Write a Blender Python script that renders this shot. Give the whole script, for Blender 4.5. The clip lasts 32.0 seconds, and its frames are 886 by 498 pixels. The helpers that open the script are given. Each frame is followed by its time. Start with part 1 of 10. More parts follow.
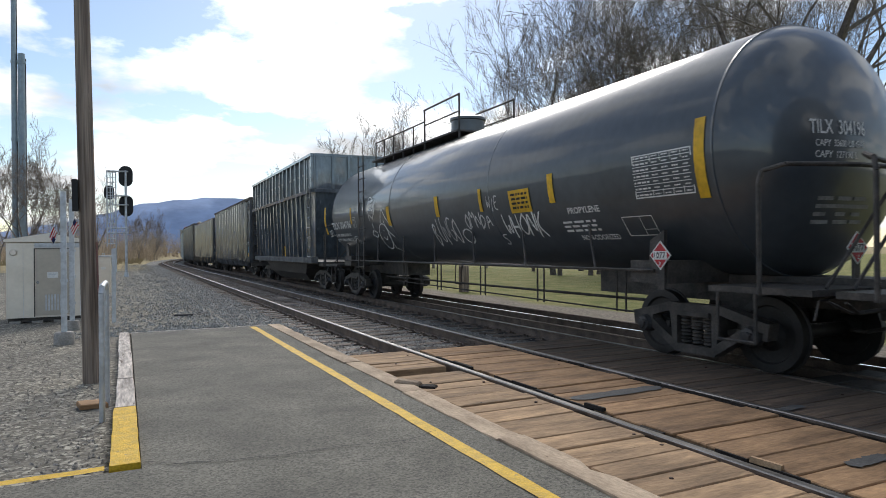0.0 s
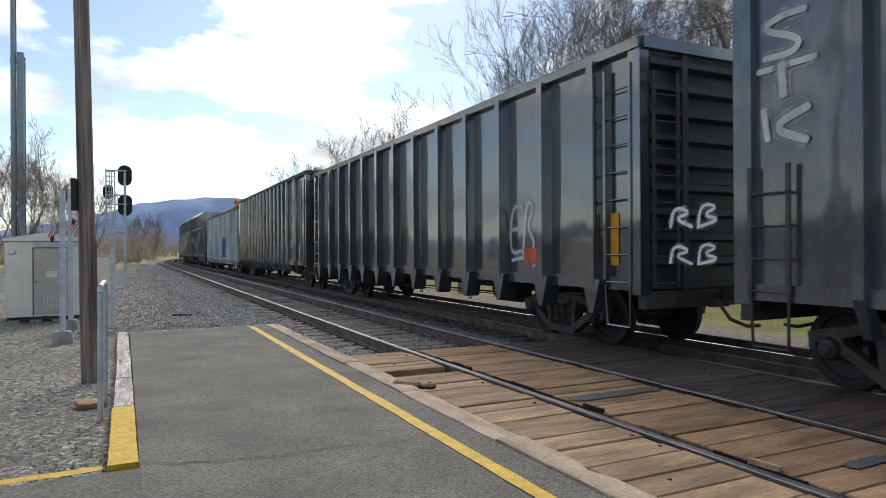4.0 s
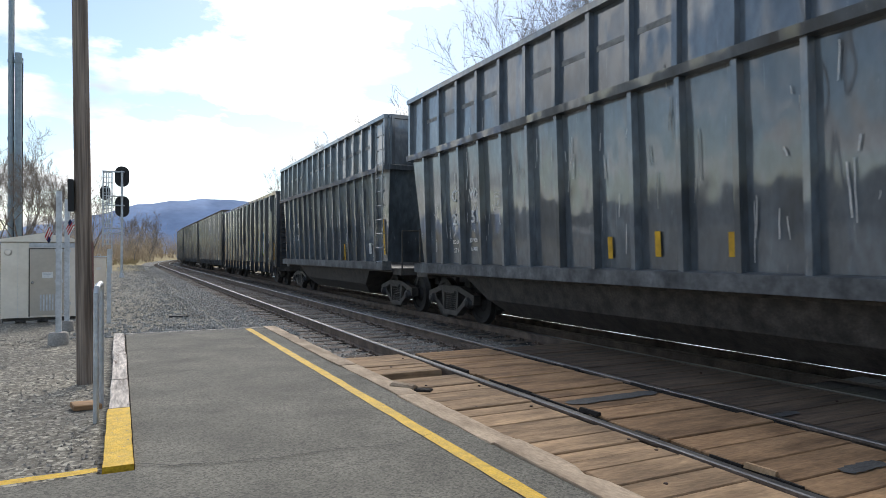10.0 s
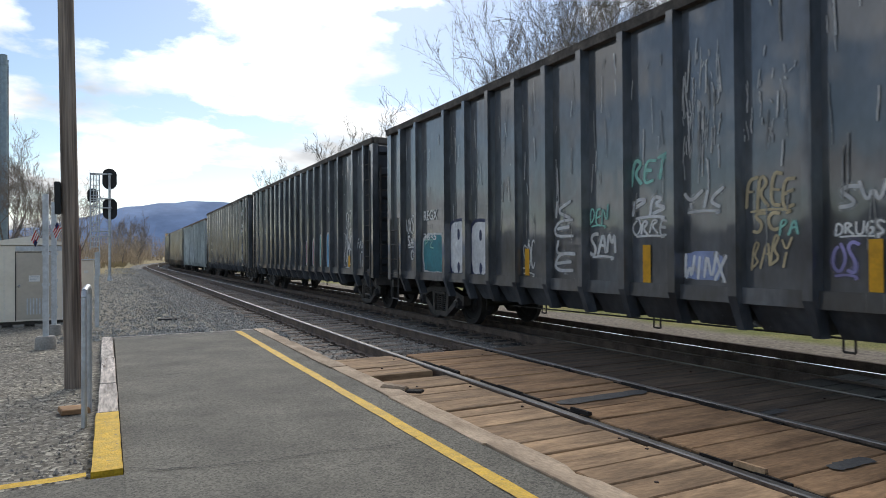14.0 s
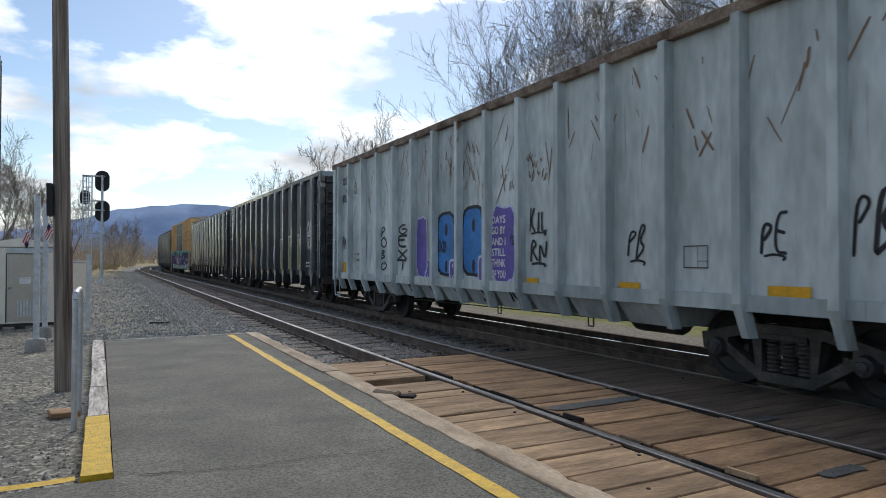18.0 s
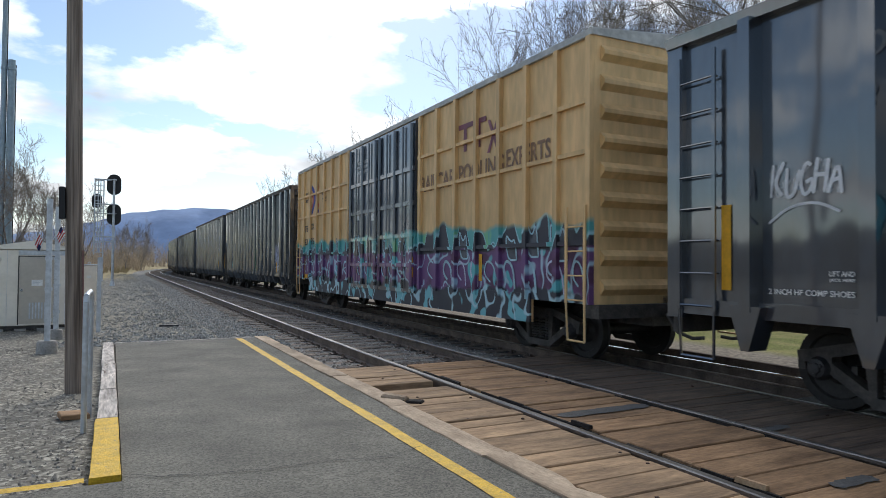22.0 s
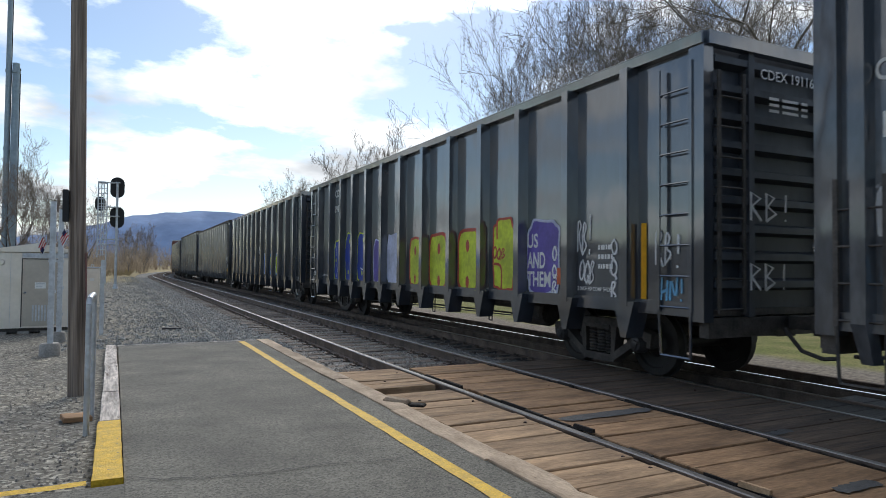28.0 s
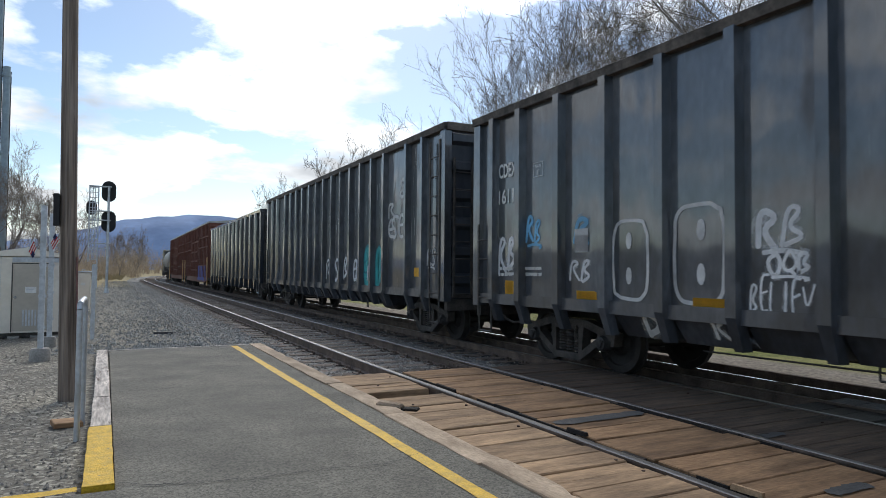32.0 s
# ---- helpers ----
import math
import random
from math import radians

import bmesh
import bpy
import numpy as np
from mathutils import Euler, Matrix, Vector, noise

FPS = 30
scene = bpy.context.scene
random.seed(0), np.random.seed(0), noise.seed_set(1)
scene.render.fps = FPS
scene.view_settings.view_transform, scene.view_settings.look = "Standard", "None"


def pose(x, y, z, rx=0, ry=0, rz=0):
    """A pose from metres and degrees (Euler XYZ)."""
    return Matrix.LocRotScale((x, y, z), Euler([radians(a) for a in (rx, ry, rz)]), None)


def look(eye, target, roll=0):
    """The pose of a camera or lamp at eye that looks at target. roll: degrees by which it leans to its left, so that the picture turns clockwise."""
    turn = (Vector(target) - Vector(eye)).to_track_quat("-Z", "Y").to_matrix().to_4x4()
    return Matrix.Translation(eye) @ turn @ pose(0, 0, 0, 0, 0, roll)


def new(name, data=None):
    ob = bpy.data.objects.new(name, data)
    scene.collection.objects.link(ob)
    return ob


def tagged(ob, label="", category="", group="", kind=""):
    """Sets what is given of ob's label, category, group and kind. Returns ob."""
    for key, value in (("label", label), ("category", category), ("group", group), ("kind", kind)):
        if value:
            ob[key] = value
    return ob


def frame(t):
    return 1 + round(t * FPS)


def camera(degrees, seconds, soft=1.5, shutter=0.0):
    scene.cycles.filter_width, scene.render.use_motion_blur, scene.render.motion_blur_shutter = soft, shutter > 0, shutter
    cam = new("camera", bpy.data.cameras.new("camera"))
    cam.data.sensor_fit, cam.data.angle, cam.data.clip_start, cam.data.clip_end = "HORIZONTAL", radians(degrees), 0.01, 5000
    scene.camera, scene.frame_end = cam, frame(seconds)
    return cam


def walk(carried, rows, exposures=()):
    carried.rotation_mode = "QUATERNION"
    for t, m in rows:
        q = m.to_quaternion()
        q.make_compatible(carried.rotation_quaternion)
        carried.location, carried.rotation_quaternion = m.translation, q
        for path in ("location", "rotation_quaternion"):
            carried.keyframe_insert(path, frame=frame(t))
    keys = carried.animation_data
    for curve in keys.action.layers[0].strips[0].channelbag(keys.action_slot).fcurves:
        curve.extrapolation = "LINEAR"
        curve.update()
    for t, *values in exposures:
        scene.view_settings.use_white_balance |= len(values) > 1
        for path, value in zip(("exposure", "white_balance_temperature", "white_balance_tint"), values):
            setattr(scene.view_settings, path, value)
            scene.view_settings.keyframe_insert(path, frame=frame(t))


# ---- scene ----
import collections

EYE = Vector((0.0, 0.0, 1.412))
# seconds, heading (degrees clockwise from the track), tilt up, roll
VIEWS = [
    (0, 25.85, 0.10, -0.50), (0.5, 25.87, 0.13, -0.67), (1, 25.81, 0.20, -0.41), (1.5, 25.82, 0.16, -0.47), (2, 25.82, 0.24, -0.44),
    (2.5, 25.88, 0.22, -0.27), (3, 25.92, 0.17, -0.42), (3.5, 25.92, 0.17, -0.30), (5.5, 26.04, 0.06, -0.46), (6, 26.11, 0.08, -0.45),
    (6.5, 26.16, 0.11, -0.47), (7, 26.22, 0.14, -0.54), (7.5, 26.30, 0.16, -0.52), (8, 26.37, 0.25, -0.44), (8.5, 26.31, 0.35, -0.37),
    (9, 26.13, 0.44, -0.17), (9.5, 26.11, 0.41, 0.02), (10, 26.16, 0.39, -0.01), (10.5, 26.37, 0.43, -0.30), (11, 26.62, 0.36, -0.43),
    (11.5, 26.71, 0.26, -0.35), (12, 26.72, 0.28, -0.15), (12.5, 26.75, 0.27, -0.11), (13, 26.80, 0.30, -0.22), (13.5, 26.93, 0.39, -0.37),
    (14, 27.01, 0.47, -0.35), (14.5, 27.06, 0.58, -0.14), (16.5, 27.27, 1.07, 0.30), (17, 27.38, 1.06, 0.22), (17.5, 27.47, 1.06, 0.13),
    (18, 27.56, 0.90, 0.08), (18.5, 27.62, 0.74, 0.12), (19, 27.64, 0.63, 0.15), (19.5, 27.67, 0.56, 0.10), (20, 27.69, 0.38, 0.12),
    (20.5, 27.49, 0.85, 0.73), (21, 27.11, 1.40, 0.68), (21.5, 26.88, 1.43, 0.47), (22, 26.79, 1.37, 0.49), (22.5, 26.74, 1.35, 0.48),
    (23, 26.76, 1.36, 0.42), (23.5, 26.78, 1.37, 0.40), (24, 26.74, 1.37, 0.37), (24.5, 26.73, 1.38, 0.39), (25, 26.67, 1.44, 0.37),
    (25.5, 26.68, 1.47, 0.34), (27.5, 26.58, 1.66, 0.54), (28, 26.57, 1.65, 0.58), (28.5, 26.62, 1.71, 0.55), (29, 26.81, 1.77, 0.32),
    (29.5, 26.98, 1.84, 0.42), (30, 27.04, 1.91, 0.41), (30.5, 27.11, 1.92, 0.44), (31, 27.18, 1.93, 0.47), (31.5, 27.17, 1.96, 0.50),
    (32, 27.17, 1.99, 0.50),
]



def view(heading, tilt, roll):
    a, b = radians(heading), radians(tilt)
    return look(EYE, EYE + Vector((math.sin(a) * math.cos(b), math.cos(a) * math.cos(b), math.sin(b))), roll)


cam = camera(68.0, 32.0, soft=0.9, shutter=0.05)
EXPOSURES = [(0, 0.32, 6750, 10), (1, 0.23, 6750, 10), (2, 0.48, 6750, 10), (3, 0.38, 6750, 10), (6, 0.38, 6750, 10), (7, 0.23, 6750, 10), (8, -0.12, 6750, 10), (8.6, 0.24, 6750, 10), (9.2, 0.54, 6750, 10), (10, 0.57, 6750, 10), (11, 0.54, 6750, 10), (12, 0.45, 6750, 10), (13, 0.28, 6750, 10), (14, 0.28, 6750, 10), (17, 0.23, 6530, 9), (18, 0.13, 6530, 9), (19, 0.03, 6530, 9), (20, 0.23, 6530, 9), (21, 0.23, 6530, 9), (22, 0.33, 6530, 9), (23, 0.08, 6530, 9), (24, 0.13, 6530, 9), (25, 0.23, 6530, 9), (28, 0.23, 6530, 9), (29, 0.18, 6530, 9), (30, 0.18, 6530, 9), (31, 0.33, 6530, 9), (32, 0.23, 6530, 9)]
walk(cam, [(t, view(h, p, r)) for t, h, p, r in VIEWS], EXPOSURES)

# ---- world and sun ----
SUN_TURN, SUN_UP = radians(23.0), radians(38.0)   # right of the track's direction; height


def make_world():
    w = bpy.data.worlds.new("sky")
    scene.world = w
    w.use_nodes = True
    nt = w.node_tree
    nt.nodes.clear()
    N = nt.nodes.new
    sky = N("ShaderNodeTexSky")
    sky.sky_type, sky.sun_disc = "NISHITA", False
    sky.sun_elevation, sky.sun_rotation = SUN_UP, SUN_TURN
    sky.air_density, sky.dust_density, sky.ozone_density = 1.0, 0.35, 2.2
    co = N("ShaderNodeTexCoord")
    # clouds lie on a flat layer overhead: the direction divided by its height
    sep = N("ShaderNodeSeparateXYZ")
    nt.links.new(co.outputs["Generated"], sep.inputs[0])
    up = N("ShaderNodeMath"); up.operation = "MAXIMUM"; up.inputs[1].default_value = 0.02
    nt.links.new(sep.outputs[2], up.inputs[0])
    lift = N("ShaderNodeMath"); lift.operation = "ADD"; lift.inputs[1].default_value = 0.22
    nt.links.new(up.outputs[0], lift.inputs[0])
    dx = N("ShaderNodeMath"); dx.operation = "DIVIDE"
    dy = N("ShaderNodeMath"); dy.operation = "DIVIDE"
    for d, k in ((dx, 0), (dy, 1)):
        nt.links.new(sep.outputs[k], d.inputs[0])
        nt.links.new(lift.outputs[0], d.inputs[1])
    flat = N("ShaderNodeCombineXYZ")
    nt.links.new(dx.outputs[0], flat.inputs[0])
    nt.links.new(dy.outputs[0], flat.inputs[1])
    place = N("ShaderNodeMapping")
    place.inputs["Location"].default_value = CLOUD_AT
    nt.links.new(flat.outputs[0], place.inputs[0])
    big = N("ShaderNodeTexNoise")
    big.inputs["Scale"].default_value, big.inputs["Detail"].default_value, big.inputs["Roughness"].default_value = 1.9, 10.0, 0.56
    nt.links.new(place.outputs[0], big.inputs["Vector"])
    cover = N("ShaderNodeValToRGB")
    cover.color_ramp.elements[0].position, cover.color_ramp.elements[1].position = 0.485, 0.59
    # the clouds thicken a little ahead
    drift = N("ShaderNodeVectorMath"); drift.operation = "DOT_PRODUCT"; drift.inputs[1].default_value = (0.01, 0.03, 0.0)
    nt.links.new(co.outputs["Generated"], drift.inputs[0])
    bank = N("ShaderNodeMath"); bank.operation = "ADD"
    nt.links.new(drift.outputs["Value"], bank.inputs[0])
    nt.links.new(big.outputs["Fac"], bank.inputs[1])
    nt.links.new(bank.outputs[0], cover.inputs[0])
    soft = N("ShaderNodeTexNoise")
    soft.inputs["Scale"].default_value, soft.inputs["Detail"].default_value = 1.15, 5.0
    nt.links.new(place.outputs[0], soft.inputs["Vector"])
    tone = N("ShaderNodeValToRGB")
    tone.color_ramp.elements[0].position, tone.color_ramp.elements[1].position = 0.43, 0.63
    tone.color_ramp.elements[0].color = (0.97, 1.0, 1.03, 1)
    tone.color_ramp.elements[1].color = (0.4, 0.42, 0.45, 1)
    nt.links.new(soft.outputs["Fac"], tone.inputs[0])
    gain = N("ShaderNodeVectorMath"); gain.operation = "SCALE"; gain.inputs["Scale"].default_value = CLOUD_GAIN
    nt.links.new(tone.outputs[0], gain.inputs[0])
    # clouds shine brighter towards the sun behind them
    toward = N("ShaderNodeVectorMath"); toward.operation = "DOT_PRODUCT"
    toward.inputs[1].default_value = (math.sin(SUN_TURN) * math.cos(SUN_UP), math.cos(SUN_TURN) * math.cos(SUN_UP), math.sin(SUN_UP))
    nt.links.new(co.outputs["Generated"], toward.inputs[0])
    cut = N("ShaderNodeMath"); cut.operation = "MAXIMUM"; cut.inputs[1].default_value = 0.0
    nt.links.new(toward.outputs["Value"], cut.inputs[0])
    halo = N("ShaderNodeMath"); halo.operation = "POWER"; halo.inputs[1].default_value = 10.0
    nt.links.new(cut.outputs[0], halo.inputs[0])
    lit = N("ShaderNodeMath"); lit.operation = "MULTIPLY_ADD"
    lit.inputs[1].default_value, lit.inputs[2].default_value = CLOUD_GAIN * 2.0, CLOUD_GAIN
    nt.links.new(halo.outputs[0], lit.inputs[0])
    nt.links.new(lit.outputs[0], gain.inputs["Scale"])
    mix = N("ShaderNodeMix"); mix.data_type = "RGBA"
    nt.links.new(cover.outputs[0], mix.inputs["Factor"])
    nt.links.new(sky.outputs[0], mix.inputs["A"])
    nt.links.new(gain.outputs[0], mix.inputs["B"])
    bg = N("ShaderNodeBackground")
    bg.inputs["Strength"].default_value = 0.11
    nt.links.new(mix.outputs["Result"], bg.inputs["Color"])
    out = N("ShaderNodeOutputWorld")
    nt.links.new(bg.outputs[0], out.inputs["Surface"])


CLOUD_AT, CLOUD_GAIN = (0.35, 0.2, 0.0), 9.0
make_world()
sun = new("sun", bpy.data.lights.new("sun", "SUN"))
sun.data.energy, sun.data.angle, sun.data.color = 1.75, radians(28.0), (1.0, 0.97, 0.92)
sun.matrix_world = look((0, 0, 0), (-math.sin(SUN_TURN) * math.cos(SUN_UP), -math.cos(SUN_TURN) * math.cos(SUN_UP), -math.sin(SUN_UP)))

# ---- mesh helpers ----


class Geo:
    """Collects corners and faces for one mesh."""

    def __init__(self):
        self.v, self.f = [], []

    def add(self, vs, fs):
        n = len(self.v)
        self.v.extend(vs)
        self.f.extend([tuple(i + n for i in f) for f in fs])
        return self

    def box(self, x0, x1, y0, y1, z0, z1):
        return self.add([(x, y, z) for x in (x0, x1) for y in (y0, y1) for z in (z0, z1)],
                        [(0, 1, 3, 2), (4, 6, 7, 5), (0, 4, 5, 1), (2, 3, 7, 6), (0, 2, 6, 4), (1, 5, 7, 3)])

    def slab(self, x0, x1, y0, y1, z0, z1, c):
        """A block whose upper edges and corners are cut by c."""
        def ring(x0, x1, y0, y1, z):
            return [(x0, y0, z), (x1, y0, z), (x1, y1, z), (x0, y1, z)]
        vs = ring(x0, x1, y0, y1, z0) + ring(x0, x1, y0, y1, z1 - c) + ring(x0 + c, x1 - c, y0 + c, y1 - c, z1)
        fs = [(3, 2, 1, 0), (8, 9, 10, 11)]
        for k in (0, 4):
            for i in range(4):
                j = (i + 1) % 4
                fs.append((k + i, k + j, k + 4 + j, k + 4 + i))
        return self.add(vs, fs)

    def prism(self, ring, a, b):
        """Two equal rings of corners, given as functions of the ring's points: closed solid between a and b."""
        n = len(ring)
        vs = [a(*p) for p in ring] + [b(*p) for p in ring]
        fs = [tuple(range(n - 1, -1, -1)), tuple(range(n, 2 * n))]
        fs += [(i, (i + 1) % n, n + (i + 1) % n, n + i) for i in range(n)]
        return self.add(vs, fs)

    def along_y(self, ring, y0, y1):
        return self.prism(ring, lambda x, z: (x, y0, z), lambda x, z: (x, y1, z))

    def along_x(self, ring, x0, x1):
        return self.prism(ring, lambda y, z: (x0, y, z), lambda y, z: (x1, y, z))

    def tube(self, p, q, r, r2=None, n=8, caps=True):
        p, q = Vector(p), Vector(q)
        r2 = r if r2 is None else r2
        d = (q - p)
        if d.length < 1e-6:
            return self
        a = d.orthogonal().normalized()
        b = d.normalized().cross(a)
        ring = [(math.cos(2 * math.pi * i / n), math.sin(2 * math.pi * i / n)) for i in range(n)]
        vs = [tuple(p + (a * c + b * s) * r) for c, s in ring] + [tuple(q + (a * c + b * s) * r2) for c, s in ring]
        fs = [(i, (i + 1) % n, n + (i + 1) % n, n + i) for i in range(n)]
        if caps:
            fs += [tuple(range(n - 1, -1, -1)), tuple(range(n, 2 * n))]
        return self.add(vs, fs)

    def rod(self, points, r, n=6):
        for p, q in zip(points, points[1:]):
            self.tube(p, q, r, n=n)
        return self

    def lathe_x(self, prof, n=24, cy=0.0, cz=0.0):
        """Turns (x, radius) pairs about the x axis."""
        vs, fs = [], []
        for x, r in prof:
            vs += [(x, cy + r * math.cos(2 * math.pi * i / n), cz + r * math.sin(2 * math.pi * i / n)) for i in range(n)]
        for k in range(len(prof) - 1):
            for i in range(n):
                j = (i + 1) % n
                fs.append((k * n + i, k * n + j, (k + 1) * n + j, (k + 1) * n + i))
        fs += [tuple(range(n - 1, -1, -1)), tuple(range((len(prof) - 1) * n, len(prof) * n))]
        return self.add(vs, fs)

    def lathe_y(self, prof, n=24, cx=0.0, cz=0.0):
        g = Geo().lathe_x([(y, r) for y, r in prof], n)
        return self.add([(cx - y, x, cz + z) for x, y, z in g.v], g.f)

    def lathe_z(self, prof, n=16, cx=0.0, cy=0.0):
        g = Geo().lathe_x([(z, r) for z, r in prof], n)
        return self.add([(cx + z, cy + y, x) for x, y, z in g.v], g.f)

    def turned(self, m):
        self.v = [tuple(m @ Vector(p)) for p in self.v]
        return self

    def mesh(self, name, material, smooth=False):
        me = bpy.data.meshes.new(name)
        me.from_pydata([tuple(p) for p in self.v], [], self.f)
        bm = bmesh.new()
        bm.from_mesh(me)
        bmesh.ops.recalc_face_normals(bm, faces=bm.faces)
        if smooth:
            for f in bm.faces:
                f.smooth = True
            for e in bm.edges:
                if len(e.link_faces) == 2 and e.calc_face_angle(0) > 0.7:
                    e.smooth = False
        bm.to_mesh(me)
        bm.free()
        me.materials.append(material)
        return me


def part(name, geo, material, parent=None, label="", smooth=False, at=None):
    """One mesh object under a thing or a part."""
    me = geo if isinstance(geo, bpy.types.Mesh) else geo.mesh(name, material, smooth)
    ob = new(name, me)
    if parent is not None:
        ob.parent = parent
    if at is not None:
        ob.matrix_basis = at
    if label:
        tagged(ob, label)
    return ob


def thing(name, label, category, group="", at=None, kind=""):
    ob = new(name)
    if at is not None:
        ob.matrix_basis = at
    return tagged(ob, label, category, group, kind)


# ---- materials ----


def material(name, color, rough=0.6, metal=0.0, vary=0.25, scale=3.0, grain=40.0, bump=0.2, tint=None, spots=None, streak=1.0, per_piece=0.0, spec=0.5, cells=0.0, stretch=None, wave=0.0, coat=0.0, coat_ior=1.5, scratch=None):
    """A surface with soft variation at two scales. tint: a second colour in large patches; spots: (colour, threshold) of sharp wear; streak: stretch in z; cells: stones or grit of that many to the metre; stretch: fibres along an axis."""
    m = bpy.data.materials.new(name)
    m.use_nodes = True
    nt = m.node_tree
    N, L = nt.nodes.new, nt.links.new
    p = nt.nodes["Principled BSDF"]
    p.inputs["Metallic"].default_value = metal
    p.inputs["Specular IOR Level"].default_value = spec
    co = N("ShaderNodeTexCoord")
    mp = N("ShaderNodeMapping")
    mp.inputs["Scale"].default_value = stretch or (1, 1, 1 / streak)
    L(co.outputs["Object"], mp.inputs[0])
    shift = N("ShaderNodeObjectInfo")
    add = N("ShaderNodeVectorMath"); add.operation = "MULTIPLY_ADD"
    add.inputs[1].default_value = (37, 37, 37)
    one = N("ShaderNodeCombineXYZ")
    for i in range(3):
        L(shift.outputs["Random"], one.inputs[i])
    L(one.outputs[0], add.inputs[0])
    L(mp.outputs[0], add.inputs[2])
    big = N("ShaderNodeTexNoise")
    big.inputs["Scale"].default_value, big.inputs["Detail"].default_value = scale, 5.0
    L(add.outputs[0], big.inputs["Vector"])
    fine = N("ShaderNodeTexNoise")
    fine.inputs["Scale"].default_value, fine.inputs["Detail"].default_value = grain, 3.0
    L(add.outputs[0], fine.inputs["Vector"])
    ramp = N("ShaderNodeValToRGB")
    c = Vector(color)
    c2 = Vector(tint) if tint else c
    ramp.color_ramp.elements[0].position, ramp.color_ramp.elements[1].position = 0.32, 0.68
    ramp.color_ramp.elements[0].color = (*(c * (1 - vary)), 1)
    ramp.color_ramp.elements[1].color = (*(c2 * (1 + vary * 0.6)), 1)
    L(big.outputs["Fac"], ramp.inputs[0])
    last = ramp.outputs[0]
    mul = N("ShaderNodeMix"); mul.data_type, mul.blend_type = "RGBA", "MULTIPLY"
    mul.inputs["Factor"].default_value = min(1.0, vary * 1.6)
    fr = N("ShaderNodeValToRGB")
    fr.color_ramp.elements[0].position, fr.color_ramp.elements[1].position = 0.3, 0.7
    fr.color_ramp.elements[0].color, fr.color_ramp.elements[1].color = (0.55, 0.55, 0.55, 1), (1.25, 1.25, 1.25, 1)
    L(fine.outputs["Fac"], fr.inputs[0])
    L(last, mul.inputs["A"]); L(fr.outputs[0], mul.inputs["B"])
    last = mul.outputs["Result"]
    height = fine.outputs["Fac"]
    if cells:
        vo = N("ShaderNodeTexVoronoi")
        vo.inputs["Scale"].default_value = cells
        L(add.outputs[0], vo.inputs["Vector"])
        bw = N("ShaderNodeSeparateColor")
        L(vo.outputs["Color"], bw.inputs[0])
        cr = N("ShaderNodeValToRGB")
        for e, (pos, val) in zip((cr.color_ramp.elements[0], cr.color_ramp.elements[1], cr.color_ramp.elements.new(0.8)), ((0.0, 0.45), (1.0, 2.1), (0.8, 1.1))):
            e.position, e.color = pos, (val, val, val, 1)
        L(bw.outputs[0], cr.inputs[0])
        cm = N("ShaderNodeMix"); cm.data_type, cm.blend_type = "RGBA", "MULTIPLY"
        cm.inputs["Factor"].default_value = 1.0
        L(last, cm.inputs["A"]); L(cr.outputs[0], cm.inputs["B"])
        last = cm.outputs["Result"]
        height = bw.outputs[0]
    if spots:
        sp = N("ShaderNodeTexNoise")
        sp.inputs["Scale"].default_value, sp.inputs["Detail"].default_value, sp.inputs["Roughness"].default_value = scale * 1.7, 8.0, 0.65
        L(add.outputs[0], sp.inputs["Vector"])
        st = N("ShaderNodeValToRGB")
        st.color_ramp.elements[0].position, st.color_ramp.elements[1].position = spots[1], spots[1] + 0.05
        L(sp.outputs["Fac"], st.inputs[0])
        mx = N("ShaderNodeMix"); mx.data_type = "RGBA"
        L(st.outputs[0], mx.inputs["Factor"]); L(last, mx.inputs["A"])
        mx.inputs["B"].default_value = (*spots[0], 1)
        last = mx.outputs["Result"]
    if scratch:    # thin runs and scuffs down the sheet
        sm = N("ShaderNodeMapping"); sm.inputs["Scale"].default_value = (9, 9, 0.9)
        L(add.outputs[0], sm.inputs[0])
        sn = N("ShaderNodeTexNoise"); sn.inputs["Scale"].default_value, sn.inputs["Detail"].default_value, sn.inputs["Roughness"].default_value = 2.2, 7.0, 0.7
        L(sm.outputs[0], sn.inputs["Vector"])
        sr = N("ShaderNodeMapRange"); sr.inputs["From Min"].default_value, sr.inputs["From Max"].default_value, sr.inputs["To Max"].default_value = scratch[1], scratch[1] + 0.12, 0.8
        L(sn.outputs["Fac"], sr.inputs["Value"])
        sx = N("ShaderNodeMix"); sx.data_type = "RGBA"
        L(sr.outputs[0], sx.inputs["Factor"]); L(last, sx.inputs["A"])
        sx.inputs["B"].default_value = (*scratch[0], 1)
        last = sx.outputs["Result"]
    if per_piece:
        hv = N("ShaderNodeHueSaturation")
        rg = N("ShaderNodeMapRange")
        rg.inputs["To Min"].default_value, rg.inputs["To Max"].default_value = 1 - per_piece, 1 + per_piece
        L(shift.outputs["Random"], rg.inputs["Value"])
        L(rg.outputs[0], hv.inputs["Value"]); L(last, hv.inputs["Color"])
        last = hv.outputs[0]
    L(last, p.inputs["Base Color"])
    rr = N("ShaderNodeMapRange")
    rr.inputs["To Min"].default_value, rr.inputs["To Max"].default_value = max(0.03, rough - 0.12), min(1.0, rough + 0.12)
    L(big.outputs["Fac"], rr.inputs["Value"])
    L(rr.outputs[0], p.inputs["Roughness"])
    if coat:
        p.inputs["Coat Weight"].default_value, p.inputs["Coat Roughness"].default_value, p.inputs["Coat IOR"].default_value = coat, 0.07, coat_ior
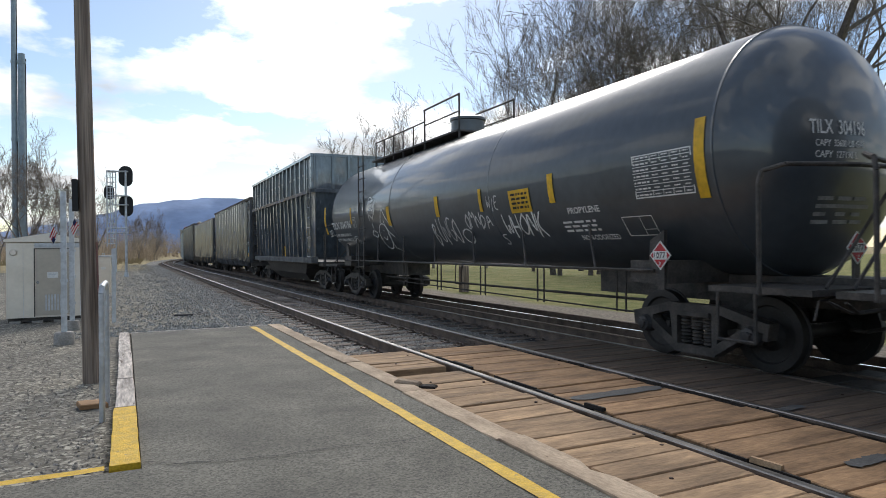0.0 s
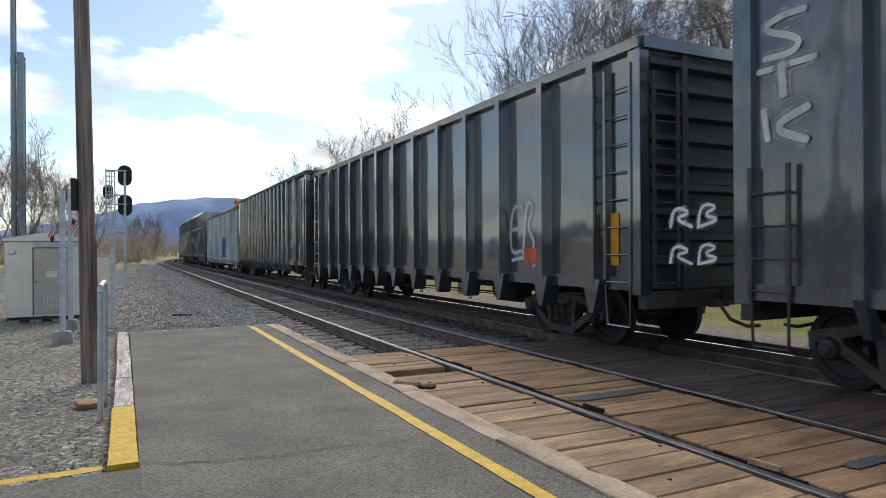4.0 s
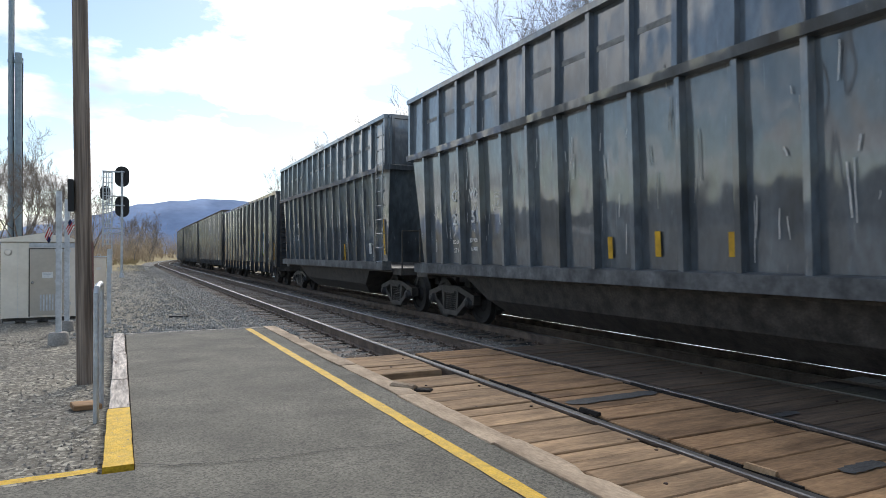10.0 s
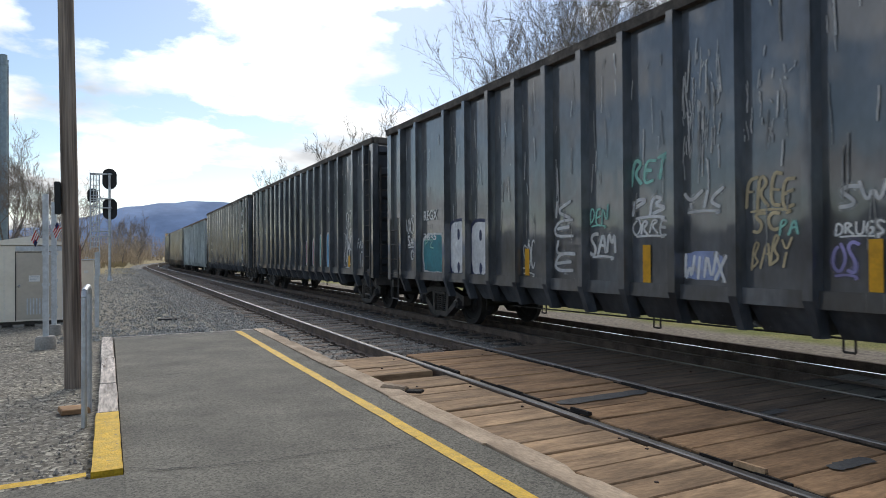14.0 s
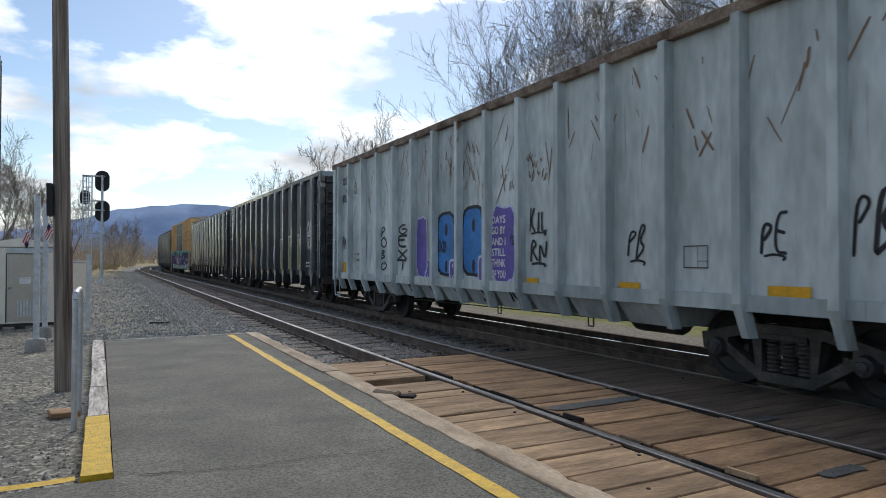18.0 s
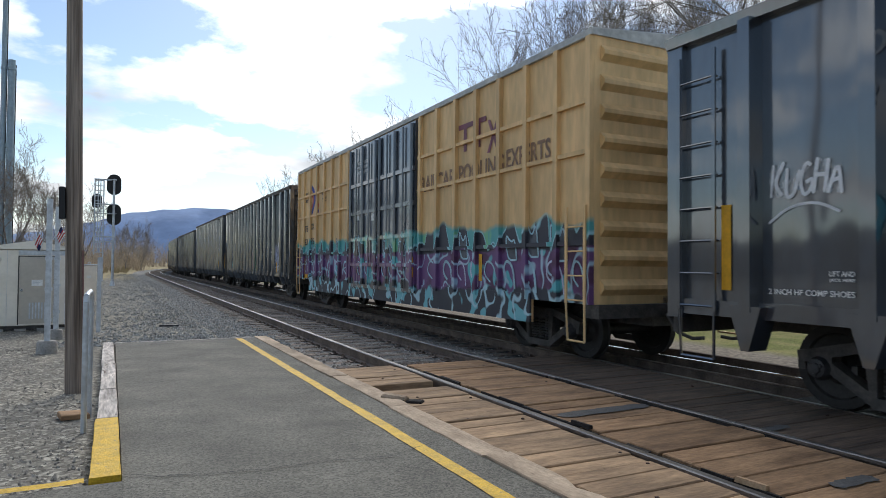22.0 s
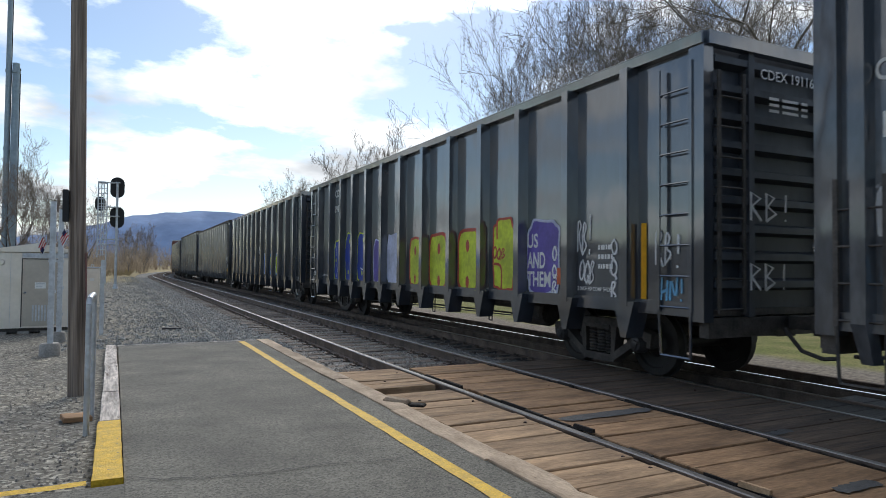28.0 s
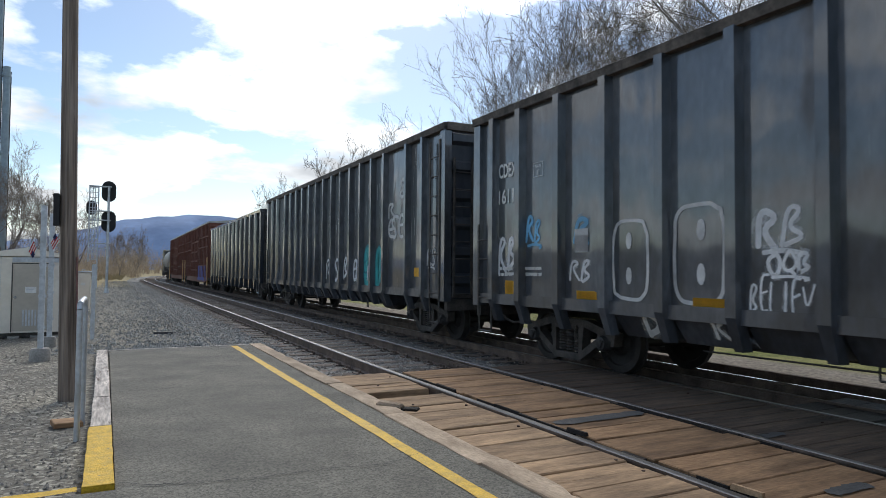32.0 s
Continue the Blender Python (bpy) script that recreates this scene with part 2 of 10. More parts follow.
    if bump:
        b = N("ShaderNodeBump")
        b.inputs["Strength"].default_value, b.inputs["Distance"].default_value = bump, 0.02
        L(height, b.inputs["Height"])
        L(b.outputs[0], p.inputs["Normal"])
        if wave:    # dented sheet steel
            w = N("ShaderNodeTexNoise")
            w.inputs["Scale"].default_value, w.inputs["Detail"].default_value = 1.1, 2.0
            L(add.outputs[0], w.inputs["Vector"])
            wb = N("ShaderNodeBump")
            wb.inputs["Strength"].default_value, wb.inputs["Distance"].default_value = 1.0, wave
            L(w.outputs["Fac"], wb.inputs["Height"])
            L(wb.outputs[0], b.inputs["Normal"])
            L(wb.outputs[0], p.inputs["Coat Normal"])
    return m


M = {}
M["asphalt"] = material("asphalt", (0.172, 0.162, 0.132), 0.9, vary=0.3, scale=1.5, grain=60, bump=0.7, tint=(0.2, 0.188, 0.155), cells=75.0, spots=((0.105, 0.098, 0.082), 0.7))
M["yellow"] = material("yellow_paint", (0.74, 0.44, 0.012), 0.7, vary=0.25, scale=12, grain=60, bump=0.4, tint=(0.68, 0.42, 0.025), spots=((0.2, 0.16, 0.1), 0.63))
M["gravel"] = material("gravel", (0.19, 0.175, 0.155), 0.95, vary=0.45, scale=0.9, grain=26, bump=1.0, tint=(0.27, 0.24, 0.19))
M["ballast"] = material("ballast", (0.23, 0.218, 0.198), 0.95, vary=0.4, scale=1.6, grain=24, bump=1.0, tint=(0.28, 0.268, 0.245), cells=24.0)
M["stone"] = material("ballast_stone", (0.27, 0.288, 0.28), 0.9, vary=0.4, scale=4, grain=30, bump=0.3, tint=(0.36, 0.355, 0.33))
M["track_stone"] = material("track_stone", (0.3, 0.27, 0.235), 0.9, vary=0.4, scale=4, grain=30, bump=0.3, tint=(0.38, 0.345, 0.305))
M["plank"] = material("crossing_plank", (0.272, 0.144, 0.064), 0.88, vary=0.36, scale=6, grain=45, bump=0.3, tint=(0.376, 0.224, 0.116), per_piece=0.2, spots=((0.13, 0.085, 0.055), 0.68), stretch=(0.25, 1, 1))
M["plank_old"] = material("weathered_plank", (0.3, 0.185, 0.1), 0.9, vary=0.36, scale=6, grain=45, bump=0.3, tint=(0.4, 0.262, 0.15), per_piece=0.16, spots=((0.13, 0.09, 0.06), 0.68), stretch=(0.25, 1, 1))
M["kerb_wood"] = material("kerb_timber", (0.44, 0.32, 0.215), 0.92, vary=0.25, scale=5, grain=45, bump=0.45, tint=(0.52, 0.4, 0.285), per_piece=0.12, stretch=(1, 0.4, 1), spots=((0.2, 0.14, 0.09), 0.7))
M["board_white"] = material("weathered_board", (0.56, 0.49, 0.43), 0.9, vary=0.4, scale=10, grain=40, bump=0.8, tint=(0.68, 0.61, 0.55), stretch=(1, 0.12, 1), spots=((0.16, 0.12, 0.095), 0.62))
M["tie"] = material("tie_wood", (0.14, 0.108, 0.085), 0.95, vary=0.4, scale=3.0, grain=24, bump=0.6, tint=(0.22, 0.175, 0.14), per_piece=0.25)
M["rail_side"] = material("rusty_rail", (0.12, 0.088, 0.068), 0.75, metal=0.0, vary=0.35, scale=4, grain=40, bump=0.3, tint=(0.17, 0.125, 0.098))
M["rail_top"] = material("polished_rail_head", (0.7, 0.7, 0.71), 0.14, metal=1.0, vary=0.08, scale=3, grain=50, bump=0.01)
M["rail_dull"] = material("dull_rail_head", (0.2, 0.195, 0.19), 0.4, metal=0.9, vary=0.2, scale=3, grain=50, bump=0.05)
M["dry"] = material("dry_field", (0.46, 0.36, 0.2), 0.95, vary=0.3, scale=0.08, grain=2.0, bump=0.6, tint=(0.38, 0.31, 0.18))
M["black"] = material("black_car_paint", (0.018, 0.025, 0.037), 0.4, vary=0.3, scale=1.1, grain=7, bump=0.012, tint=(0.032, 0.042, 0.059), streak=2.5, spots=((0.08, 0.084, 0.092), 0.77), wave=0.02, spec=0.5, coat=1.0, coat_ior=2.2, scratch=((0.08, 0.085, 0.095), 0.7))
M["black_end"] = material("dull_black_end", (0.055, 0.064, 0.08), 0.5, vary=0.3, scale=1.3, grain=9, bump=0.03, tint=(0.072, 0.082, 0.1), streak=3.0, spots=((0.12, 0.125, 0.13), 0.74))
M["tank_black"] = material("tank_paint", (0.062, 0.074, 0.086), 0.38, vary=0.2, scale=0.8, grain=6, bump=0.012, spec=0.7, coat=0.5, coat_ior=1.6)
M["worn"] = material("worn_black_paint", (0.042, 0.049, 0.061), 0.45, vary=0.5, scale=1.1, grain=10, bump=0.03, tint=(0.085, 0.095, 0.11), streak=2.2, spots=((0.32, 0.325, 0.335), 0.72), wave=0.02, spec=0.5, coat=0.85, coat_ior=1.95, scratch=((0.3, 0.305, 0.315), 0.65))
M["tall"] = material("tall_car_paint", (0.045, 0.061, 0.082), 0.42, vary=0.5, scale=1.1, grain=10, bump=0.04, tint=(0.095, 0.12, 0.145), streak=2.2, spots=((0.42, 0.43, 0.44), 0.71), wave=0.05, spec=0.5, coat=1.0, coat_ior=2.0, scratch=((0.38, 0.39, 0.41), 0.625))
M["grey"] = material("grey_car_paint", (0.47, 0.53, 0.53), 0.45, vary=0.28, scale=0.9, grain=8, bump=0.06, tint=(0.64, 0.685, 0.675), streak=3.0, spots=((0.22, 0.13, 0.075), 0.66), wave=0.12, spec=0.6, scratch=((0.24, 0.16, 0.105), 0.615))
M["rusty_rim"] = material("rusty_chord", (0.2, 0.12, 0.075), 0.85, vary=0.4, scale=3, grain=20, bump=0.3, tint=(0.3, 0.24, 0.19))
M["box_yellow"] = material("boxcar_paint", (0.76, 0.48, 0.205), 0.55, vary=0.2, scale=1.2, grain=9, bump=0.1, tint=(0.8, 0.53, 0.25), streak=4.0)
M["box_brown"] = material("oxide_paint", (0.17, 0.06, 0.04), 0.65, vary=0.3, scale=1.2, grain=9, bump=0.1, streak=4.0)
M["box_door"] = material("boxcar_door", (0.05, 0.062, 0.088), 0.3, coat=0.9, tint=(0.075, 0.09, 0.12), vary=0.3, scale=1.4, grain=9, bump=0.1, streak=3.0)


def sprayed(m):
    """Sprays a long mural over the lower side of a car: teal glow, grey-black spikes, a plum body, pale veins, dark foot."""
    nt = m.node_tree
    N, L = nt.nodes.new, nt.links.new
    p = nt.nodes["Principled BSDF"]
    co = N("ShaderNodeTexCoord")
    sep = N("ShaderNodeSeparateXYZ")
    L(co.outputs["Object"], sep.inputs[0])

    def noisy(scale, squash, detail=2.0, shift=0.0):
        mp = N("ShaderNodeMapping")
        mp.inputs["Scale"].default_value, mp.inputs["Location"].default_value = (0, 1, squash), (shift, shift, shift)
        L(co.outputs["Object"], mp.inputs[0])
        n = N("ShaderNodeTexNoise")
        n.inputs["Scale"].default_value, n.inputs["Detail"].default_value = scale, detail
        L(mp.outputs[0], n.inputs["Vector"])
        return n.outputs["Fac"]

    def calc(op, a, b, c=None):
        n = N("ShaderNodeMath"); n.operation = op
        for k, v in enumerate((a, b) if c is None else (a, b, c)):
            if isinstance(v, (int, float)):
                n.inputs[k].default_value = v
            else:
                L(v, n.inputs[k])
        return n.outputs[0]

    def below(level, sway, n, soft):
        edge = calc("MULTIPLY_ADD", calc("SUBTRACT", n, 0.5), sway, level)
        r = N("ShaderNodeMapRange")
        r.inputs["From Min"].default_value, r.inputs["From Max"].default_value = -soft, soft
        L(calc("SUBTRACT", edge, sep.outputs[2]), r.inputs["Value"])
        return r.outputs[0]

    def above(n, at, soft):
        r = N("ShaderNodeMapRange")
        r.inputs["From Min"].default_value, r.inputs["From Max"].default_value = at - soft, at + soft
        L(n, r.inputs["Value"])
        return r.outputs[0]
    last = plain = p.inputs["Base Color"].links[0].from_socket

    def over(mask, color):
        nonlocal last
        mx = N("ShaderNodeMix"); mx.data_type = "RGBA"
        L(mask, mx.inputs["Factor"]); L(last, mx.inputs["A"])
        mx.inputs["B"].default_value = (*color, 1)
        last = mx.outputs["Result"]
    zone = below(2.22, 0.9, noisy(0.9, 0.1), 0.05)
    low = below(1.78, 0.3, noisy(1.2, 0.3, shift=3), 0.02)
    over(zone, (0.11, 0.40, 0.40))
    over(calc("MULTIPLY", zone, above(noisy(2.6, 0.5, shift=5), 0.62, 0.02)), (0.2, 0.5, 0.28))
    spike = noisy(2.3, 0.22, 1.0, 7)
    peaks = below(2.02, 2.4, spike, 0.012)
    rim = calc("SUBTRACT", below(2.07, 2.4, spike, 0.02), peaks)
    over(calc("MULTIPLY", zone, peaks), (0.045, 0.045, 0.06))
    over(calc("MULTIPLY", zone, calc("MAXIMUM", rim, 0.0)), (0.4, 0.66, 0.72))
    over(low, (0.17, 0.075, 0.2))
    over(calc("MULTIPLY", low, above(noisy(1.7, 1.2, 3.0, 11), 0.56, 0.05)), (0.1, 0.035, 0.085))
    blob = noisy(1.9, 0.8, 1.0, 17)
    over(calc("MULTIPLY", low, above(blob, 0.62, 0.012)), (0.14, 0.5, 0.54))
    vein = calc("ABSOLUTE", calc("SUBTRACT", noisy(1.5, 0.9, 1.0, 23), 0.5), 0.0)
    over(calc("MULTIPLY", low, calc("SUBTRACT", 1.0, above(vein, 0.016, 0.008))), (0.42, 0.56, 0.66))
    foot = below(1.06, 0.7, noisy(2.0, 0.3, shift=29), 0.03)
    over(foot, (0.04, 0.042, 0.055))
    over(calc("MULTIPLY", foot, above(noisy(2.4, 0.9, 1.0, 37), 0.6, 0.012)), (0.2, 0.52, 0.57))
    edge = calc("ABSOLUTE", calc("SUBTRACT", noisy(1.9, 0.7, 1.0, 43), 0.5), 0.0)
    over(calc("MULTIPLY", foot, calc("SUBTRACT", 1.0, above(edge, 0.02, 0.008))), (0.45, 0.64, 0.7))
    side = above(calc("ABSOLUTE", sep.outputs[0], 0.0), 1.512, 0.003)     # the end walls stay unpainted
    mx = N("ShaderNodeMix"); mx.data_type = "RGBA"
    L(side, mx.inputs["Factor"]); L(plain, mx.inputs["A"]); L(last, mx.inputs["B"])
    L(mx.outputs["Result"], p.inputs["Base Color"])


sprayed(M["box_yellow"])
sprayed(M["box_door"])


M["sky_pale"] = material("paint_pale_blue", (0.42, 0.62, 0.7), 0.55, vary=0.2, scale=2.5, grain=14, bump=0.0)
M["tank_grey"] = material("grey_tank_paint", (0.3, 0.3, 0.29), 0.5, vary=0.25, scale=1.0, grain=8, bump=0.05)
M["steel_dark"] = material("truck_iron", (0.055, 0.05, 0.047), 0.6, vary=0.4, scale=5, grain=30, bump=0.3, tint=(0.085, 0.074, 0.065))
M["wheel"] = material("wheel_steel", (0.04, 0.037, 0.035), 0.6, metal=0.2, vary=0.3, scale=5, grain=30, bump=0.1)
M["tread"] = material("polished_tread", (0.4, 0.4, 0.4), 0.3, metal=1.0, vary=0.1, scale=5, grain=30, bump=0.02)
M["galv"] = material("galvanised_steel", (0.6, 0.63, 0.66), 0.5, metal=0.4, vary=0.2, scale=4, grain=25, bump=0.05)
M["mast"] = material("blue_grey_mast", (0.3, 0.38, 0.44), 0.55, metal=0.3, vary=0.15, scale=3, grain=20, bump=0.03)
M["shelter"] = material("brushed_aluminium", (0.74, 0.68, 0.6), 0.36, metal=0.45, vary=0.06, scale=2, grain=15, bump=0.01, tint=(0.78, 0.725, 0.65))
M["pole_wood"] = material("pole_wood", (0.21, 0.155, 0.12), 0.9, vary=0.45, scale=22, grain=50, bump=0.8, tint=(0.34, 0.275, 0.225), stretch=(1, 1, 0.035), spots=((0.08, 0.06, 0.047), 0.66))
M["concrete"] = material("concrete", (0.36, 0.34, 0.31), 0.9, vary=0.25, scale=5, grain=40, bump=0.4)
M["white"] = material("white_lettering", (0.82, 0.82, 0.8), 0.6, vary=0.12, scale=6, grain=30, bump=0.0)
M["sign_black"] = material("signal_black", (0.012, 0.012, 0.013), 0.6, vary=0.2, scale=5, grain=20, bump=0.0)
M["orange"] = material("reflector_yellow", (0.8, 0.4, 0.01), 0.5, vary=0.15, scale=8, grain=30, bump=0.0)
M["red"] = material("red_paint", (0.55, 0.03, 0.04), 0.5, vary=0.15, scale=8, grain=30, bump=0.0)
M["bark"] = material("grey_bark", (0.1, 0.083, 0.07), 0.95, vary=0.35, scale=3, grain=14, bump=0.4, tint=(0.145, 0.122, 0.105))
# stem colour carries painted sun haze and backlight, so it is paler than bark
M["brush"] = material("hazed_brush", (0.42, 0.32, 0.22), 0.95, vary=0.3, scale=0.6, grain=5, bump=0.0, tint=(0.52, 0.41, 0.29))
M["twig"] = material("grey_twig", (0.16, 0.135, 0.118), 0.95, vary=0.3, scale=3, grain=14, bump=0.2, tint=(0.22, 0.19, 0.165))
# bark of the far trees, lightened in its colour to stand for haze
M["hazed_bark"] = material("far_hazed_bark", (0.2, 0.168, 0.142), 0.95, vary=0.3, scale=3, grain=14, bump=0.2, tint=(0.3, 0.26, 0.225))
# the blue is distance haze put into the ridge's base colour
M["hill"] = material("hazy_ridge", (0.15, 0.245, 0.44), 1.0, vary=0.12, scale=0.008, grain=0.04, bump=0.0, tint=(0.175, 0.27, 0.46))
M["trash"] = material("mixed_load", (0.3, 0.22, 0.18), 0.9, vary=0.5, scale=3.0, grain=9, bump=0.6, tint=(0.5, 0.4, 0.35), spots=((0.7, 0.25, 0.2), 0.62))

# ---- the line of the track ----
BEND, START, RADIUS, TURN = 0.008, 82.0, 420.0, 1.05


def way(s, off=0.0, z=0.0):
    """Place and heading s metres along the line, off metres to its right."""
    if s < 10:
        x, y, a = 0.0, s, 0.0
    elif s < START:
        x, y, a = BEND * (s - 10), s, BEND
    else:
        a = min(BEND + (s - START) / RADIUS, TURN)
        x = BEND * (START - 10) + RADIUS * (math.cos(BEND) - math.cos(a))
        y = START + RADIUS * (math.sin(a) - math.sin(BEND))
        rest = s - START - (TURN - BEND) * RADIUS
        if rest > 0:
            x, y = x + rest * math.sin(a), y + rest * math.cos(a)
    return Vector((x + off * math.cos(a), y - off * math.sin(a), z)), a


def sweep(geo, ring, s_list, close=True):
    """Pushes a cross-section of (offset, height) points along the line."""
    n, m = len(ring), len(s_list)
    vs = [tuple(way(s, o)[0] + Vector((0, 0, z))) for s in s_list for o, z in ring]
    fs = []
    for k in range(m - 1):
        for i in range(n if close else n - 1):
            j = (i + 1) % n
            fs.append((k * n + i, k * n + j, (k + 1) * n + j, (k + 1) * n + i))
    if close:
        fs += [tuple(range(n - 1, -1, -1)), tuple(range((m - 1) * n, m * n))]
    return geo.add(vs, fs)


S_LONG = [-430, -200, -100, -40, 0, 10, 14] + list(range(20, 560, 6))
NEAR1, FAR1, NEAR2, FAR2 = 3.64, 5.10, 7.05, 8.50      # rail centre lines
Z1, Z2 = 0.0, -0.10                                  # rail heads of the two tracks


# ---- ground ----
def ground():
    def height(x, y):
        u = x - (BEND * max(0, y - 10) if y < START else 0.58 + (y - START) ** 2 / (2 * RADIUS) if y < 300 else -9e9)
        wave = 0.02 * noise.noise((x * 0.7, y * 0.5, 0))
        if u < 1.9:
            return -0.06 + wave
        if u < 10.4:
            return -0.55
        return -0.40 + wave * 2
    xs = [-3000, -800, -250, -90, -40, -20, -12, -8] + [-6 + 0.5 * i for i in range(16)] + [1.89, 1.93, 4, 8, 10.3, 10.5, 12, 14, 17, 20, 25, 30, 40, 60, 90, 150, 300, 900, 3000]
    ys = [-3000, -600, -150, -40, -15, -5, 0] + [1.5 * i for i in range(1, 40)] + [64, 70, 76, 82, 88, 94, 100, 110, 120, 130, 145, 160, 190, 230, 290, 310, 400, 600, 1000, 2000, 4200]
    g = Geo()
    g.v = [(x + (BEND * max(0, min(y, START) - 10) if -13 < x < 13 and y < 300 else 0) + ((y - START) ** 2 / (2 * RADIUS) if START < y < 300 and -13 < x < 13 else 0), y, 0) for x in xs for y in ys]
    g.v = [(x, y, height(x, y)) for x, y, z in g.v]
    n = len(ys)
    g.f = [(i * n + j, (i + 1) * n + j, (i + 1) * n + j + 1, i * n + j + 1) for i in range(len(xs) - 1) for j in range(n - 1)]
    return g


def ground_material():
    """Gravel on the station side, grass over the tracks, dry fields beyond."""
    m = bpy.data.materials.new("ground")
    m.use_nodes = True
    nt = m.node_tree
    N, L = nt.nodes.new, nt.links.new
    p = nt.nodes["Principled BSDF"]
    p.inputs["Roughness"].default_value = 0.95
    p.inputs["Specular IOR Level"].default_value = 0.2
    co = N("ShaderNodeTexCoord")
    sep = N("ShaderNodeSeparateXYZ")
    L(co.outputs["Object"], sep.inputs[0])
    wob = N("ShaderNodeTexNoise"); wob.inputs["Scale"].default_value = 0.25; wob.inputs["Detail"].default_value = 6
    L(co.outputs["Object"], wob.inputs["Vector"])

    def ramp(src, scale, stops, detail=6.0):
        t = N("ShaderNodeTexNoise"); t.inputs["Scale"].default_value = scale; t.inputs["Detail"].default_value = detail
        L(co.outputs["Object"], t.inputs["Vector"])
        r = N("ShaderNodeValToRGB")
        r.color_ramp.elements[0].position, r.color_ramp.elements[1].position = 0.3, 0.7
        r.color_ramp.elements[0].color, r.color_ramp.elements[1].color = (*stops[0], 1), (*stops[1], 1)
        L(t.outputs["Fac"], r.inputs[0])
        return r.outputs[0], t.outputs["Fac"]

    def blend(a, b, fac, kind="MIX"):
        x = N("ShaderNodeMix"); x.data_type, x.blend_type = "RGBA", kind
        if isinstance(fac, float):
            x.inputs["Factor"].default_value = fac
        else:
            L(fac, x.inputs["Factor"])
        L(a, x.inputs["A"]); L(b, x.inputs["B"])
        return x.outputs["Result"]

    def step(axis, at, width):
        a = N("ShaderNodeMath"); a.operation = "MULTIPLY_ADD"
        a.inputs[1].default_value = width * 3
        L(wob.outputs["Fac"], a.inputs[0]); L(sep.outputs[axis], a.inputs[2])
        r = N("ShaderNodeMapRange"); r.inputs["From Min"].default_value = at + width; r.inputs["From Max"].default_value = at + 2 * width
        L(a.outputs[0], r.inputs["Value"])
        return r.outputs[0]

    grit, fine = ramp(None, 30.0, ((0.6, 0.6, 0.6), (1.3, 1.3, 1.3)), 4.0)
    stones = N("ShaderNodeTexVoronoi"); stones.inputs["Scale"].default_value = 30.0
    L(co.outputs["Object"], stones.inputs["Vector"])
    pick = N("ShaderNodeSeparateColor"); L(stones.outputs["Color"], pick.inputs[0])
    shade = N("ShaderNodeValToRGB")
    shade.color_ramp.elements[0].color, shade.color_ramp.elements[1].color = (0.1, 0.094, 0.082, 1), (0.58, 0.55, 0.47, 1)
    middle = shade.color_ramp.elements.new(0.75); middle.color = (0.29, 0.275, 0.24, 1)
    L(pick.outputs[0], shade.inputs[0])
    grit = blend(shade.outputs[0], grit, 1.0, "MULTIPLY")
    fine = pick.outputs[0]
    patch, _ = ramp(None, 0.8, ((0.72, 0.73, 0.74), (1.2, 1.17, 1.1)))
    gravel = blend(grit, patch, 1.0, "MULTIPLY")
    dirt, _ = ramp(None, 6.0, ((0.16, 0.135, 0.105), (0.26, 0.215, 0.16)))
    gravel = blend(gravel, dirt, 0.2)
    lawn, _ = ramp(None, 1.1, ((0.17, 0.19, 0.05), (0.33, 0.29, 0.12)))
    blade, _ = ramp(None, 22.0, ((0.6, 0.6, 0.6), (1.3, 1.3, 1.2)))
    lawn = blend(lawn, blade, 1.0, "MULTIPLY")
    verge, _ = ramp(None, 14.0, ((0.15, 0.125, 0.1), (0.36, 0.31, 0.25)))
    field, _ = ramp(None, 0.12, ((0.42, 0.33, 0.19), (0.32, 0.27, 0.15)))
    field = blend(field, blade, 0.6, "MULTIPLY")
    left = blend(gravel, field, step(1, 62.0, 8.0))
    right = blend(verge, lawn, step(0, 12.6, 0.8))
    right = blend(right, field, step(1, 96.0, 8.0))
    col = blend(left, right, step(0, 7.5, 0.5))
    L(col, p.inputs["Base Color"])
    b = N("ShaderNodeBump"); b.inputs["Strength"].default_value, b.inputs["Distance"].default_value = 0.9, 0.03
    L(fine, b.inputs["Height"]); L(b.outputs[0], p.inputs["Normal"])
    return m


M["ground"] = ground_material()
tagged(part("ground", ground(), M["ground"], smooth=True), "grey gravel yard, spring lawn and dry fields", "ground", kind="structure")

bed = Geo()
sweep(bed, [(1.2, -0.12), (1.75, -0.05), (2.5, -0.19), (2.9, -0.19), (5.9, -0.19), (6.25, -0.30), (9.8, -0.31), (10.9, -0.5)], S_LONG, close=False)
tagged(part("track_bed", bed, M["ballast"], smooth=True), "grey crushed-stone ballast under two railway tracks", "track bed", kind="structure")


# ---- rails and ties ----
def rail(name, off, top, head, label, z_base=None, s_list=None):
    s_list = s_list or S_LONG
    b = top - 0.17
    ob = thing(name, label, "rail", "rails", kind="structure")
    web = [(off - 0.07, b), (off - 0.07, b + 0.012), (off - 0.012, b + 0.03), (off - 0.012, top - 0.04), (off - 0.036, top - 0.03), (off - 0.036, top - 0.008),
           (off + 0.036, top - 0.008), (off + 0.036, top - 0.03), (off + 0.012, top - 0.04), (off + 0.012, b + 0.03), (off + 0.07, b + 0.012), (off + 0.07, b)]
    part("rail_web", sweep(Geo(), web, s_list), M["rail_side"], ob)
    cap = [(off - 0.035, top - 0.0085), (off - 0.026, top), (off + 0.026, top), (off + 0.035, top - 0.0085)]
    part("rail_head", sweep(Geo(), cap, s_list, close=False), head, ob, "polished running surface")
    return ob


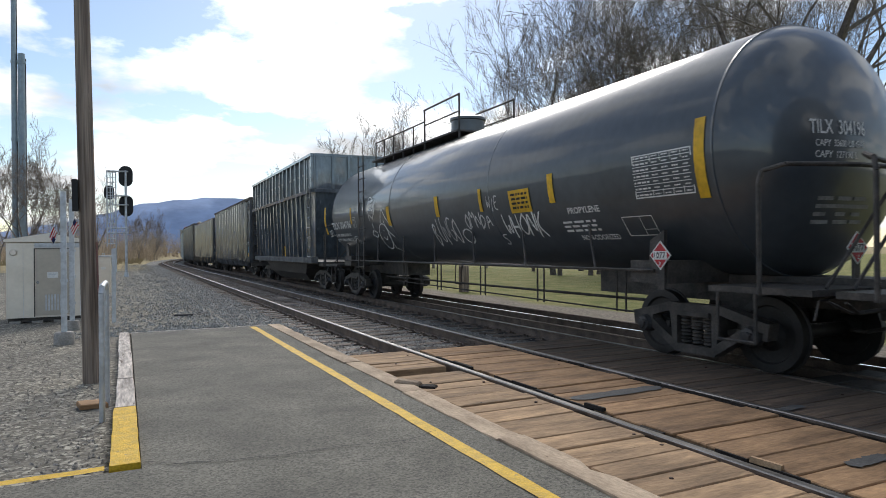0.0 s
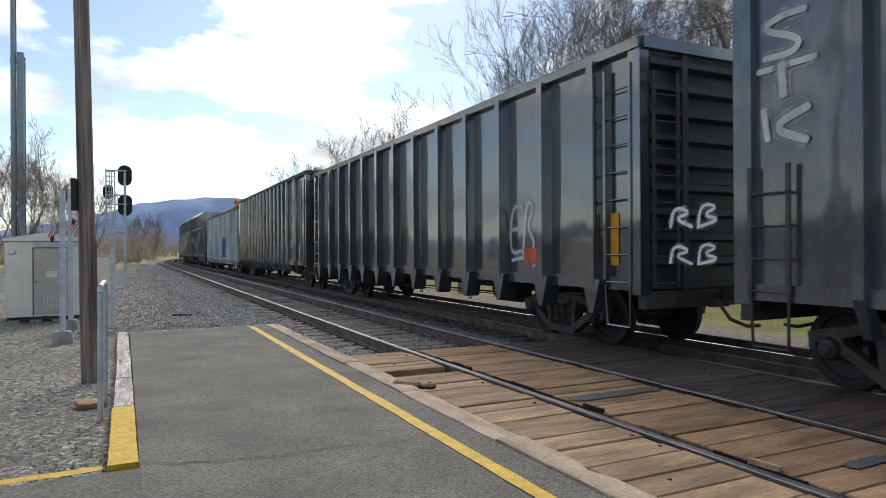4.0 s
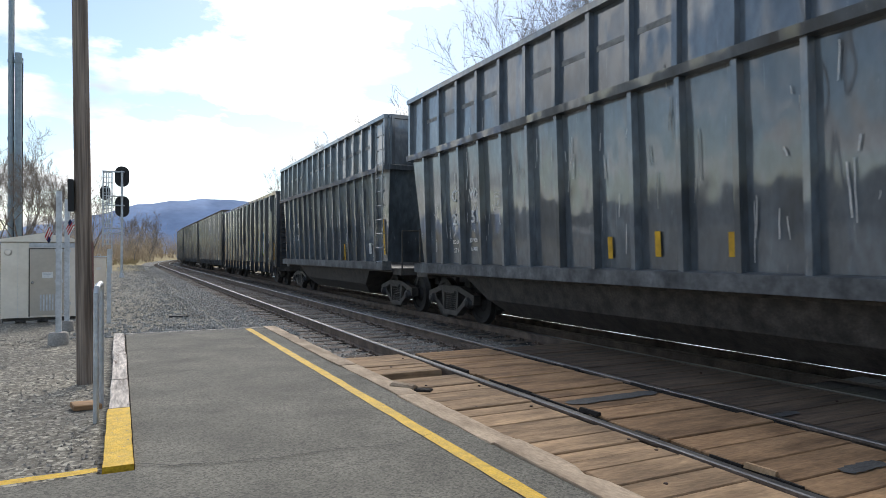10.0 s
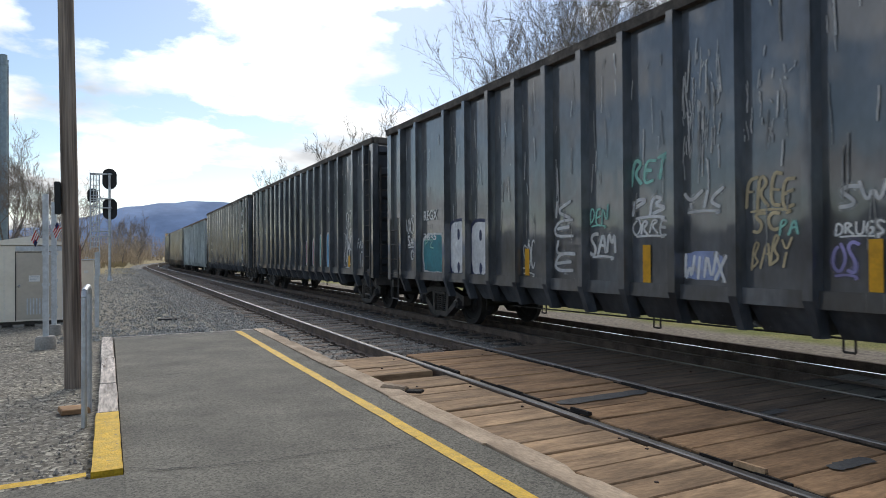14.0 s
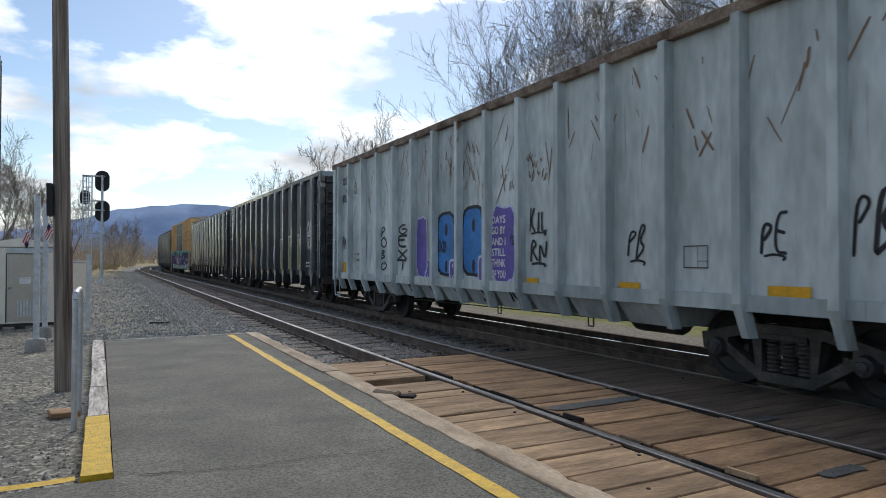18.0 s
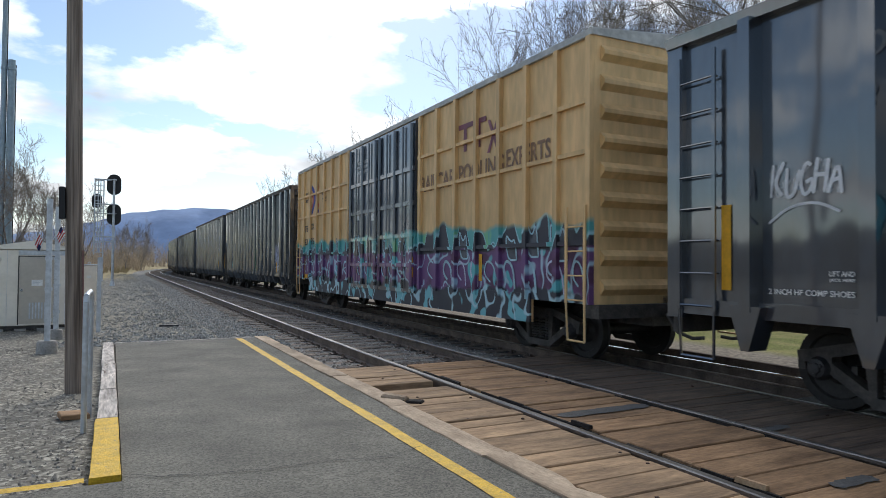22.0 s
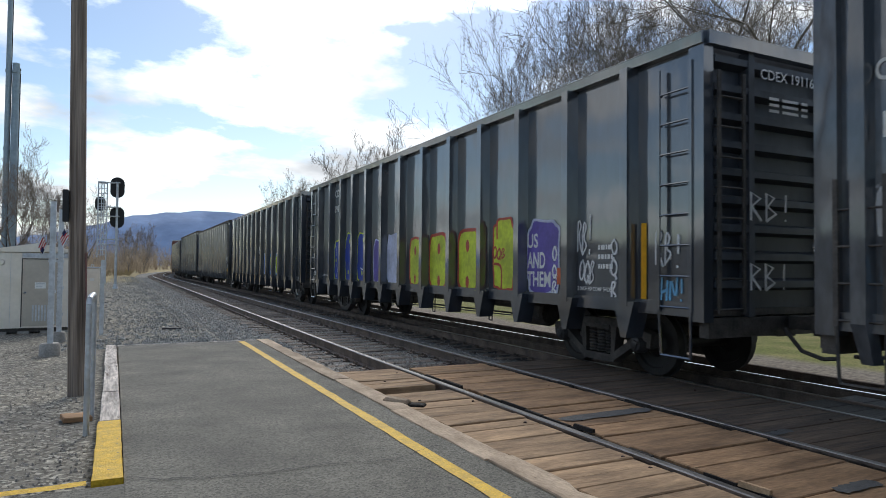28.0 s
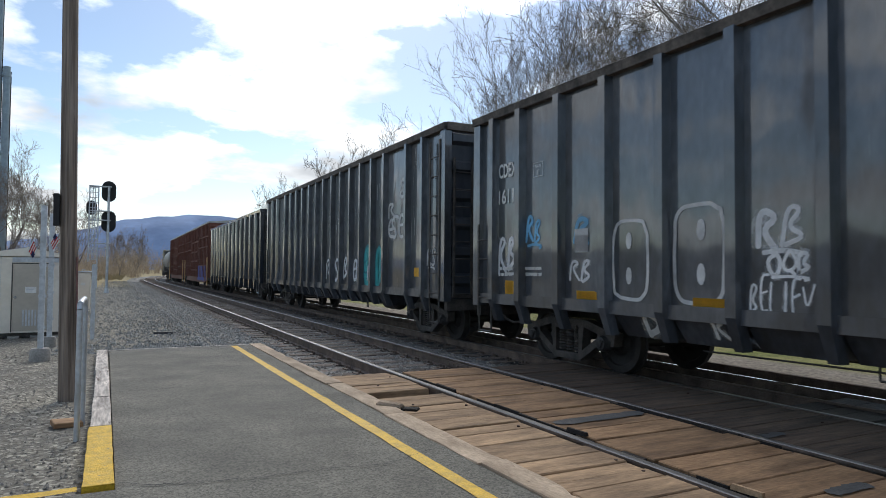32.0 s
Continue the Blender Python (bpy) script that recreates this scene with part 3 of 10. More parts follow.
rail("rail_near_track_left", NEAR1, Z1, M["rail_dull"], "worn steel rail of the empty near track")
rail("rail_near_track_right", FAR1, Z1, M["rail_dull"], "worn steel rail of the empty near track")
rail("rail_train_track_left", NEAR2, Z2, M["rail_dull"], "dull steel rail under the freight train")
rail("rail_train_track_right", FAR2, Z2, M["rail_top"], "bright steel rail under the freight train")
S_SPARE = [-40, 0, 10, 14] + list(range(20, 70, 6))
rail("spare_rail_inner", 7.82, Z2 - 0.01, M["rail_side"], "spare rail laid between the running rails", s_list=S_SPARE)
rail("spare_rail_outer", 9.45, Z2 - 0.02, M["rail_side"], "spare rail laid on the ballast beside the track", s_list=S_SPARE)

rng = random.Random(5)


def ties():
    tie_mesh = [Geo().slab(-1.28, 1.28, -0.11, 0.11, -0.2, 0.0, 0.012).mesh("tie", M["tie"]) for _ in range(1)][0]
    rows = ((thing("ties_near_track", "dark weathered wooden ties in grey ballast", "railway ties", kind="structure"), (NEAR1 + FAR1) / 2, Z1 - 0.172, 200),
            (thing("ties_train_track", "dark weathered wooden ties under the train", "railway ties", kind="structure"), (NEAR2 + FAR2) / 2, Z2 - 0.172, 60))
    for holder, off, z, count in rows:
        s = 8.7 if off < 6 else 6.0
        for i in range(count):
            p, a = way(s, off + rng.uniform(-0.05, 0.05), z + rng.uniform(-0.012, 0.0))
            ob = part("tie", tie_mesh, None, holder)
            ob.matrix_basis = Matrix.Translation(p) @ pose(0, 0, 0, 0, rng.uniform(-0.4, 0.4), -math.degrees(a) + rng.uniform(-1.5, 1.5))
            s += 0.52 + rng.uniform(-0.03, 0.03)
        far = Geo()
        while s < 330:
            p, a = way(s, off, z - 0.006)
            d, e = Vector((math.cos(a), -math.sin(a), 0)) * 1.28, Vector((math.sin(a), math.cos(a), 0)) * 0.11
            far.add([tuple(p + q) for q in (-d - e, d - e, d + e, -d + e)] + [tuple(p + q - Vector((0, 0, 0.1))) for q in (-d - e, d - e, d + e, -d + e)],
                    [(0, 1, 2, 3), (0, 4, 5, 1), (1, 5, 6, 2), (2, 6, 7, 3), (3, 7, 4, 0)])
            s += 0.52
        tagged(part("tie_row", far, M["tie"], holder), "row of distant ties", kind="stuff")


def spikes_and_plates():
    plate = Geo()
    for off, top in ((NEAR1, Z1), (FAR1, Z1), (NEAR2, Z2), (FAR2, Z2)):
        s = 8.7
        while s < 40:
            p, a = way(s, off)
            z = top - 0.17
            plate.box(p.x - 0.17, p.x + 0.17, p.y - 0.09, p.y + 0.09, z - 0.012, z + 0.006)
            for dx in (-0.1, 0.1):
                for dy in (-0.05, 0.05):
                    plate.box(p.x + dx - 0.017, p.x + dx + 0.017, p.y + dy - 0.017, p.y + dy + 0.017, z, z + 0.045)
            s += 0.52
    tagged(part("tie_plates", plate, M["rail_side"]), "rusty tie plates and spikes along the rails", "tie plates", kind="stuff")
    for off, s in ((FAR1, 9.2), (NEAR1, 7.9)):
        ob = thing("joint_bar", "rusty bolted joint bar on the rail's side", "joint bar", "joint bars", at=Matrix.Translation(way(s, off)[0]))
        part("bar", Geo().box(-0.058, -0.018, -0.46, 0.46, -0.135, -0.045), M["rail_side"], ob)
        part("bar", Geo().box(0.018, 0.058, -0.46, 0.46, -0.135, -0.045), M["rail_side"], ob)
        for k in range(6):
            part("bolt", Geo().tube((-0.075, -0.36 + 0.145 * k, -0.09), (0.075, -0.36 + 0.145 * k, -0.09), 0.018, n=6), M["rail_side"], ob)


ties()
spikes_and_plates()

# ---- platform ----
PLAT_L, PLAT_R, PLAT_END = 0.09, 2.475, 12.75
plat = Geo()
nx, ny = 14, 60
plat.v = [(PLAT_L + (PLAT_R - PLAT_L) * i / nx, -20 + (PLAT_END + 20) * j / ny - (0.045 * (1 - i / nx)), 0.006 * noise.noise((i * 0.6, j * 0.7, 3))) for i in range(nx + 1) for j in range(ny + 1)]
plat.f = [(i * (ny + 1) + j, (i + 1) * (ny + 1) + j, (i + 1) * (ny + 1) + j + 1, i * (ny + 1) + j + 1) for i in range(nx) for j in range(ny)]
plat.add([(PLAT_L, -20, 0), (PLAT_R, -20, 0), (PLAT_R, PLAT_END, 0), (PLAT_L, PLAT_END - 0.045, 0), (PLAT_L, -20, -0.3), (PLAT_R, -20, -0.3), (PLAT_R, PLAT_END, -0.3), (PLAT_L, PLAT_END - 0.045, -0.3)],
         [(0, 4, 5, 1), (1, 5, 6, 2), (2, 6, 7, 3), (3, 7, 4, 0)])
platform = tagged(part("platform", plat, M["asphalt"]), "grey asphalt station platform with fine cracks", "platform", kind="structure")
left_apron = Geo().box(-9, PLAT_L, -20, 4.75, -0.25, -0.004)
tagged(part("platform_apron", left_apron, M["asphalt"]), "grey asphalt beside the platform", "pavement", kind="structure")


def line_strip(x0, x1, y0, y1, z, seed, n=40):
    """A painted stripe with slightly uneven edges; corners run along y."""
    r = random.Random(seed)
    g = Geo()
    for k in range(n + 1):
        y = y0 + (y1 - y0) * k / n
        g.v += [(x0 + r.uniform(-0.006, 0.006), y, z), (x1 + r.uniform(-0.006, 0.006), y, z)]
    g.f = [(2 * k, 2 * k + 1, 2 * k + 3, 2 * k + 2) for k in range(n)]
    return g


tagged(part("yellow_line", line_strip(2.10, 2.21, -20, PLAT_END - 0.05, 0.005, 1, 110), M["yellow"]), "worn yellow safety line painted on asphalt", "painted line", kind="structure")
cross = line_strip(-0.05, 0.05, 0, 6.0, 0.0, 2, 30).turned(pose(-0.13, 4.83, 0.006, 0, 0, 92.0))
tagged(part("yellow_edge_line", cross, M["yellow"]), "yellow line painted along the asphalt edge", "painted line", kind="structure")
end_edge = Geo().slab(PLAT_L - 0.02, PLAT_R, -0.03, 0.03, -0.14, 0.012, 0.01).turned(pose(0, PLAT_END - 0.01, 0, 0, 0, 1.1))
tagged(part("platform_end_board", end_edge, M["board_white"]), "pale weathered board at the platform end", "edge board", kind="structure")

def worn_beam(x0, x1, y0, y1, z0, z1, rnd):
    """A timber whose upper edges are chewed and rounded unevenly."""
    n = max(3, int((y1 - y0) / 0.16))
    g = Geo()
    for k in range(n + 1):
        y = y0 + (y1 - y0) * k / n
        a, b, c = rnd.uniform(0.003, 0.012), rnd.uniform(0.004, 0.016), rnd.uniform(-0.004, 0.003)
        if rnd.random() < 0.08:
            b += rnd.uniform(0.03, 0.07)
        g.v += [(x0, y, z0), (x0 + rnd.uniform(0, 0.008), y, z1 - a), (x0 + a, y, z1 + c), ((x0 + x1) / 2, y, z1 + c), (x1 - b, y, z1 + c), (x1 - rnd.uniform(0, 0.01), y, z1 - b * 0.8), (x1, y, z0)]
    for k in range(n):
        g.f += [(7 * k + i, 7 * k + i + 1, 7 * k + i + 8, 7 * k + i + 7) for i in range(6)]
    g.f += [tuple(range(7)), tuple(range(7 * n + 6, 7 * n - 1, -1))]
    return g


edge = thing("platform_edge_boards", "weathered white and yellow edge boards beside gravel", "edge boards", kind="structure")
for y0, y1, x0, x1, mat, lab in ((4.80, 6.58, -0.105, 0.085, "yellow", "yellow-painted board"), (6.60, 8.05, -0.09, 0.085, "board_white", ""), (8.07, 10.2, -0.085, 0.08, "board_white", ""), (10.22, 12.7, -0.1, 0.07, "board_white", "")):
    part("board", worn_beam(x0, x1, y0, y1, -0.14, 0.028, rng), M[mat], edge, lab)

kerb = thing("platform_kerb", "tan weathered timber kerb between platform and planks", "kerb", kind="structure")
y = -12.0
while y < PLAT_END - 0.1:
    ln = min(1.5 + rng.uniform(-0.4, 0.5), PLAT_END + 0.1 - y)
    dx = rng.uniform(-0.012, 0.012)
    part("timber", worn_beam(2.46 + dx, 2.69 + dx, y, y + ln - 0.012, -0.2, 0.016 + rng.uniform(-0.004, 0.004), rng), M["kerb_wood"], kerb)
    y += ln

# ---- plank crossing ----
# near-black ballast strip: the passing train's shade painted into the colour
M["bed_shade"] = material("oily_ballast", (0.035, 0.034, 0.033), 0.9, vary=0.4, scale=1.6, grain=24, bump=1.0, tint=(0.055, 0.052, 0.048), cells=24.0)
shade_strip = sweep(Geo(), [(6.75, -0.285), (7.0, -0.275), (9.2, -0.28), (9.75, -0.297)], S_LONG, close=False)
tagged(part("oily_ballast", shade_strip, M["bed_shade"], smooth=True), "ballast between the train's rails, darkened for the train's shade", "track bed", kind="structure")
# planks by and under the train: grime plus painted-in train shade
M["plank_grime_shade"] = material("grimy_shaded_plank", (0.075, 0.05, 0.034), 0.85, vary=0.4, scale=9, grain=40, bump=0.5, tint=(0.12, 0.08, 0.053), per_piece=0.2, spots=((0.05, 0.038, 0.03), 0.64), stretch=(0.12, 1, 1))
M["plank_shade"] = material("shaded_plank", (0.03, 0.025, 0.022), 0.7, vary=0.4, scale=5, grain=30, bump=0.5, tint=(0.045, 0.037, 0.03), per_piece=0.2)
cross_wood = thing("plank_crossing", "brown wooden plank crossing laid across the tracks", "plank crossing", kind="structure")
plank_meshes = {}


def plank(x0, x1, y, w, z, mat):
    key = (round(x1 - x0, 2), round(w, 2), mat)
    if key not in plank_meshes:
        plank_meshes[key] = Geo().slab(0, x1 - x0, 0, w, -0.09, 0, 0.008).mesh("plank", M[mat])
    ob = part("plank", plank_meshes[key], None, cross_wood)
    ob.matrix_basis = pose(x0, y, z, rng.uniform(-0.3, 0.3), rng.uniform(-0.2, 0.2), rng.uniform(-0.35, 0.35))


for x0, x1, z, end, mat in ((2.72, NEAR1 - 0.07, -0.012, 8.6, "plank_old"), (NEAR1 + 0.13, FAR1 - 0.13, -0.008, 8.45, "plank"), (FAR1 + 0.07, 6.85, -0.03, 8.7, "plank_grime_shade"), (NEAR2 + 0.12, FAR2 - 0.12, -0.135, 5.2, "plank_shade")):
    y = -9.0
    while y < end - 0.12:
        w = rng.choice((0.2, 0.24, 0.28, 0.3, 0.36)) + (0.06 if x0 > 3 else 0.0)
        zz = z - (0.045 if x0 > 5.1 and x0 < 6 else 0.0)
        if x0 < 3 and y < 7.1 < y + w:      # one plank is missing here
            y += w
            continue
        plank(x0 + rng.uniform(-0.015, 0.015), x1, y, w - 0.012, zz + rng.uniform(-0.012, 0.004), mat)
        y += w



def plank_wear():
    """Grey patches, bolt heads, the ragged flangeway filler and splintered ends on the crossing."""
    r = random.Random(12)
    for x0, x1, y0, y1, skew in ((3.80, 4.93, 4.98, 5.16, 0.03), (4.22, 4.66, 2.64, 2.76, 0.0), (5.25, 5.7, 4.0, 4.1, 0.02)):
        g = Geo()
        n = 14
        for k in range(n + 1):
            x = x0 + (x1 - x0) * k / n
            e = 0.05 if k in (0, n) else 0.0
            g.v += [(x, y0 + e + skew * k / n + r.uniform(-0.012, 0.012), 0.0), (x, y1 - e + skew * k / n + r.uniform(-0.012, 0.012), 0.0)]
        g.f = [(2 * k, 2 * k + 2, 2 * k + 3, 2 * k + 1) for k in range(n)]
        g.v = [(x, y, -0.0055 if x < 5.1 else -0.0685) for x, y, z in g.v]
        part("grey_patch", g, M["grey_stain"], cross_wood, "dull grey worn patch")
    filler = Geo()
    for off in (NEAR1 + 0.075, FAR1 + 0.045, FAR1 - 0.125):
        y = -6.0
        while y < 8.4:
            ln = r.uniform(0.12, 0.5)
            if r.random() < 0.86:
                z = r.uniform(-0.035, 0.012) - (0.04 if off > 5.1 else 0.0)
                a, b = off + r.uniform(-0.008, 0.008), off + r.uniform(0.035, 0.055)
                filler.along_y([(a, z - 0.08), (b, z - 0.08), (b - 0.008, z + r.uniform(-0.01, 0.006)), (a + 0.01, z)], y, y + ln)
            y += ln + 0.01
    part("flangeway_filler", filler, M["rotten"], cross_wood, "rotten dark flangeway filler")
    for y in (2.93, 4.66):
        part("splinter", Geo().along_y([(-0.03, 0), (0.03, 0), (0.02, 0.03), (-0.02, 0.035)], -0.1, 0.1).turned(pose(NEAR1 + 0.1, y, -0.005, 4, 0, 15)), M["plank_old"] if y < 3 else M["rotten"], cross_wood, "split wood")
    bolts = Geo()
    for x in (3.0, 3.45, 3.98, 4.75, 5.35, 6.5):
        y = -1.0
        while y < 8.3:
            if r.random() < 0.32 and not (x < 3.6 and 6.7 < y < 7.5):
                z = -0.008 if x < 5.1 else -0.07
                bolts.lathe_z([(z - 0.03, 0.016), (z - 0.001, 0.015), (z + 0.001, 0.01)], 8, x + r.uniform(-0.06, 0.06), y)
            y += r.choice((0.25, 0.3, 0.5))
    part("bolt_heads", bolts, M["rust_bolt"], cross_wood, "rusty bolt heads")
    lump = Geo().slab(-0.12, 0.16, -0.05, 0.05, -0.03, 0.05, 0.02).turned(pose(2.66, 6.4, 0.0, 5, 4, -50))
    part("split_end", lump, M["kerb_wood"], cross_wood, "split end of a kerb timber")
    part("rot_hole", Geo().slab(-0.16, 0.14, -0.06, 0.06, -0.05, 0.0, 0.01).turned(pose(2.80, 6.28, 0.003, 0, 0, -40)), M["rotten"], cross_wood, "dark rotten hollow")


M["grey_stain"] = material("grey_worn_tar", (0.085, 0.085, 0.085), 0.85, vary=0.3, scale=6, grain=40, bump=0.3)
M["rotten"] = material("rotten_wood", (0.022, 0.017, 0.014), 0.95, vary=0.4, scale=8, grain=40, bump=0.8)
M["rust_bolt"] = material("rusty_bolt", (0.06, 0.028, 0.02), 0.8, vary=0.3, scale=8, grain=40, bump=0.3)
plank_wear()


def cracks():
    """Hairline cracks that wander over the asphalt."""
    r = random.Random(4)
    for x0, y0, x1, y1, w in ((0.1, 4.87, 0.55, 4.62, 0.009), (0.55, 4.62, 1.9, 4.5, 0.007), (1.9, 4.5, 2.36, 4.7, 0.006), (0.14, 8.42, 0.85, 8.5, 0.009), (1.15, 9.5, 2.0, 10.2, 0.008), (0.5, 8.45, 1.2, 9.4, 0.005), (-1.6, 4.2, 0.1, 4.87, 0.005)):
        n = max(10, int(math.hypot(x1 - x0, y1 - y0) / 0.05))
        line, d = [], 0.0
        for k in range(n + 1):
            d = d * 0.8 + r.uniform(-0.025, 0.025)
            e = d * min(1.0, 4 * k / n, 4 * (1 - k / n))
            line.append((x0 + (x1 - x0) * k / n - e * 0.3, y0 + (y1 - y0) * k / n + e))
        g = Geo()
        for k, (x, y) in enumerate(line):
            ww = w * r.uniform(0.3, 1.0) * (0.3 if k in (0, n) else 1.0)
            g.v += [(x - 0.001, y - ww, 0.0085), (x + 0.001, y + ww, 0.0085)]
        g.f = [(2 * k, 2 * k + 2, 2 * k + 3, 2 * k + 1) for k in range(n)]
        part("crack", g, M["crack"], platform, "hairline crack")


M["crack"] = material("crack_shadow", (0.03, 0.03, 0.03), 0.95, vary=0.3, scale=8, grain=40, bump=0.3)
cracks()

# ---- train ----
V = 12.6


def wheelset_mesh():
    g = Geo()
    for sgn in (-1, 1):
        x = sgn * 0.7175
        prof = [(-0.065, 0.36), (-0.065, 0.43), (-0.06, 0.457), (0.045, 0.462), (0.055, 0.484), (0.075, 0.484), (0.08, 0.45), (0.075, 0.37), (0.02, 0.34), (0.01, 0.2), (0.09, 0.13), (0.09, 0.09), (-0.09, 0.09), (-0.085, 0.14), (-0.02, 0.2), (-0.035, 0.34), (-0.065, 0.36)]
        g2 = Geo().lathe_x([(x - sgn * a, r) for a, r in prof], 28)
        g.add(g2.v, g2.f[:-2])
    g.lathe_x([(-1.02, 0.075), (-0.9, 0.085), (-0.7, 0.09), (0.7, 0.09), (0.9, 0.085), (1.02, 0.075)], 12)
    return g.mesh("wheelset", M["wheel"], smooth=True)


def sideframe_mesh():
    """Cast side frame in the y-z plane: arch bar over two axle boxes with windows round the spring nest."""
    g = Geo()
    t = 0.09
    bars = [  # quads of the frame as (y, z) corners
        [(-1.1, 0.62), (-0.45, 0.78), (-0.45, 0.66), (-1.06, 0.50)],
        [(-0.45, 0.78), (0.45, 0.78), (0.45, 0.66), (-0.45, 0.66)],
        [(1.1, 0.62), (0.45, 0.78), (0.45, 0.66), (1.06, 0.50)],
        [(-0.96, 0.53), (-0.80, 0.56), (-0.28, 0.24), (-0.36, 0.16)],
        [(0.96, 0.53), (0.80, 0.56), (0.28, 0.24), (0.36, 0.16)],
        [(-0.40, 0.24), (0.40, 0.24), (0.34, 0.13), (-0.34, 0.13)],
        [(-0.42, 0.70), (-0.29, 0.70), (-0.29, 0.2), (-0.36, 0.2)],
        [(0.42, 0.70), (0.29, 0.70), (0.29, 0.2), (0.36, 0.2)],
        [(-1.12, 0.62), (-0.74, 0.66), (-0.74, 0.53), (-1.1, 0.5)],
        [(1.12, 0.62), (0.74, 0.66), (0.74, 0.53), (1.1, 0.5)],
        [(-1.13, 0.62), (-1.05, 0.62), (-1.03, 0.42), (-1.1, 0.42)],
        [(1.13, 0.62), (1.05, 0.62), (1.03, 0.42), (1.1, 0.42)],
    ]
    for i, q in enumerate(bars):
        k = t * (0.98 - 0.004 * i)
        g.along_x(q, -k, k)
    return g.mesh("side_frame", M["steel_dark"])


def spring_mesh():
    """One coil spring as a ribbed column."""
    prof = []
    for k in range(8):
        z = 0.25 + k * 0.047
        prof += [(z, 0.05), (z + 0.012, 0.077), (z + 0.03, 0.077)]
    return Geo().lathe_z(prof + [(0.62, 0.05)], 10).mesh("spring", M["steel_dark"], smooth=True)


def bearing_mesh():
    g = Geo().lathe_x([(-0.02, 0.13), (0.06, 0.13), (0.09, 0.105), (0.13, 0.1), (0.14, 0.06), (0.16, 0.055), (0.165, 0.03)], 14)
    for k in range(3):
        a = 2.1 * k + 0.5
        g.tube((0.12, 0.066 * math.cos(a), 0.066 * math.sin(a)), (0.155, 0.066 * math.cos(a), 0.066 * math.sin(a)), 0.02, n=6)
    return g.mesh("bearing_cap", M["bearing"], smooth=True)


M["bearing"] = material("greasy_bearing", (0.06, 0.058, 0.06), 0.5, metal=0.3, vary=0.3, scale=8, grain=30, bump=0.1)
MESH = {"wheelset": wheelset_mesh(), "side_frame": sideframe_mesh(), "spring": spring_mesh(), "spring_seat": Geo().box(-0.12, 0.12, -0.28, 0.28, 0.62, 0.68).mesh("spring_seat", M["steel_dark"]), "bearing": bearing_mesh()}
MESH["bolster"] = Geo().box(-1.0, 1.0, -0.2, 0.2, 0.44, 0.66).box(-0.3, 0.3, -0.24, 0.24, 0.66, 0.82).box(-0.95, 0.95, -0.62, -0.56, 0.4, 0.5).box(-0.95, 0.95, 0.56, 0.62, 0.4, 0.5).mesh("bolster", M["steel_dark"])
AXLE = 0.875


def truck(car, y, spins):
    tr = part("truck", MESH["bolster"], None, car, at=pose(0, y, 0))
    for sgn in (-1, 1):
        part("side_frame", MESH["side_frame"], None, tr, at=pose(sgn * 1.0, 0, 0))
        part("spring_seat", MESH["spring_seat"], None, tr, at=pose(sgn * 1.0, 0, 0))
        for y2 in (-0.19, 0.0, 0.19):
            part("spring", MESH["spring"], None, tr, at=pose(sgn * 1.0, y2, 0))
        for a in (-AXLE, AXLE):
            part("bearing_cap", MESH["bearing"], None, tr, at=pose(sgn * 1.02, a, 0.457, 0, 0, 0 if sgn > 0 else 180))
    for a in (-AXLE, AXLE):
        ws = part("wheelset", MESH["wheelset"], None, tr, at=pose(0, a, 0.457))
        spins.append((ws, a))


def coupler_mesh():
    g = Geo().box(-0.09, 0.09, -0.2, 0.42, 0.79, 0.95)
    g.along_y([(-0.2, 0.73), (0.12, 0.73), (0.16, 0.8), (0.16, 0.98), (-0.2, 0.98)], 0.4, 0.62)
    g.box(-0.17, 0.17, -0.3, -0.05, 0.68, 1.05)
    g.rod([(0.25, 0.1, 0.8), (0.28, 0.35, 0.55), (0.25, 0.6, 0.48), (0.18, 0.75, 0.5)], 0.025)
    g.rod([(-0.1, 0.45, 1.0), (-0.6, 0.15, 1.02), (-1.35, 0.1, 0.95), (-1.42, 0.1, 0.75)], 0.014)
    return g.mesh("coupler", M["steel_dark"])


MESH["coupler"] = coupler_mesh()


def couplers(car, half):
    part("coupler", MESH["coupler"], None, car, at=pose(0, half - 0.05, 0))
    part("coupler", MESH["coupler"], None, car, at=pose(0, -half + 0.05, 0, 0, 0, 180))


def ladder_mesh(width, z0, z1, rungs, mat, stirrup=True, name="ladder"):
    """A side ladder in the y-z plane, standing 6 cm off the wall."""
    g = Geo()
    for y in (-width / 2, width / 2):
        g.box(-0.012, 0.012, y - 0.025, y + 0.025, z0, z1)
    for k in range(rungs):
        z = z0 + (z1 - z0) * (k + 0.15) / rungs
        g.rod([(0.06, -width / 2, z), (0.0, -width / 2, z), (0.0, width / 2, z), (0.06, width / 2, z)], 0.013, 5)
    if stirrup:
        g.rod([(0.0, -width / 2, z0), (0.02, -width / 2 + 0.02, z0 - 0.55), (0.02, width / 2 - 0.02, z0 - 0.55), (0.0, width / 2, z0)], 0.018, 5)
    return g.mesh(name, mat)


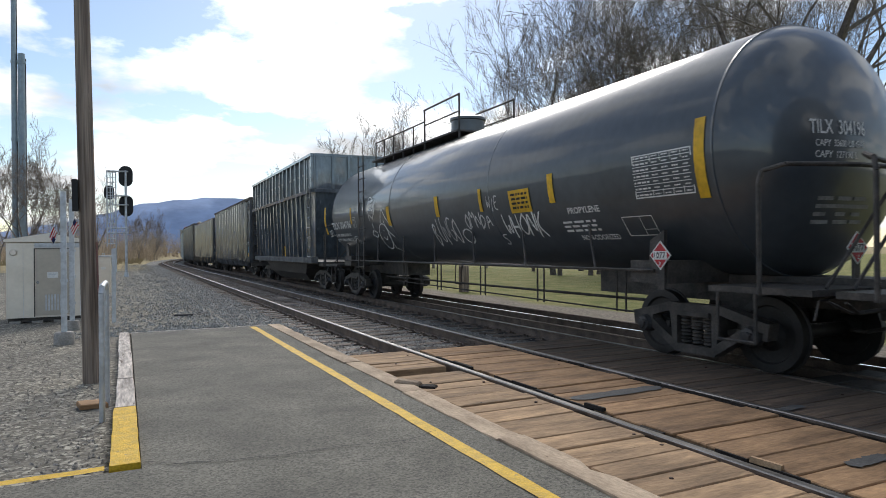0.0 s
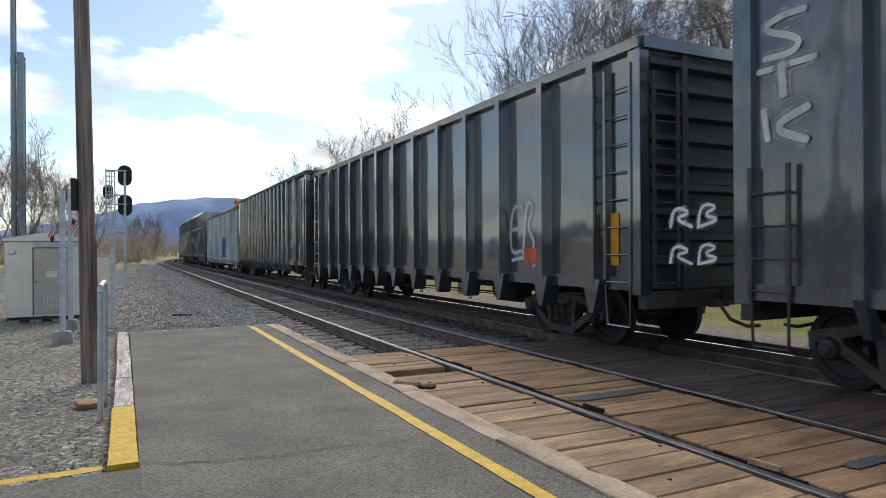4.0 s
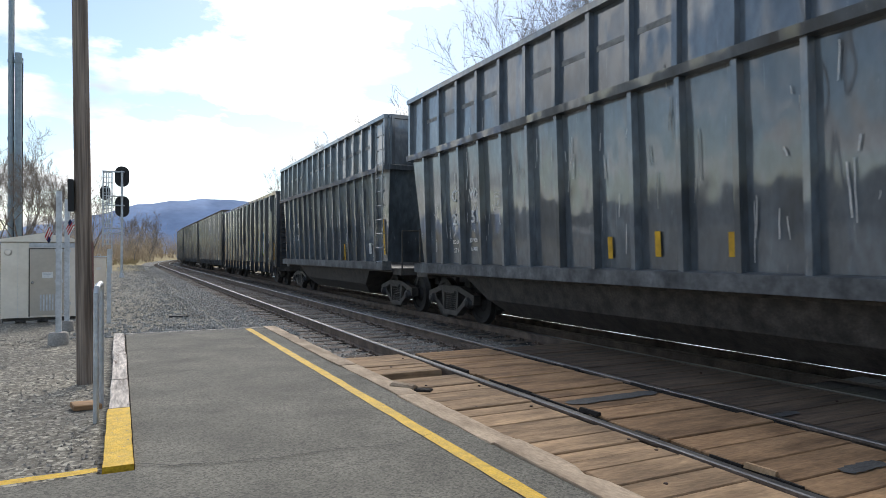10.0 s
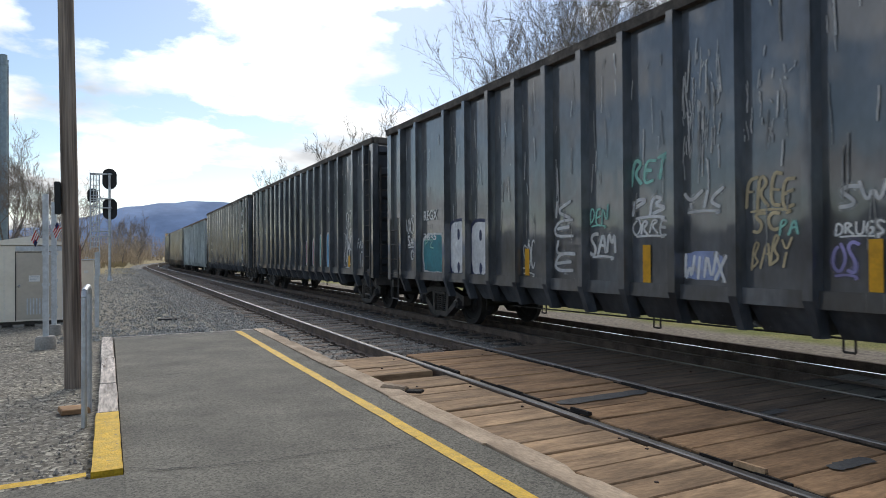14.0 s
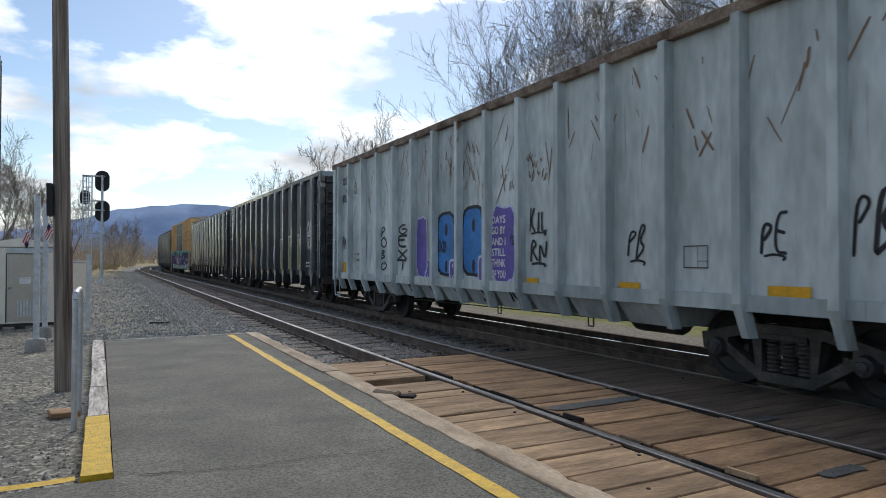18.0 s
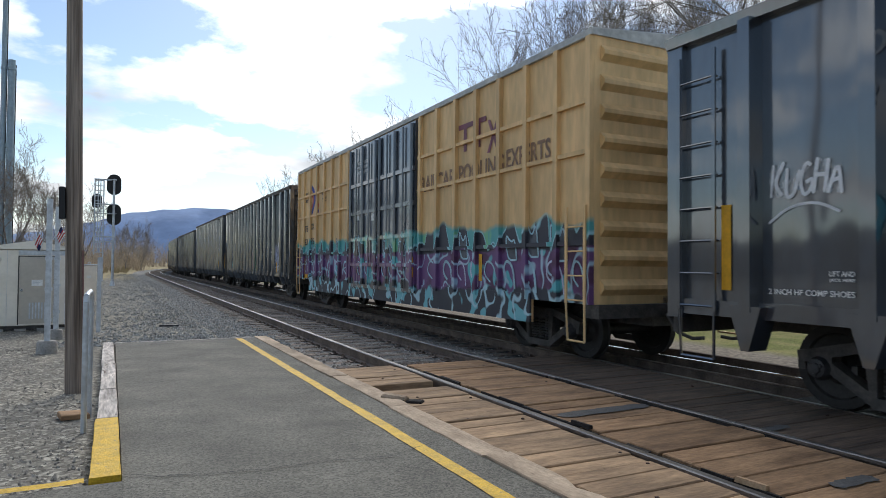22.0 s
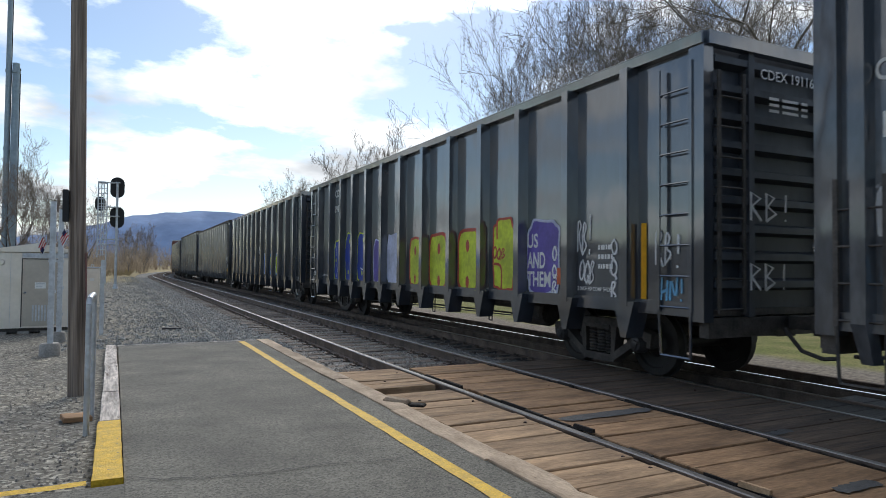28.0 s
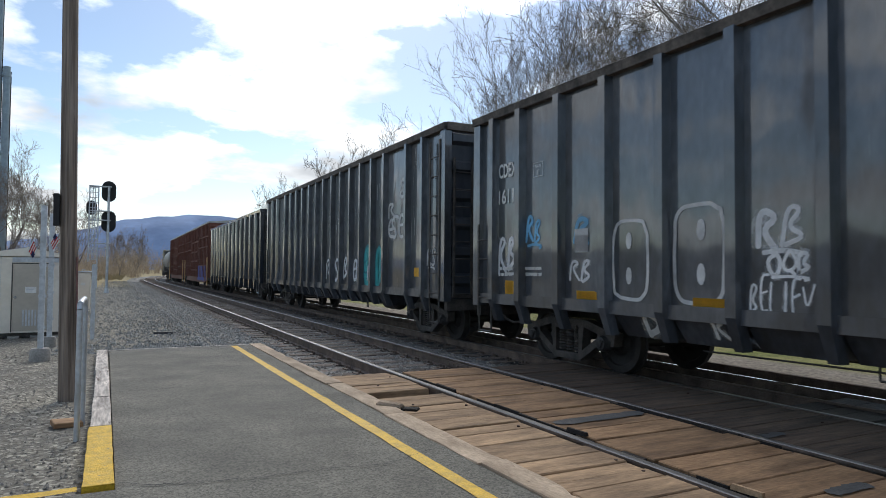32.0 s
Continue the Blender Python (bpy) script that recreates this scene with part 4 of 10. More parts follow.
# places of the side posts along a car, trailing end first: two designs share one set each, the others are evenly spaced between two posts with a few more at the ends
DEPTH = {"tall": (0.09, 0.1), "A": (0.15, 0.2), "B": (0.11, 0.155), "G": (0.14, 0.15)}    # width and depth of a post
SMOOTH_POSTS = (7.5, 6.2, 5.05, 3.92, 2.75, 1.55, 0.3, -1.0, -2.35, -3.65, -4.95, -6.3, -7.6)
SILVER_POSTS = (7.28, 6.12, 4.85, 3.62, 2.38, 1.12, -0.15, -1.37, -2.64, -3.96, -5.28, -6.58, -7.9)
RIB_ROWS = {3: (5.9, -5.7, 14, 7.1, -7.0), 5: (5.5, -5.2, 13, 7.7, 6.9, -6.68), 6: (7.35, -7.2, 15, 8.4), 11: (5.25, -5.3, 13, 6.65, 7.52, -6.78, -7.66), 12: (5.0, -5.5, 13, 6.4, 7.3, -6.86, -7.78),
            13: (5.07, -5.87, 13, 6.5, 7.4, -7.2, -8.0), 14: (7.0, -7.98, 15, 7.85), 18: (5.3, -5.55, 13, 6.75, 7.6, -7.0, -7.9), 19: (4.98, -5.52, 13, 6.25, 7.1, -7.05, -7.9)}
POSTS = {}


def post_places(index, kind):
    if kind == "A":
        return sorted(SILVER_POSTS if index == 15 else SMOOTH_POSTS)
    hi, lo, n, *more = RIB_ROWS.get(index, (7.45, -7.4, 15, 8.3) if kind == "G" else (5.2, -5.4, 13, 6.6, 7.5, -6.8, -7.7))
    return sorted([lo + (hi - lo) * k / (n - 1) for k in range(n)] + more)


def gondola(index, kind, L, paint, rim, top=4.3, sill=1.05, lead=2.38, rear=2.38):
    """An open steel gondola. kind A: wide smooth bays with pointed posts; B: narrow bays with tubs; G: wide bays with tubs."""
    car = new("gondola_car")
    h, W = L / 2, 1.50
    spins = []
    # shell: two sides, two ends, floor
    for sgn in (-1, 1):
        part("side_wall", Geo().box(sgn * W - 0.012, sgn * W + 0.012, -h + 0.02, h - 0.02, sill, top - 0.06), paint, car)
        part("side_sill", Geo().along_y([(sgn * (W + 0.02), sill - 0.1), (sgn * (W + 0.07), sill - 0.1), (sgn * (W + 0.07), sill + 0.08), (sgn * (W + 0.02), sill + 0.08)], -h + 0.03, h - 0.03), paint, car)
        part("top_chord", Geo().along_y([(sgn * (W - 0.05), top - 0.15), (sgn * (W + 0.12), top - 0.15), (sgn * (W + 0.14), top - 0.02), (sgn * (W + 0.1), top), (sgn * (W - 0.05), top)], -h, h), rim, car)
    part("floor", Geo().box(-W, W, -h + 0.05, h - 0.05, sill - 0.08, sill), M["steel_dark"], car)
    for sgn in (-1, 1):
        y = sgn * (h - 0.15)
        dull = M["end_rust"] if paint.name == "grey_car_paint" else M["black_end"]
        end = part("end_wall", Geo().box(-W, W, y - 0.012, y + 0.012, sill - 0.1, top - 0.1), dull, car)
        part("end_chord", Geo().along_x([(y - 0.08, top - 0.16), (y + sgn * 0.2, top - 0.16), (y + sgn * 0.2, top), (y - 0.08, top)], -W - 0.05, W + 0.05), rim, end)
        rows = {"A": 9, "B": 6, "G": 8}[kind]
        for k in range(rows):
            z = sill + 0.3 + (top - sill - 0.6) * k / (rows - 1)
            a, b, w = y + sgn * 0.012, y + sgn * 0.15, 0.62 * (top - sill - 0.6) / (rows - 1) / 2
            part("end_rib", Geo().along_x([(a, z - w * 0.75), (b, z - w * 0.4), (b, z + w * 0.4), (a, z + w * 0.75)], -W + 0.1, W - 0.1), paint if paint.name == "grey_car_paint" else dull, end)
        for s2 in (-1, 1):
            part("corner_post", Geo().box(s2 * W - 0.09, s2 * W + 0.07, min(y - sgn * 0.08, y + sgn * 0.15), max(y - sgn * 0.08, y + sgn * 0.15), sill - 0.15, top - 0.1), paint, end)
            part("end_stile", Geo().box(s2 * 0.78 - 0.05, s2 * 0.78 + 0.05, min(y, y + sgn * 0.16), max(y, y + sgn * 0.16), sill - 0.1, top - 0.15), dull, end)
            part("end_ladder", MESH["end_ladder_" + kind], None, end, at=pose(s2 * 1.18, y + sgn * 0.2, 0, 0, 0, 90 if sgn < 0 else -90))
        part("end_sill", Geo().box(-W, W, min(y, y + sgn * 0.14), max(y, y + sgn * 0.14), sill - 0.34, sill - 0.1), M["steel_dark"], end)
    # side posts
    ys = POSTS[index] = post_places(index, kind)
    width, deep = DEPTH[kind]
    for sgn in (-1, 1):
        x0, x1 = sgn * (W + 0.012), sgn * (W + deep)
        key = (kind, top, sgn, paint.name)
        if key not in MESH:
            g = Geo()
            w = width / 2
            ring = [(x0, -w - 0.02), (x1, -w), (x1, w), (x0, w + 0.02)]
            low = sill - 0.02
            g.prism(ring, lambda x, y: (x, y, top - 0.14), lambda x, y: (x, y, low))
            if kind == "A":
                g.along_x([(-0.2, low + 0.06), (0.2, low + 0.06), (0.05, sill - 0.44), (-0.05, sill - 0.44)], sgn * (W - 0.1), sgn * (W + deep - 0.01))
            else:
                g.prism(ring, lambda x, y: (x, y, low), lambda x, y: (x - sgn * 0.14, y * 0.8, sill - 0.40))
            MESH[key] = g.mesh("side_post", paint)
        for y in ys:
            part("side_post", MESH[key], None, car, at=pose(0, y, 0))
    if kind != "A":
        ins = [y for y in ys if abs(y) < h - 3.3]
        for a, b in zip(ins, ins[1:]):
            k2 = ("tub", round(b - a, 2), paint.name)
            if k2 not in MESH:
                w = (b - a) / 2 - 0.05
                MESH[k2] = Geo().prism([(-1.48, -w), (1.48, -w), (1.48, w), (-1.48, w)], lambda x, y: (x, y, sill - 0.06), lambda x, y: (x * 0.86, y * 0.86, sill - 0.40)).mesh("tub", paint)
            part("tub", MESH[k2], None, car, at=pose(0, (a + b) / 2, 0))
    part("centre_sill", Geo().box(-0.33, 0.33, -h + 0.1, h - 0.1, sill - 0.33, sill - 0.05), M["steel_dark"], car)
    rig = Geo().rod([(-0.5, -h + 4, 0.62), (-0.5, h - 4, 0.56)], 0.02).rod([(0.55, -h + 4, 0.6), (0.55, h - 4, 0.66)], 0.02)
    rig.lathe_y([(-h + 4.2, 0.2), (-h + 4.25, 0.24), (-h + 5.0, 0.24), (-h + 5.05, 0.2)], 12, -0.75, 0.72)
    for k in range(3):
        y = -h + 5.6 + k * 2.6
        rig.rod([(-1.15, y, sill - 0.1), (-1.15, y, 0.5), (-1.15, y + 0.12, 0.5), (-1.15, y + 0.12, sill - 0.1)], 0.013, 5)
    rig.rod([(-1.15, -h + 4, 0.66), (-1.15, h - 5, 0.56)], 0.012, 5)
    part("brake_rigging", rig, M["steel_dark"], car)
    for sgn in (-1, 1):
        for e in (-1, 1):
            # the full ladder stands at the leading end on this side and at the trailing end on the other
            full = kind == "A" or e == sgn
            part("ladder" if full else "grab_iron", MESH[("ladder_" if full else "irons_") + kind + ("_grey" if paint.name == "grey_car_paint" else "")], None, car, at=pose(sgn * (W + 0.10), e * (h - 0.45), 0, 0, 0, 0 if sgn < 0 else 180))
    for y in (-(h - lead), h - rear):
        truck(car, y, spins)
    couplers(car, h)
    return car, spins


M["end_rust"] = material("rusty_end_sheet", (0.24, 0.225, 0.2), 0.75, vary=0.4, scale=2, grain=12, bump=0.2, tint=(0.34, 0.33, 0.3), streak=3.0, spots=((0.16, 0.08, 0.04), 0.68))
MESH["ladder_A"] = ladder_mesh(0.52, 1.0, 4.05, 8, M["black"])
MESH["ladder_B"] = ladder_mesh(0.46, 1.0, 4.3, 8, M["steel_dark"])
MESH["ladder_G"] = ladder_mesh(0.46, 1.0, 4.1, 8, M["steel_dark"])
for k in "BG":
    MESH["irons_" + k] = ladder_mesh(0.46, 1.0, 2.4, 4, M["steel_dark"], True, "grab_iron")
MESH["ladder_B_grey"] = ladder_mesh(0.46, 1.0, 4.3, 8, M["grey"])
MESH["irons_B_grey"] = ladder_mesh(0.46, 1.0, 2.4, 4, M["grey"], True, "grab_iron")
for k in "ABG":
    MESH["end_ladder_" + k] = ladder_mesh(0.42, 1.0, 3.9, 8, M["steel_dark"], False, "end_ladder")


def tall_car(index, L):
    """A wood-chip gondola: tapered lower body, a rail at mid height and a plain upper extension."""
    car = new("tall_gondola_car")
    h, top, mid, sill = L / 2, 5.12, 3.75, 1.28
    mat, spins = M["tall"], []
    ys = POSTS[index] = [-h + 1.1 + (L - 1.9) * k / 14 for k in range(15)]
    Wt, Wm, Wb, cut = 1.60, 1.56, 1.46, 0.42
    yb = h - cut
    for sgn in (-1, 1):
        part("upper_side", Geo().box(sgn * Wt - 0.012, sgn * Wt + 0.012, -h, h, mid, top), mat, car)
        q = [(sgn * Wm, -h + 0.02, mid), (sgn * Wm, h - 0.02, mid), (sgn * Wb, yb, sill), (sgn * Wb, -yb, sill)]
        part("lower_side", Geo().add(q + [(x - sgn * 0.025, y, z) for x, y, z in q], [(0, 1, 2, 3), (7, 6, 5, 4), (0, 4, 5, 1), (1, 5, 6, 2), (2, 6, 7, 3), (3, 7, 4, 0)]), mat, car)
        part("mid_rail", Geo().along_y([(sgn * 1.5, mid - 0.07), (sgn * 1.72, mid - 0.07), (sgn * 1.74, mid + 0.05), (sgn * 1.5, mid + 0.09)], -h - 0.02, h + 0.02), mat, car)
        part("top_chord", Geo().along_y([(sgn * 1.54, top - 0.1), (sgn * 1.73, top - 0.1), (sgn * 1.73, top), (sgn * 1.54, top)], -h, h), mat, car)
        part("side_sill", Geo().along_y([(sgn * 1.40, sill - 0.2), (sgn * 1.66, sill - 0.2), (sgn * 1.66, sill), (sgn * 1.40, sill + 0.03)], -h + 0.3, h - 0.3), M["dusty_sill"], car, "dusty grey sill")
        n = 14
        g_up = Geo().box(sgn * 1.61, sgn * 1.70, -0.045, 0.045, mid + 0.04, top - 0.08)
        g_lo = Geo().prism([(0, -0.045), (0.11, -0.04), (0.11, 0.04), (0, 0.045)], lambda x, y: (sgn * (Wm + x), y, mid - 0.05), lambda x, y: (sgn * (Wb + x * 1.2), y, sill))
        mu, ml = g_up.mesh("upper_post", mat), g_lo.mesh("lower_post", mat)
        for y in ys:
            part("upper_post", mu, None, car, at=pose(0, y, 0))
            part("lower_post", ml, None, car, at=pose(0, y, 0))
        for y in (-h + 0.08, h - 0.08):
            part("upper_post", mu, None, car, at=pose(0, y, 0))
        for k in range(n):
            if k % 5 != 4:
                y = ys[k] + (ys[1] - ys[0]) / 2
                part("stripe", Geo().box(sgn * 1.612, sgn * 1.618, y - 0.3, y + 0.3, 4.42, 4.50), M["faded"], car, "faded white dash")
    for sgn in (-1, 1):
        y, y2 = sgn * h, sgn * yb
        end = part("end_wall", Geo().box(-Wt, Wt, y - 0.012, y + 0.012, mid, top), mat, car)
        part("end_slope", Geo().add([(-Wm, y, mid), (Wm, y, mid), (Wb, y2, sill), (-Wb, y2, sill), (-Wm, y - sgn * 0.03, mid), (Wm, y - sgn * 0.03, mid), (Wb, y2 - sgn * 0.03, sill), (-Wb, y2 - sgn * 0.03, sill)], [(0, 1, 2, 3), (7, 6, 5, 4), (0, 4, 5, 1), (1, 5, 6, 2), (2, 6, 7, 3), (3, 7, 4, 0)]), mat, end)
        part("end_rail", Geo().along_x([(y - 0.05, mid - 0.07), (y + sgn * 0.12, mid - 0.07), (y + sgn * 0.12, mid + 0.05), (y - 0.05, mid + 0.08)], -1.6, 1.6), mat, end)
        part("end_chord", Geo().along_x([(y - 0.06, top - 0.1), (y + 0.08, top - 0.1), (y + 0.08, top), (y - 0.06, top)], -1.6, 1.6), mat, end)
        for k in range(6):
            part("end_post", Geo().box(-1.5 + 0.6 * k - 0.04, -1.5 + 0.6 * k + 0.04, y, y + sgn * 0.09, mid, top - 0.05), mat, end)
        part("ladder", MESH["ladder_T"], None, car, at=pose(sgn * 1.74, sgn * (h - 0.3), 0, 0, 0, 0 if sgn < 0 else 180))
        part("end_frame", Geo().box(-1.35, 1.35, sgn * (h - 0.35), sgn * (h + 0.25), 0.95, 1.12).rod([(-1.3, sgn * (h + 0.2), 1.1), (-1.3, sgn * (h + 0.2), 2.1), (-0.8, sgn * (h + 0.2), 2.1), (-0.8, sgn * (h + 0.2), 1.1)], 0.02), M["steel_dark"], car)
    belly = [(-1.4, 1.1), (1.4, 1.1), (1.25, 0.6), (0.95, 0.3), (-0.95, 0.3), (-1.25, 0.6)]
    part("belly", Geo().prism(belly, lambda x, z: (x, -h + 2.0 + (1.1 - z) * 1.6, z), lambda x, z: (x, h - 2.2 - (1.1 - z) * 1.6, z)), M["steel_dark"], car)
    part("floor", Geo().box(-1.4, 1.4, -h + 0.3, h - 0.3, 1.02, 1.12), M["steel_dark"], car)
    for y in (-(h - 0.78), h - 1.0):
        truck(car, y, spins)
    couplers(car, h + 0.1)
    return car, spins


M["dusty_sill"] = material("dusty_sill", (0.085, 0.092, 0.1), 0.7, vary=0.4, scale=2.5, grain=14, bump=0.1, tint=(0.15, 0.155, 0.16), spots=((0.33, 0.33, 0.33), 0.7))
M["faded"] = material("faded_white", (0.3, 0.3, 0.29), 0.7, vary=0.4, scale=6, grain=20, bump=0.0)
MESH["ladder_T"] = ladder_mesh(0.46, 1.25, 4.9, 10, M["tall"], False)


def tank_car(L, mat, R=1.60, zc=2.72):
    car = new("tank_car")
    h, spins = L / 2, []
    hb = h - 0.75
    prof = [(-h, 0.05), (-h + 0.04, R * 0.32), (-h + 0.14, R * 0.58), (-h + 0.30, R * 0.79), (-h + 0.50, R * 0.925), (-hb, R)]
    ring = prof + [(-y, r) for y, r in reversed(prof)]
    shell = part("tank", Geo().lathe_y(ring, 64, 0, zc), mat, car, smooth=True)
    for y in (-hb, -hb * 0.33, hb * 0.33, hb):
        part("weld_band", Geo().lathe_y([(y - 0.02, R - 0.01), (y - 0.015, R + 0.006), (y + 0.015, R + 0.006), (y + 0.02, R - 0.01)], 64, 0, zc), mat, shell, smooth=True)
    dome = part("manway", Geo().lathe_z([(zc + R - 0.05, 0.42), (zc + R + 0.42, 0.42), (zc + R + 0.44, 0.46), (zc + R + 0.50, 0.46), (zc + R + 0.54, 0.38)], 24, 0, 1.2), mat, car, smooth=True)
    g = Geo()
    for sx in (-0.75, 0.75):
        for y in (0.2, 2.2):
            g.rod([(sx, y, zc + R - 0.2), (sx, y, zc + R + 0.85)], 0.025)
        g.rod([(sx, 0.2, zc + R + 0.85), (sx, 2.2, zc + R + 0.85)], 0.025)
        g.rod([(sx, 0.2, zc + R + 0.45), (sx, 2.2, zc + R + 0.45)], 0.02)
        for k in range(6):
            y = 2.2 + 0.75 * k
            g.rod([(sx, y, zc + R - 0.3), (sx, y, zc + R + 0.55)], 0.02)
        g.rod([(sx, 2.2, zc + R + 0.55), (sx, 5.95, zc + R + 0.55)], 0.02)
    part("railing", g, M["steel_dark"], car)
    part("walkway", Geo().box(-0.8, -0.3, 0.2, 6.2, zc + R - 0.02, zc + R + 0.02).box(0.3, 0.8, 0.2, 6.2, zc + R - 0.02, zc + R + 0.02), M["steel_dark"], car)
    for e in (-1, 1):
        part("stub_sill", Geo().box(-0.35, 0.35, e * (h - 4.3), e * (h + 0.75), 0.78, 1.15).box(-1.45, 1.45, e * (h - 2.3), e * (h - 1.6), 1.05, 1.35), M["steel_dark"], car)
        part("end_platform", Geo().box(-1.5, 1.5, e * (h - 0.9), e * (h + 0.42), 1.0, 1.07), M["steel_dark"], car)
        r = Geo()
        f = e * (h + 0.40)
        side = e * (h - 0.07)
        r.rod([(-1.66, side, 1.0), (-1.66, side, 2.2), (-1.64, side + e * 0.03, 2.33), (-1.5, side + e * 0.2, 2.39), (-1.2, e * (h + 0.26), 2.39), (-0.7, f, 2.39), (0.7, f, 2.39),
               (1.2, e * (h + 0.26), 2.39), (1.5, side + e * 0.2, 2.39), (1.64, side + e * 0.03, 2.33), (1.66, side, 2.2), (1.66, side, 1.0)], 0.026, 8)
        r.rod([(0.1, f, 2.39), (-1.25, f, 1.08)], 0.02)
        r.rod([(-1.52, e * (h - 0.75), 1.0), (-1.52, e * (h - 0.75), 0.45), (-1.5, e * (h - 0.25), 0.45), (-1.5, e * (h - 0.25), 1.0)], 0.022)
        r.rod([(1.52, e * (h - 0.75), 1.0), (1.52, e * (h - 0.75), 0.45), (1.5, e * (h - 0.25), 0.45), (1.5, e * (h - 0.25), 1.0)], 0.022)
        r.rod([(-1.3, e * (h + 0.45), 0.95), (-1.0, e * (h + 0.5), 0.82), (-0.3, e * (h + 0.5), 0.85), (0.2, e * (h + 0.45), 0.95)], 0.016)
        part("handrail", r, M["steel_dark"], car)
        for s2 in (-1, 1):
            part("saddle_brace", Geo().along_x([(e * (h - 2.0), 1.05), (e * (h - 1.7), 1.05), (e * (h - 1.7), 1.75), (e * (h - 1.95), 1.62)], s2 * 1.36, s2 * 1.42), M["steel_dark"], car)
    for s2 in (-1, 1):
        g = Geo().rod([(s2 * 1.5, -h + 1.8, 1.22), (s2 * 1.5, h - 1.8, 1.22)], 0.022)
        for k in range(7):
            y = -h + 3.0 + k * (L - 6.0) / 6
            g.rod([(s2 * 1.5, y, 1.22), (s2 * 1.35, y + 0.35, 1.9)], 0.022)
        part("running_rail", g, M["steel_dark"], car)
        part("ladder", ladder_mesh(0.45, 1.0, 4.3, 9, M["steel_dark"], True), None, car, at=pose(s2 * 1.6, h - 3.75, 0, 0, 0, 0 if s2 < 0 else 180))
    g = Geo().rod([(-0.55, -h + 2.9, 0.72), (-0.55, h - 3.0, 0.72)], 0.025).rod([(-0.6, -h + 2.9, 0.52), (-0.6, h - 4.0, 0.62)], 0.016)
    for k in range(5):
        y = -h + 3.4 + k * 2.3
        for dy in (0.0, 0.22):
            g.rod([(-0.58, y + dy, 1.2), (-0.58, y + dy, 0.5)], 0.018)
    part("brake_rigging", g, M["steel_dark"], car)
    for y in (-(h - 1.53), h - 1.53):
        truck(car, y, spins)
    couplers(car, h + 0.65)
    return car, spins


def box_car(L, mat, door, top=5.05, n=20):
    car = new("box_car")
    h, W, sill, spins = L / 2, 1.52, 0.95, []
    body = part("body", Geo().box(-W, W, -h, h, sill, top - 0.12), mat, car)
    roof = Geo().along_y([(-W - 0.06, top - 0.16), (W + 0.06, top - 0.16), (W + 0.06, top - 0.06), (0.0, top + 0.08), (-W - 0.06, top - 0.06)], -h - 0.03, h + 0.03)
    part("roof", roof, M["roof_white"], car)
    for sgn in (-1, 1):
        part("side_sill", Geo().along_y([(sgn * (W - 0.05), sill - 0.38), (sgn * (W + 0.03), sill - 0.38), (sgn * (W + 0.03), sill + 0.1), (sgn * (W - 0.05), sill + 0.1)], -h + 1.6, h - 1.6), mat, car)
        rows = [1.85, 3.2, 3.95]
        for k in range(n + 1):
            y = -h + L * k / n
            if abs(y) > 2.4:
                y = max(-h + 0.06, min(h - 0.06, y))
                part("side_post", Geo().box(sgn * W, sgn * (W + 0.075), y - 0.055, y + 0.055, sill, top - 0.16), mat, car)
        for z in rows:
            for e in (-1, 1):
                part("belt_rail", Geo().box(sgn * W, sgn * (W + 0.06), e * 2.45, e * (h - 0.05), z - 0.035, z + 0.035), mat, car)
        for e in (-1, 1):
            y0, y1 = (0.03, 2.35) if e > 0 else (-2.35, -0.03)
            d = part("door", Geo().box(sgn * W, sgn * (W + 0.06), y0, y1, sill - 0.1, top - 0.2), door, car)
            for k in range(5):
                y = y0 + 0.12 + (y1 - y0 - 0.24) * k / 4
                part("lock_bar", Geo().tube((sgn * (W + 0.10), y, sill), (sgn * (W + 0.10), y, top - 0.25), 0.025 if k in (1, 3) else 0.04, n=6), door, d)
            for z in (1.5, 2.2, 2.95, 3.75):
                part("door_rail", Geo().box(sgn * (W + 0.06), sgn * (W + 0.11), y0 + 0.03, y1 - 0.03, z - 0.05, z + 0.05), door, d)
    for e in (-1, 1):
        for k in range(9):
            z = sill + 0.25 + 0.43 * k
            part("end_rib", Geo().along_x([(e * h, z - 0.12), (e * (h + 0.09), z - 0.03), (e * (h + 0.09), z + 0.03), (e * h, z + 0.12)], -W + 0.12, W - 0.12), mat, car)
        for s2 in (-1, 1):
            part("ladder", MESH["ladder_X"], None, car, at=pose(s2 * (W + 0.1), e * (h - 0.3), 0, 0, 0, 0 if s2 < 0 else 180))
        part("end_sill", Geo().box(-W, W, e * (h - 0.2), e * (h + 0.12), sill - 0.2, sill), M["steel_dark"], car)
    part("underframe", Geo().box(-0.4, 0.4, -h, h, 0.6, sill).box(-1.3, 1.3, -h + 3.5, h - 3.5, 0.8, sill), M["steel_dark"], car)
    for y in (-(h - 2.0), h - 2.0):
        truck(car, y, spins)
    couplers(car, h + 0.1)
    return car, spins


M["roof_white"] = material("car_roof", (0.5, 0.5, 0.48), 0.6, vary=0.25, scale=2, grain=12, bump=0.05)
MESH["ladder_X"] = ladder_mesh(0.44, 0.95, 2.4, 4, M["box_yellow"])

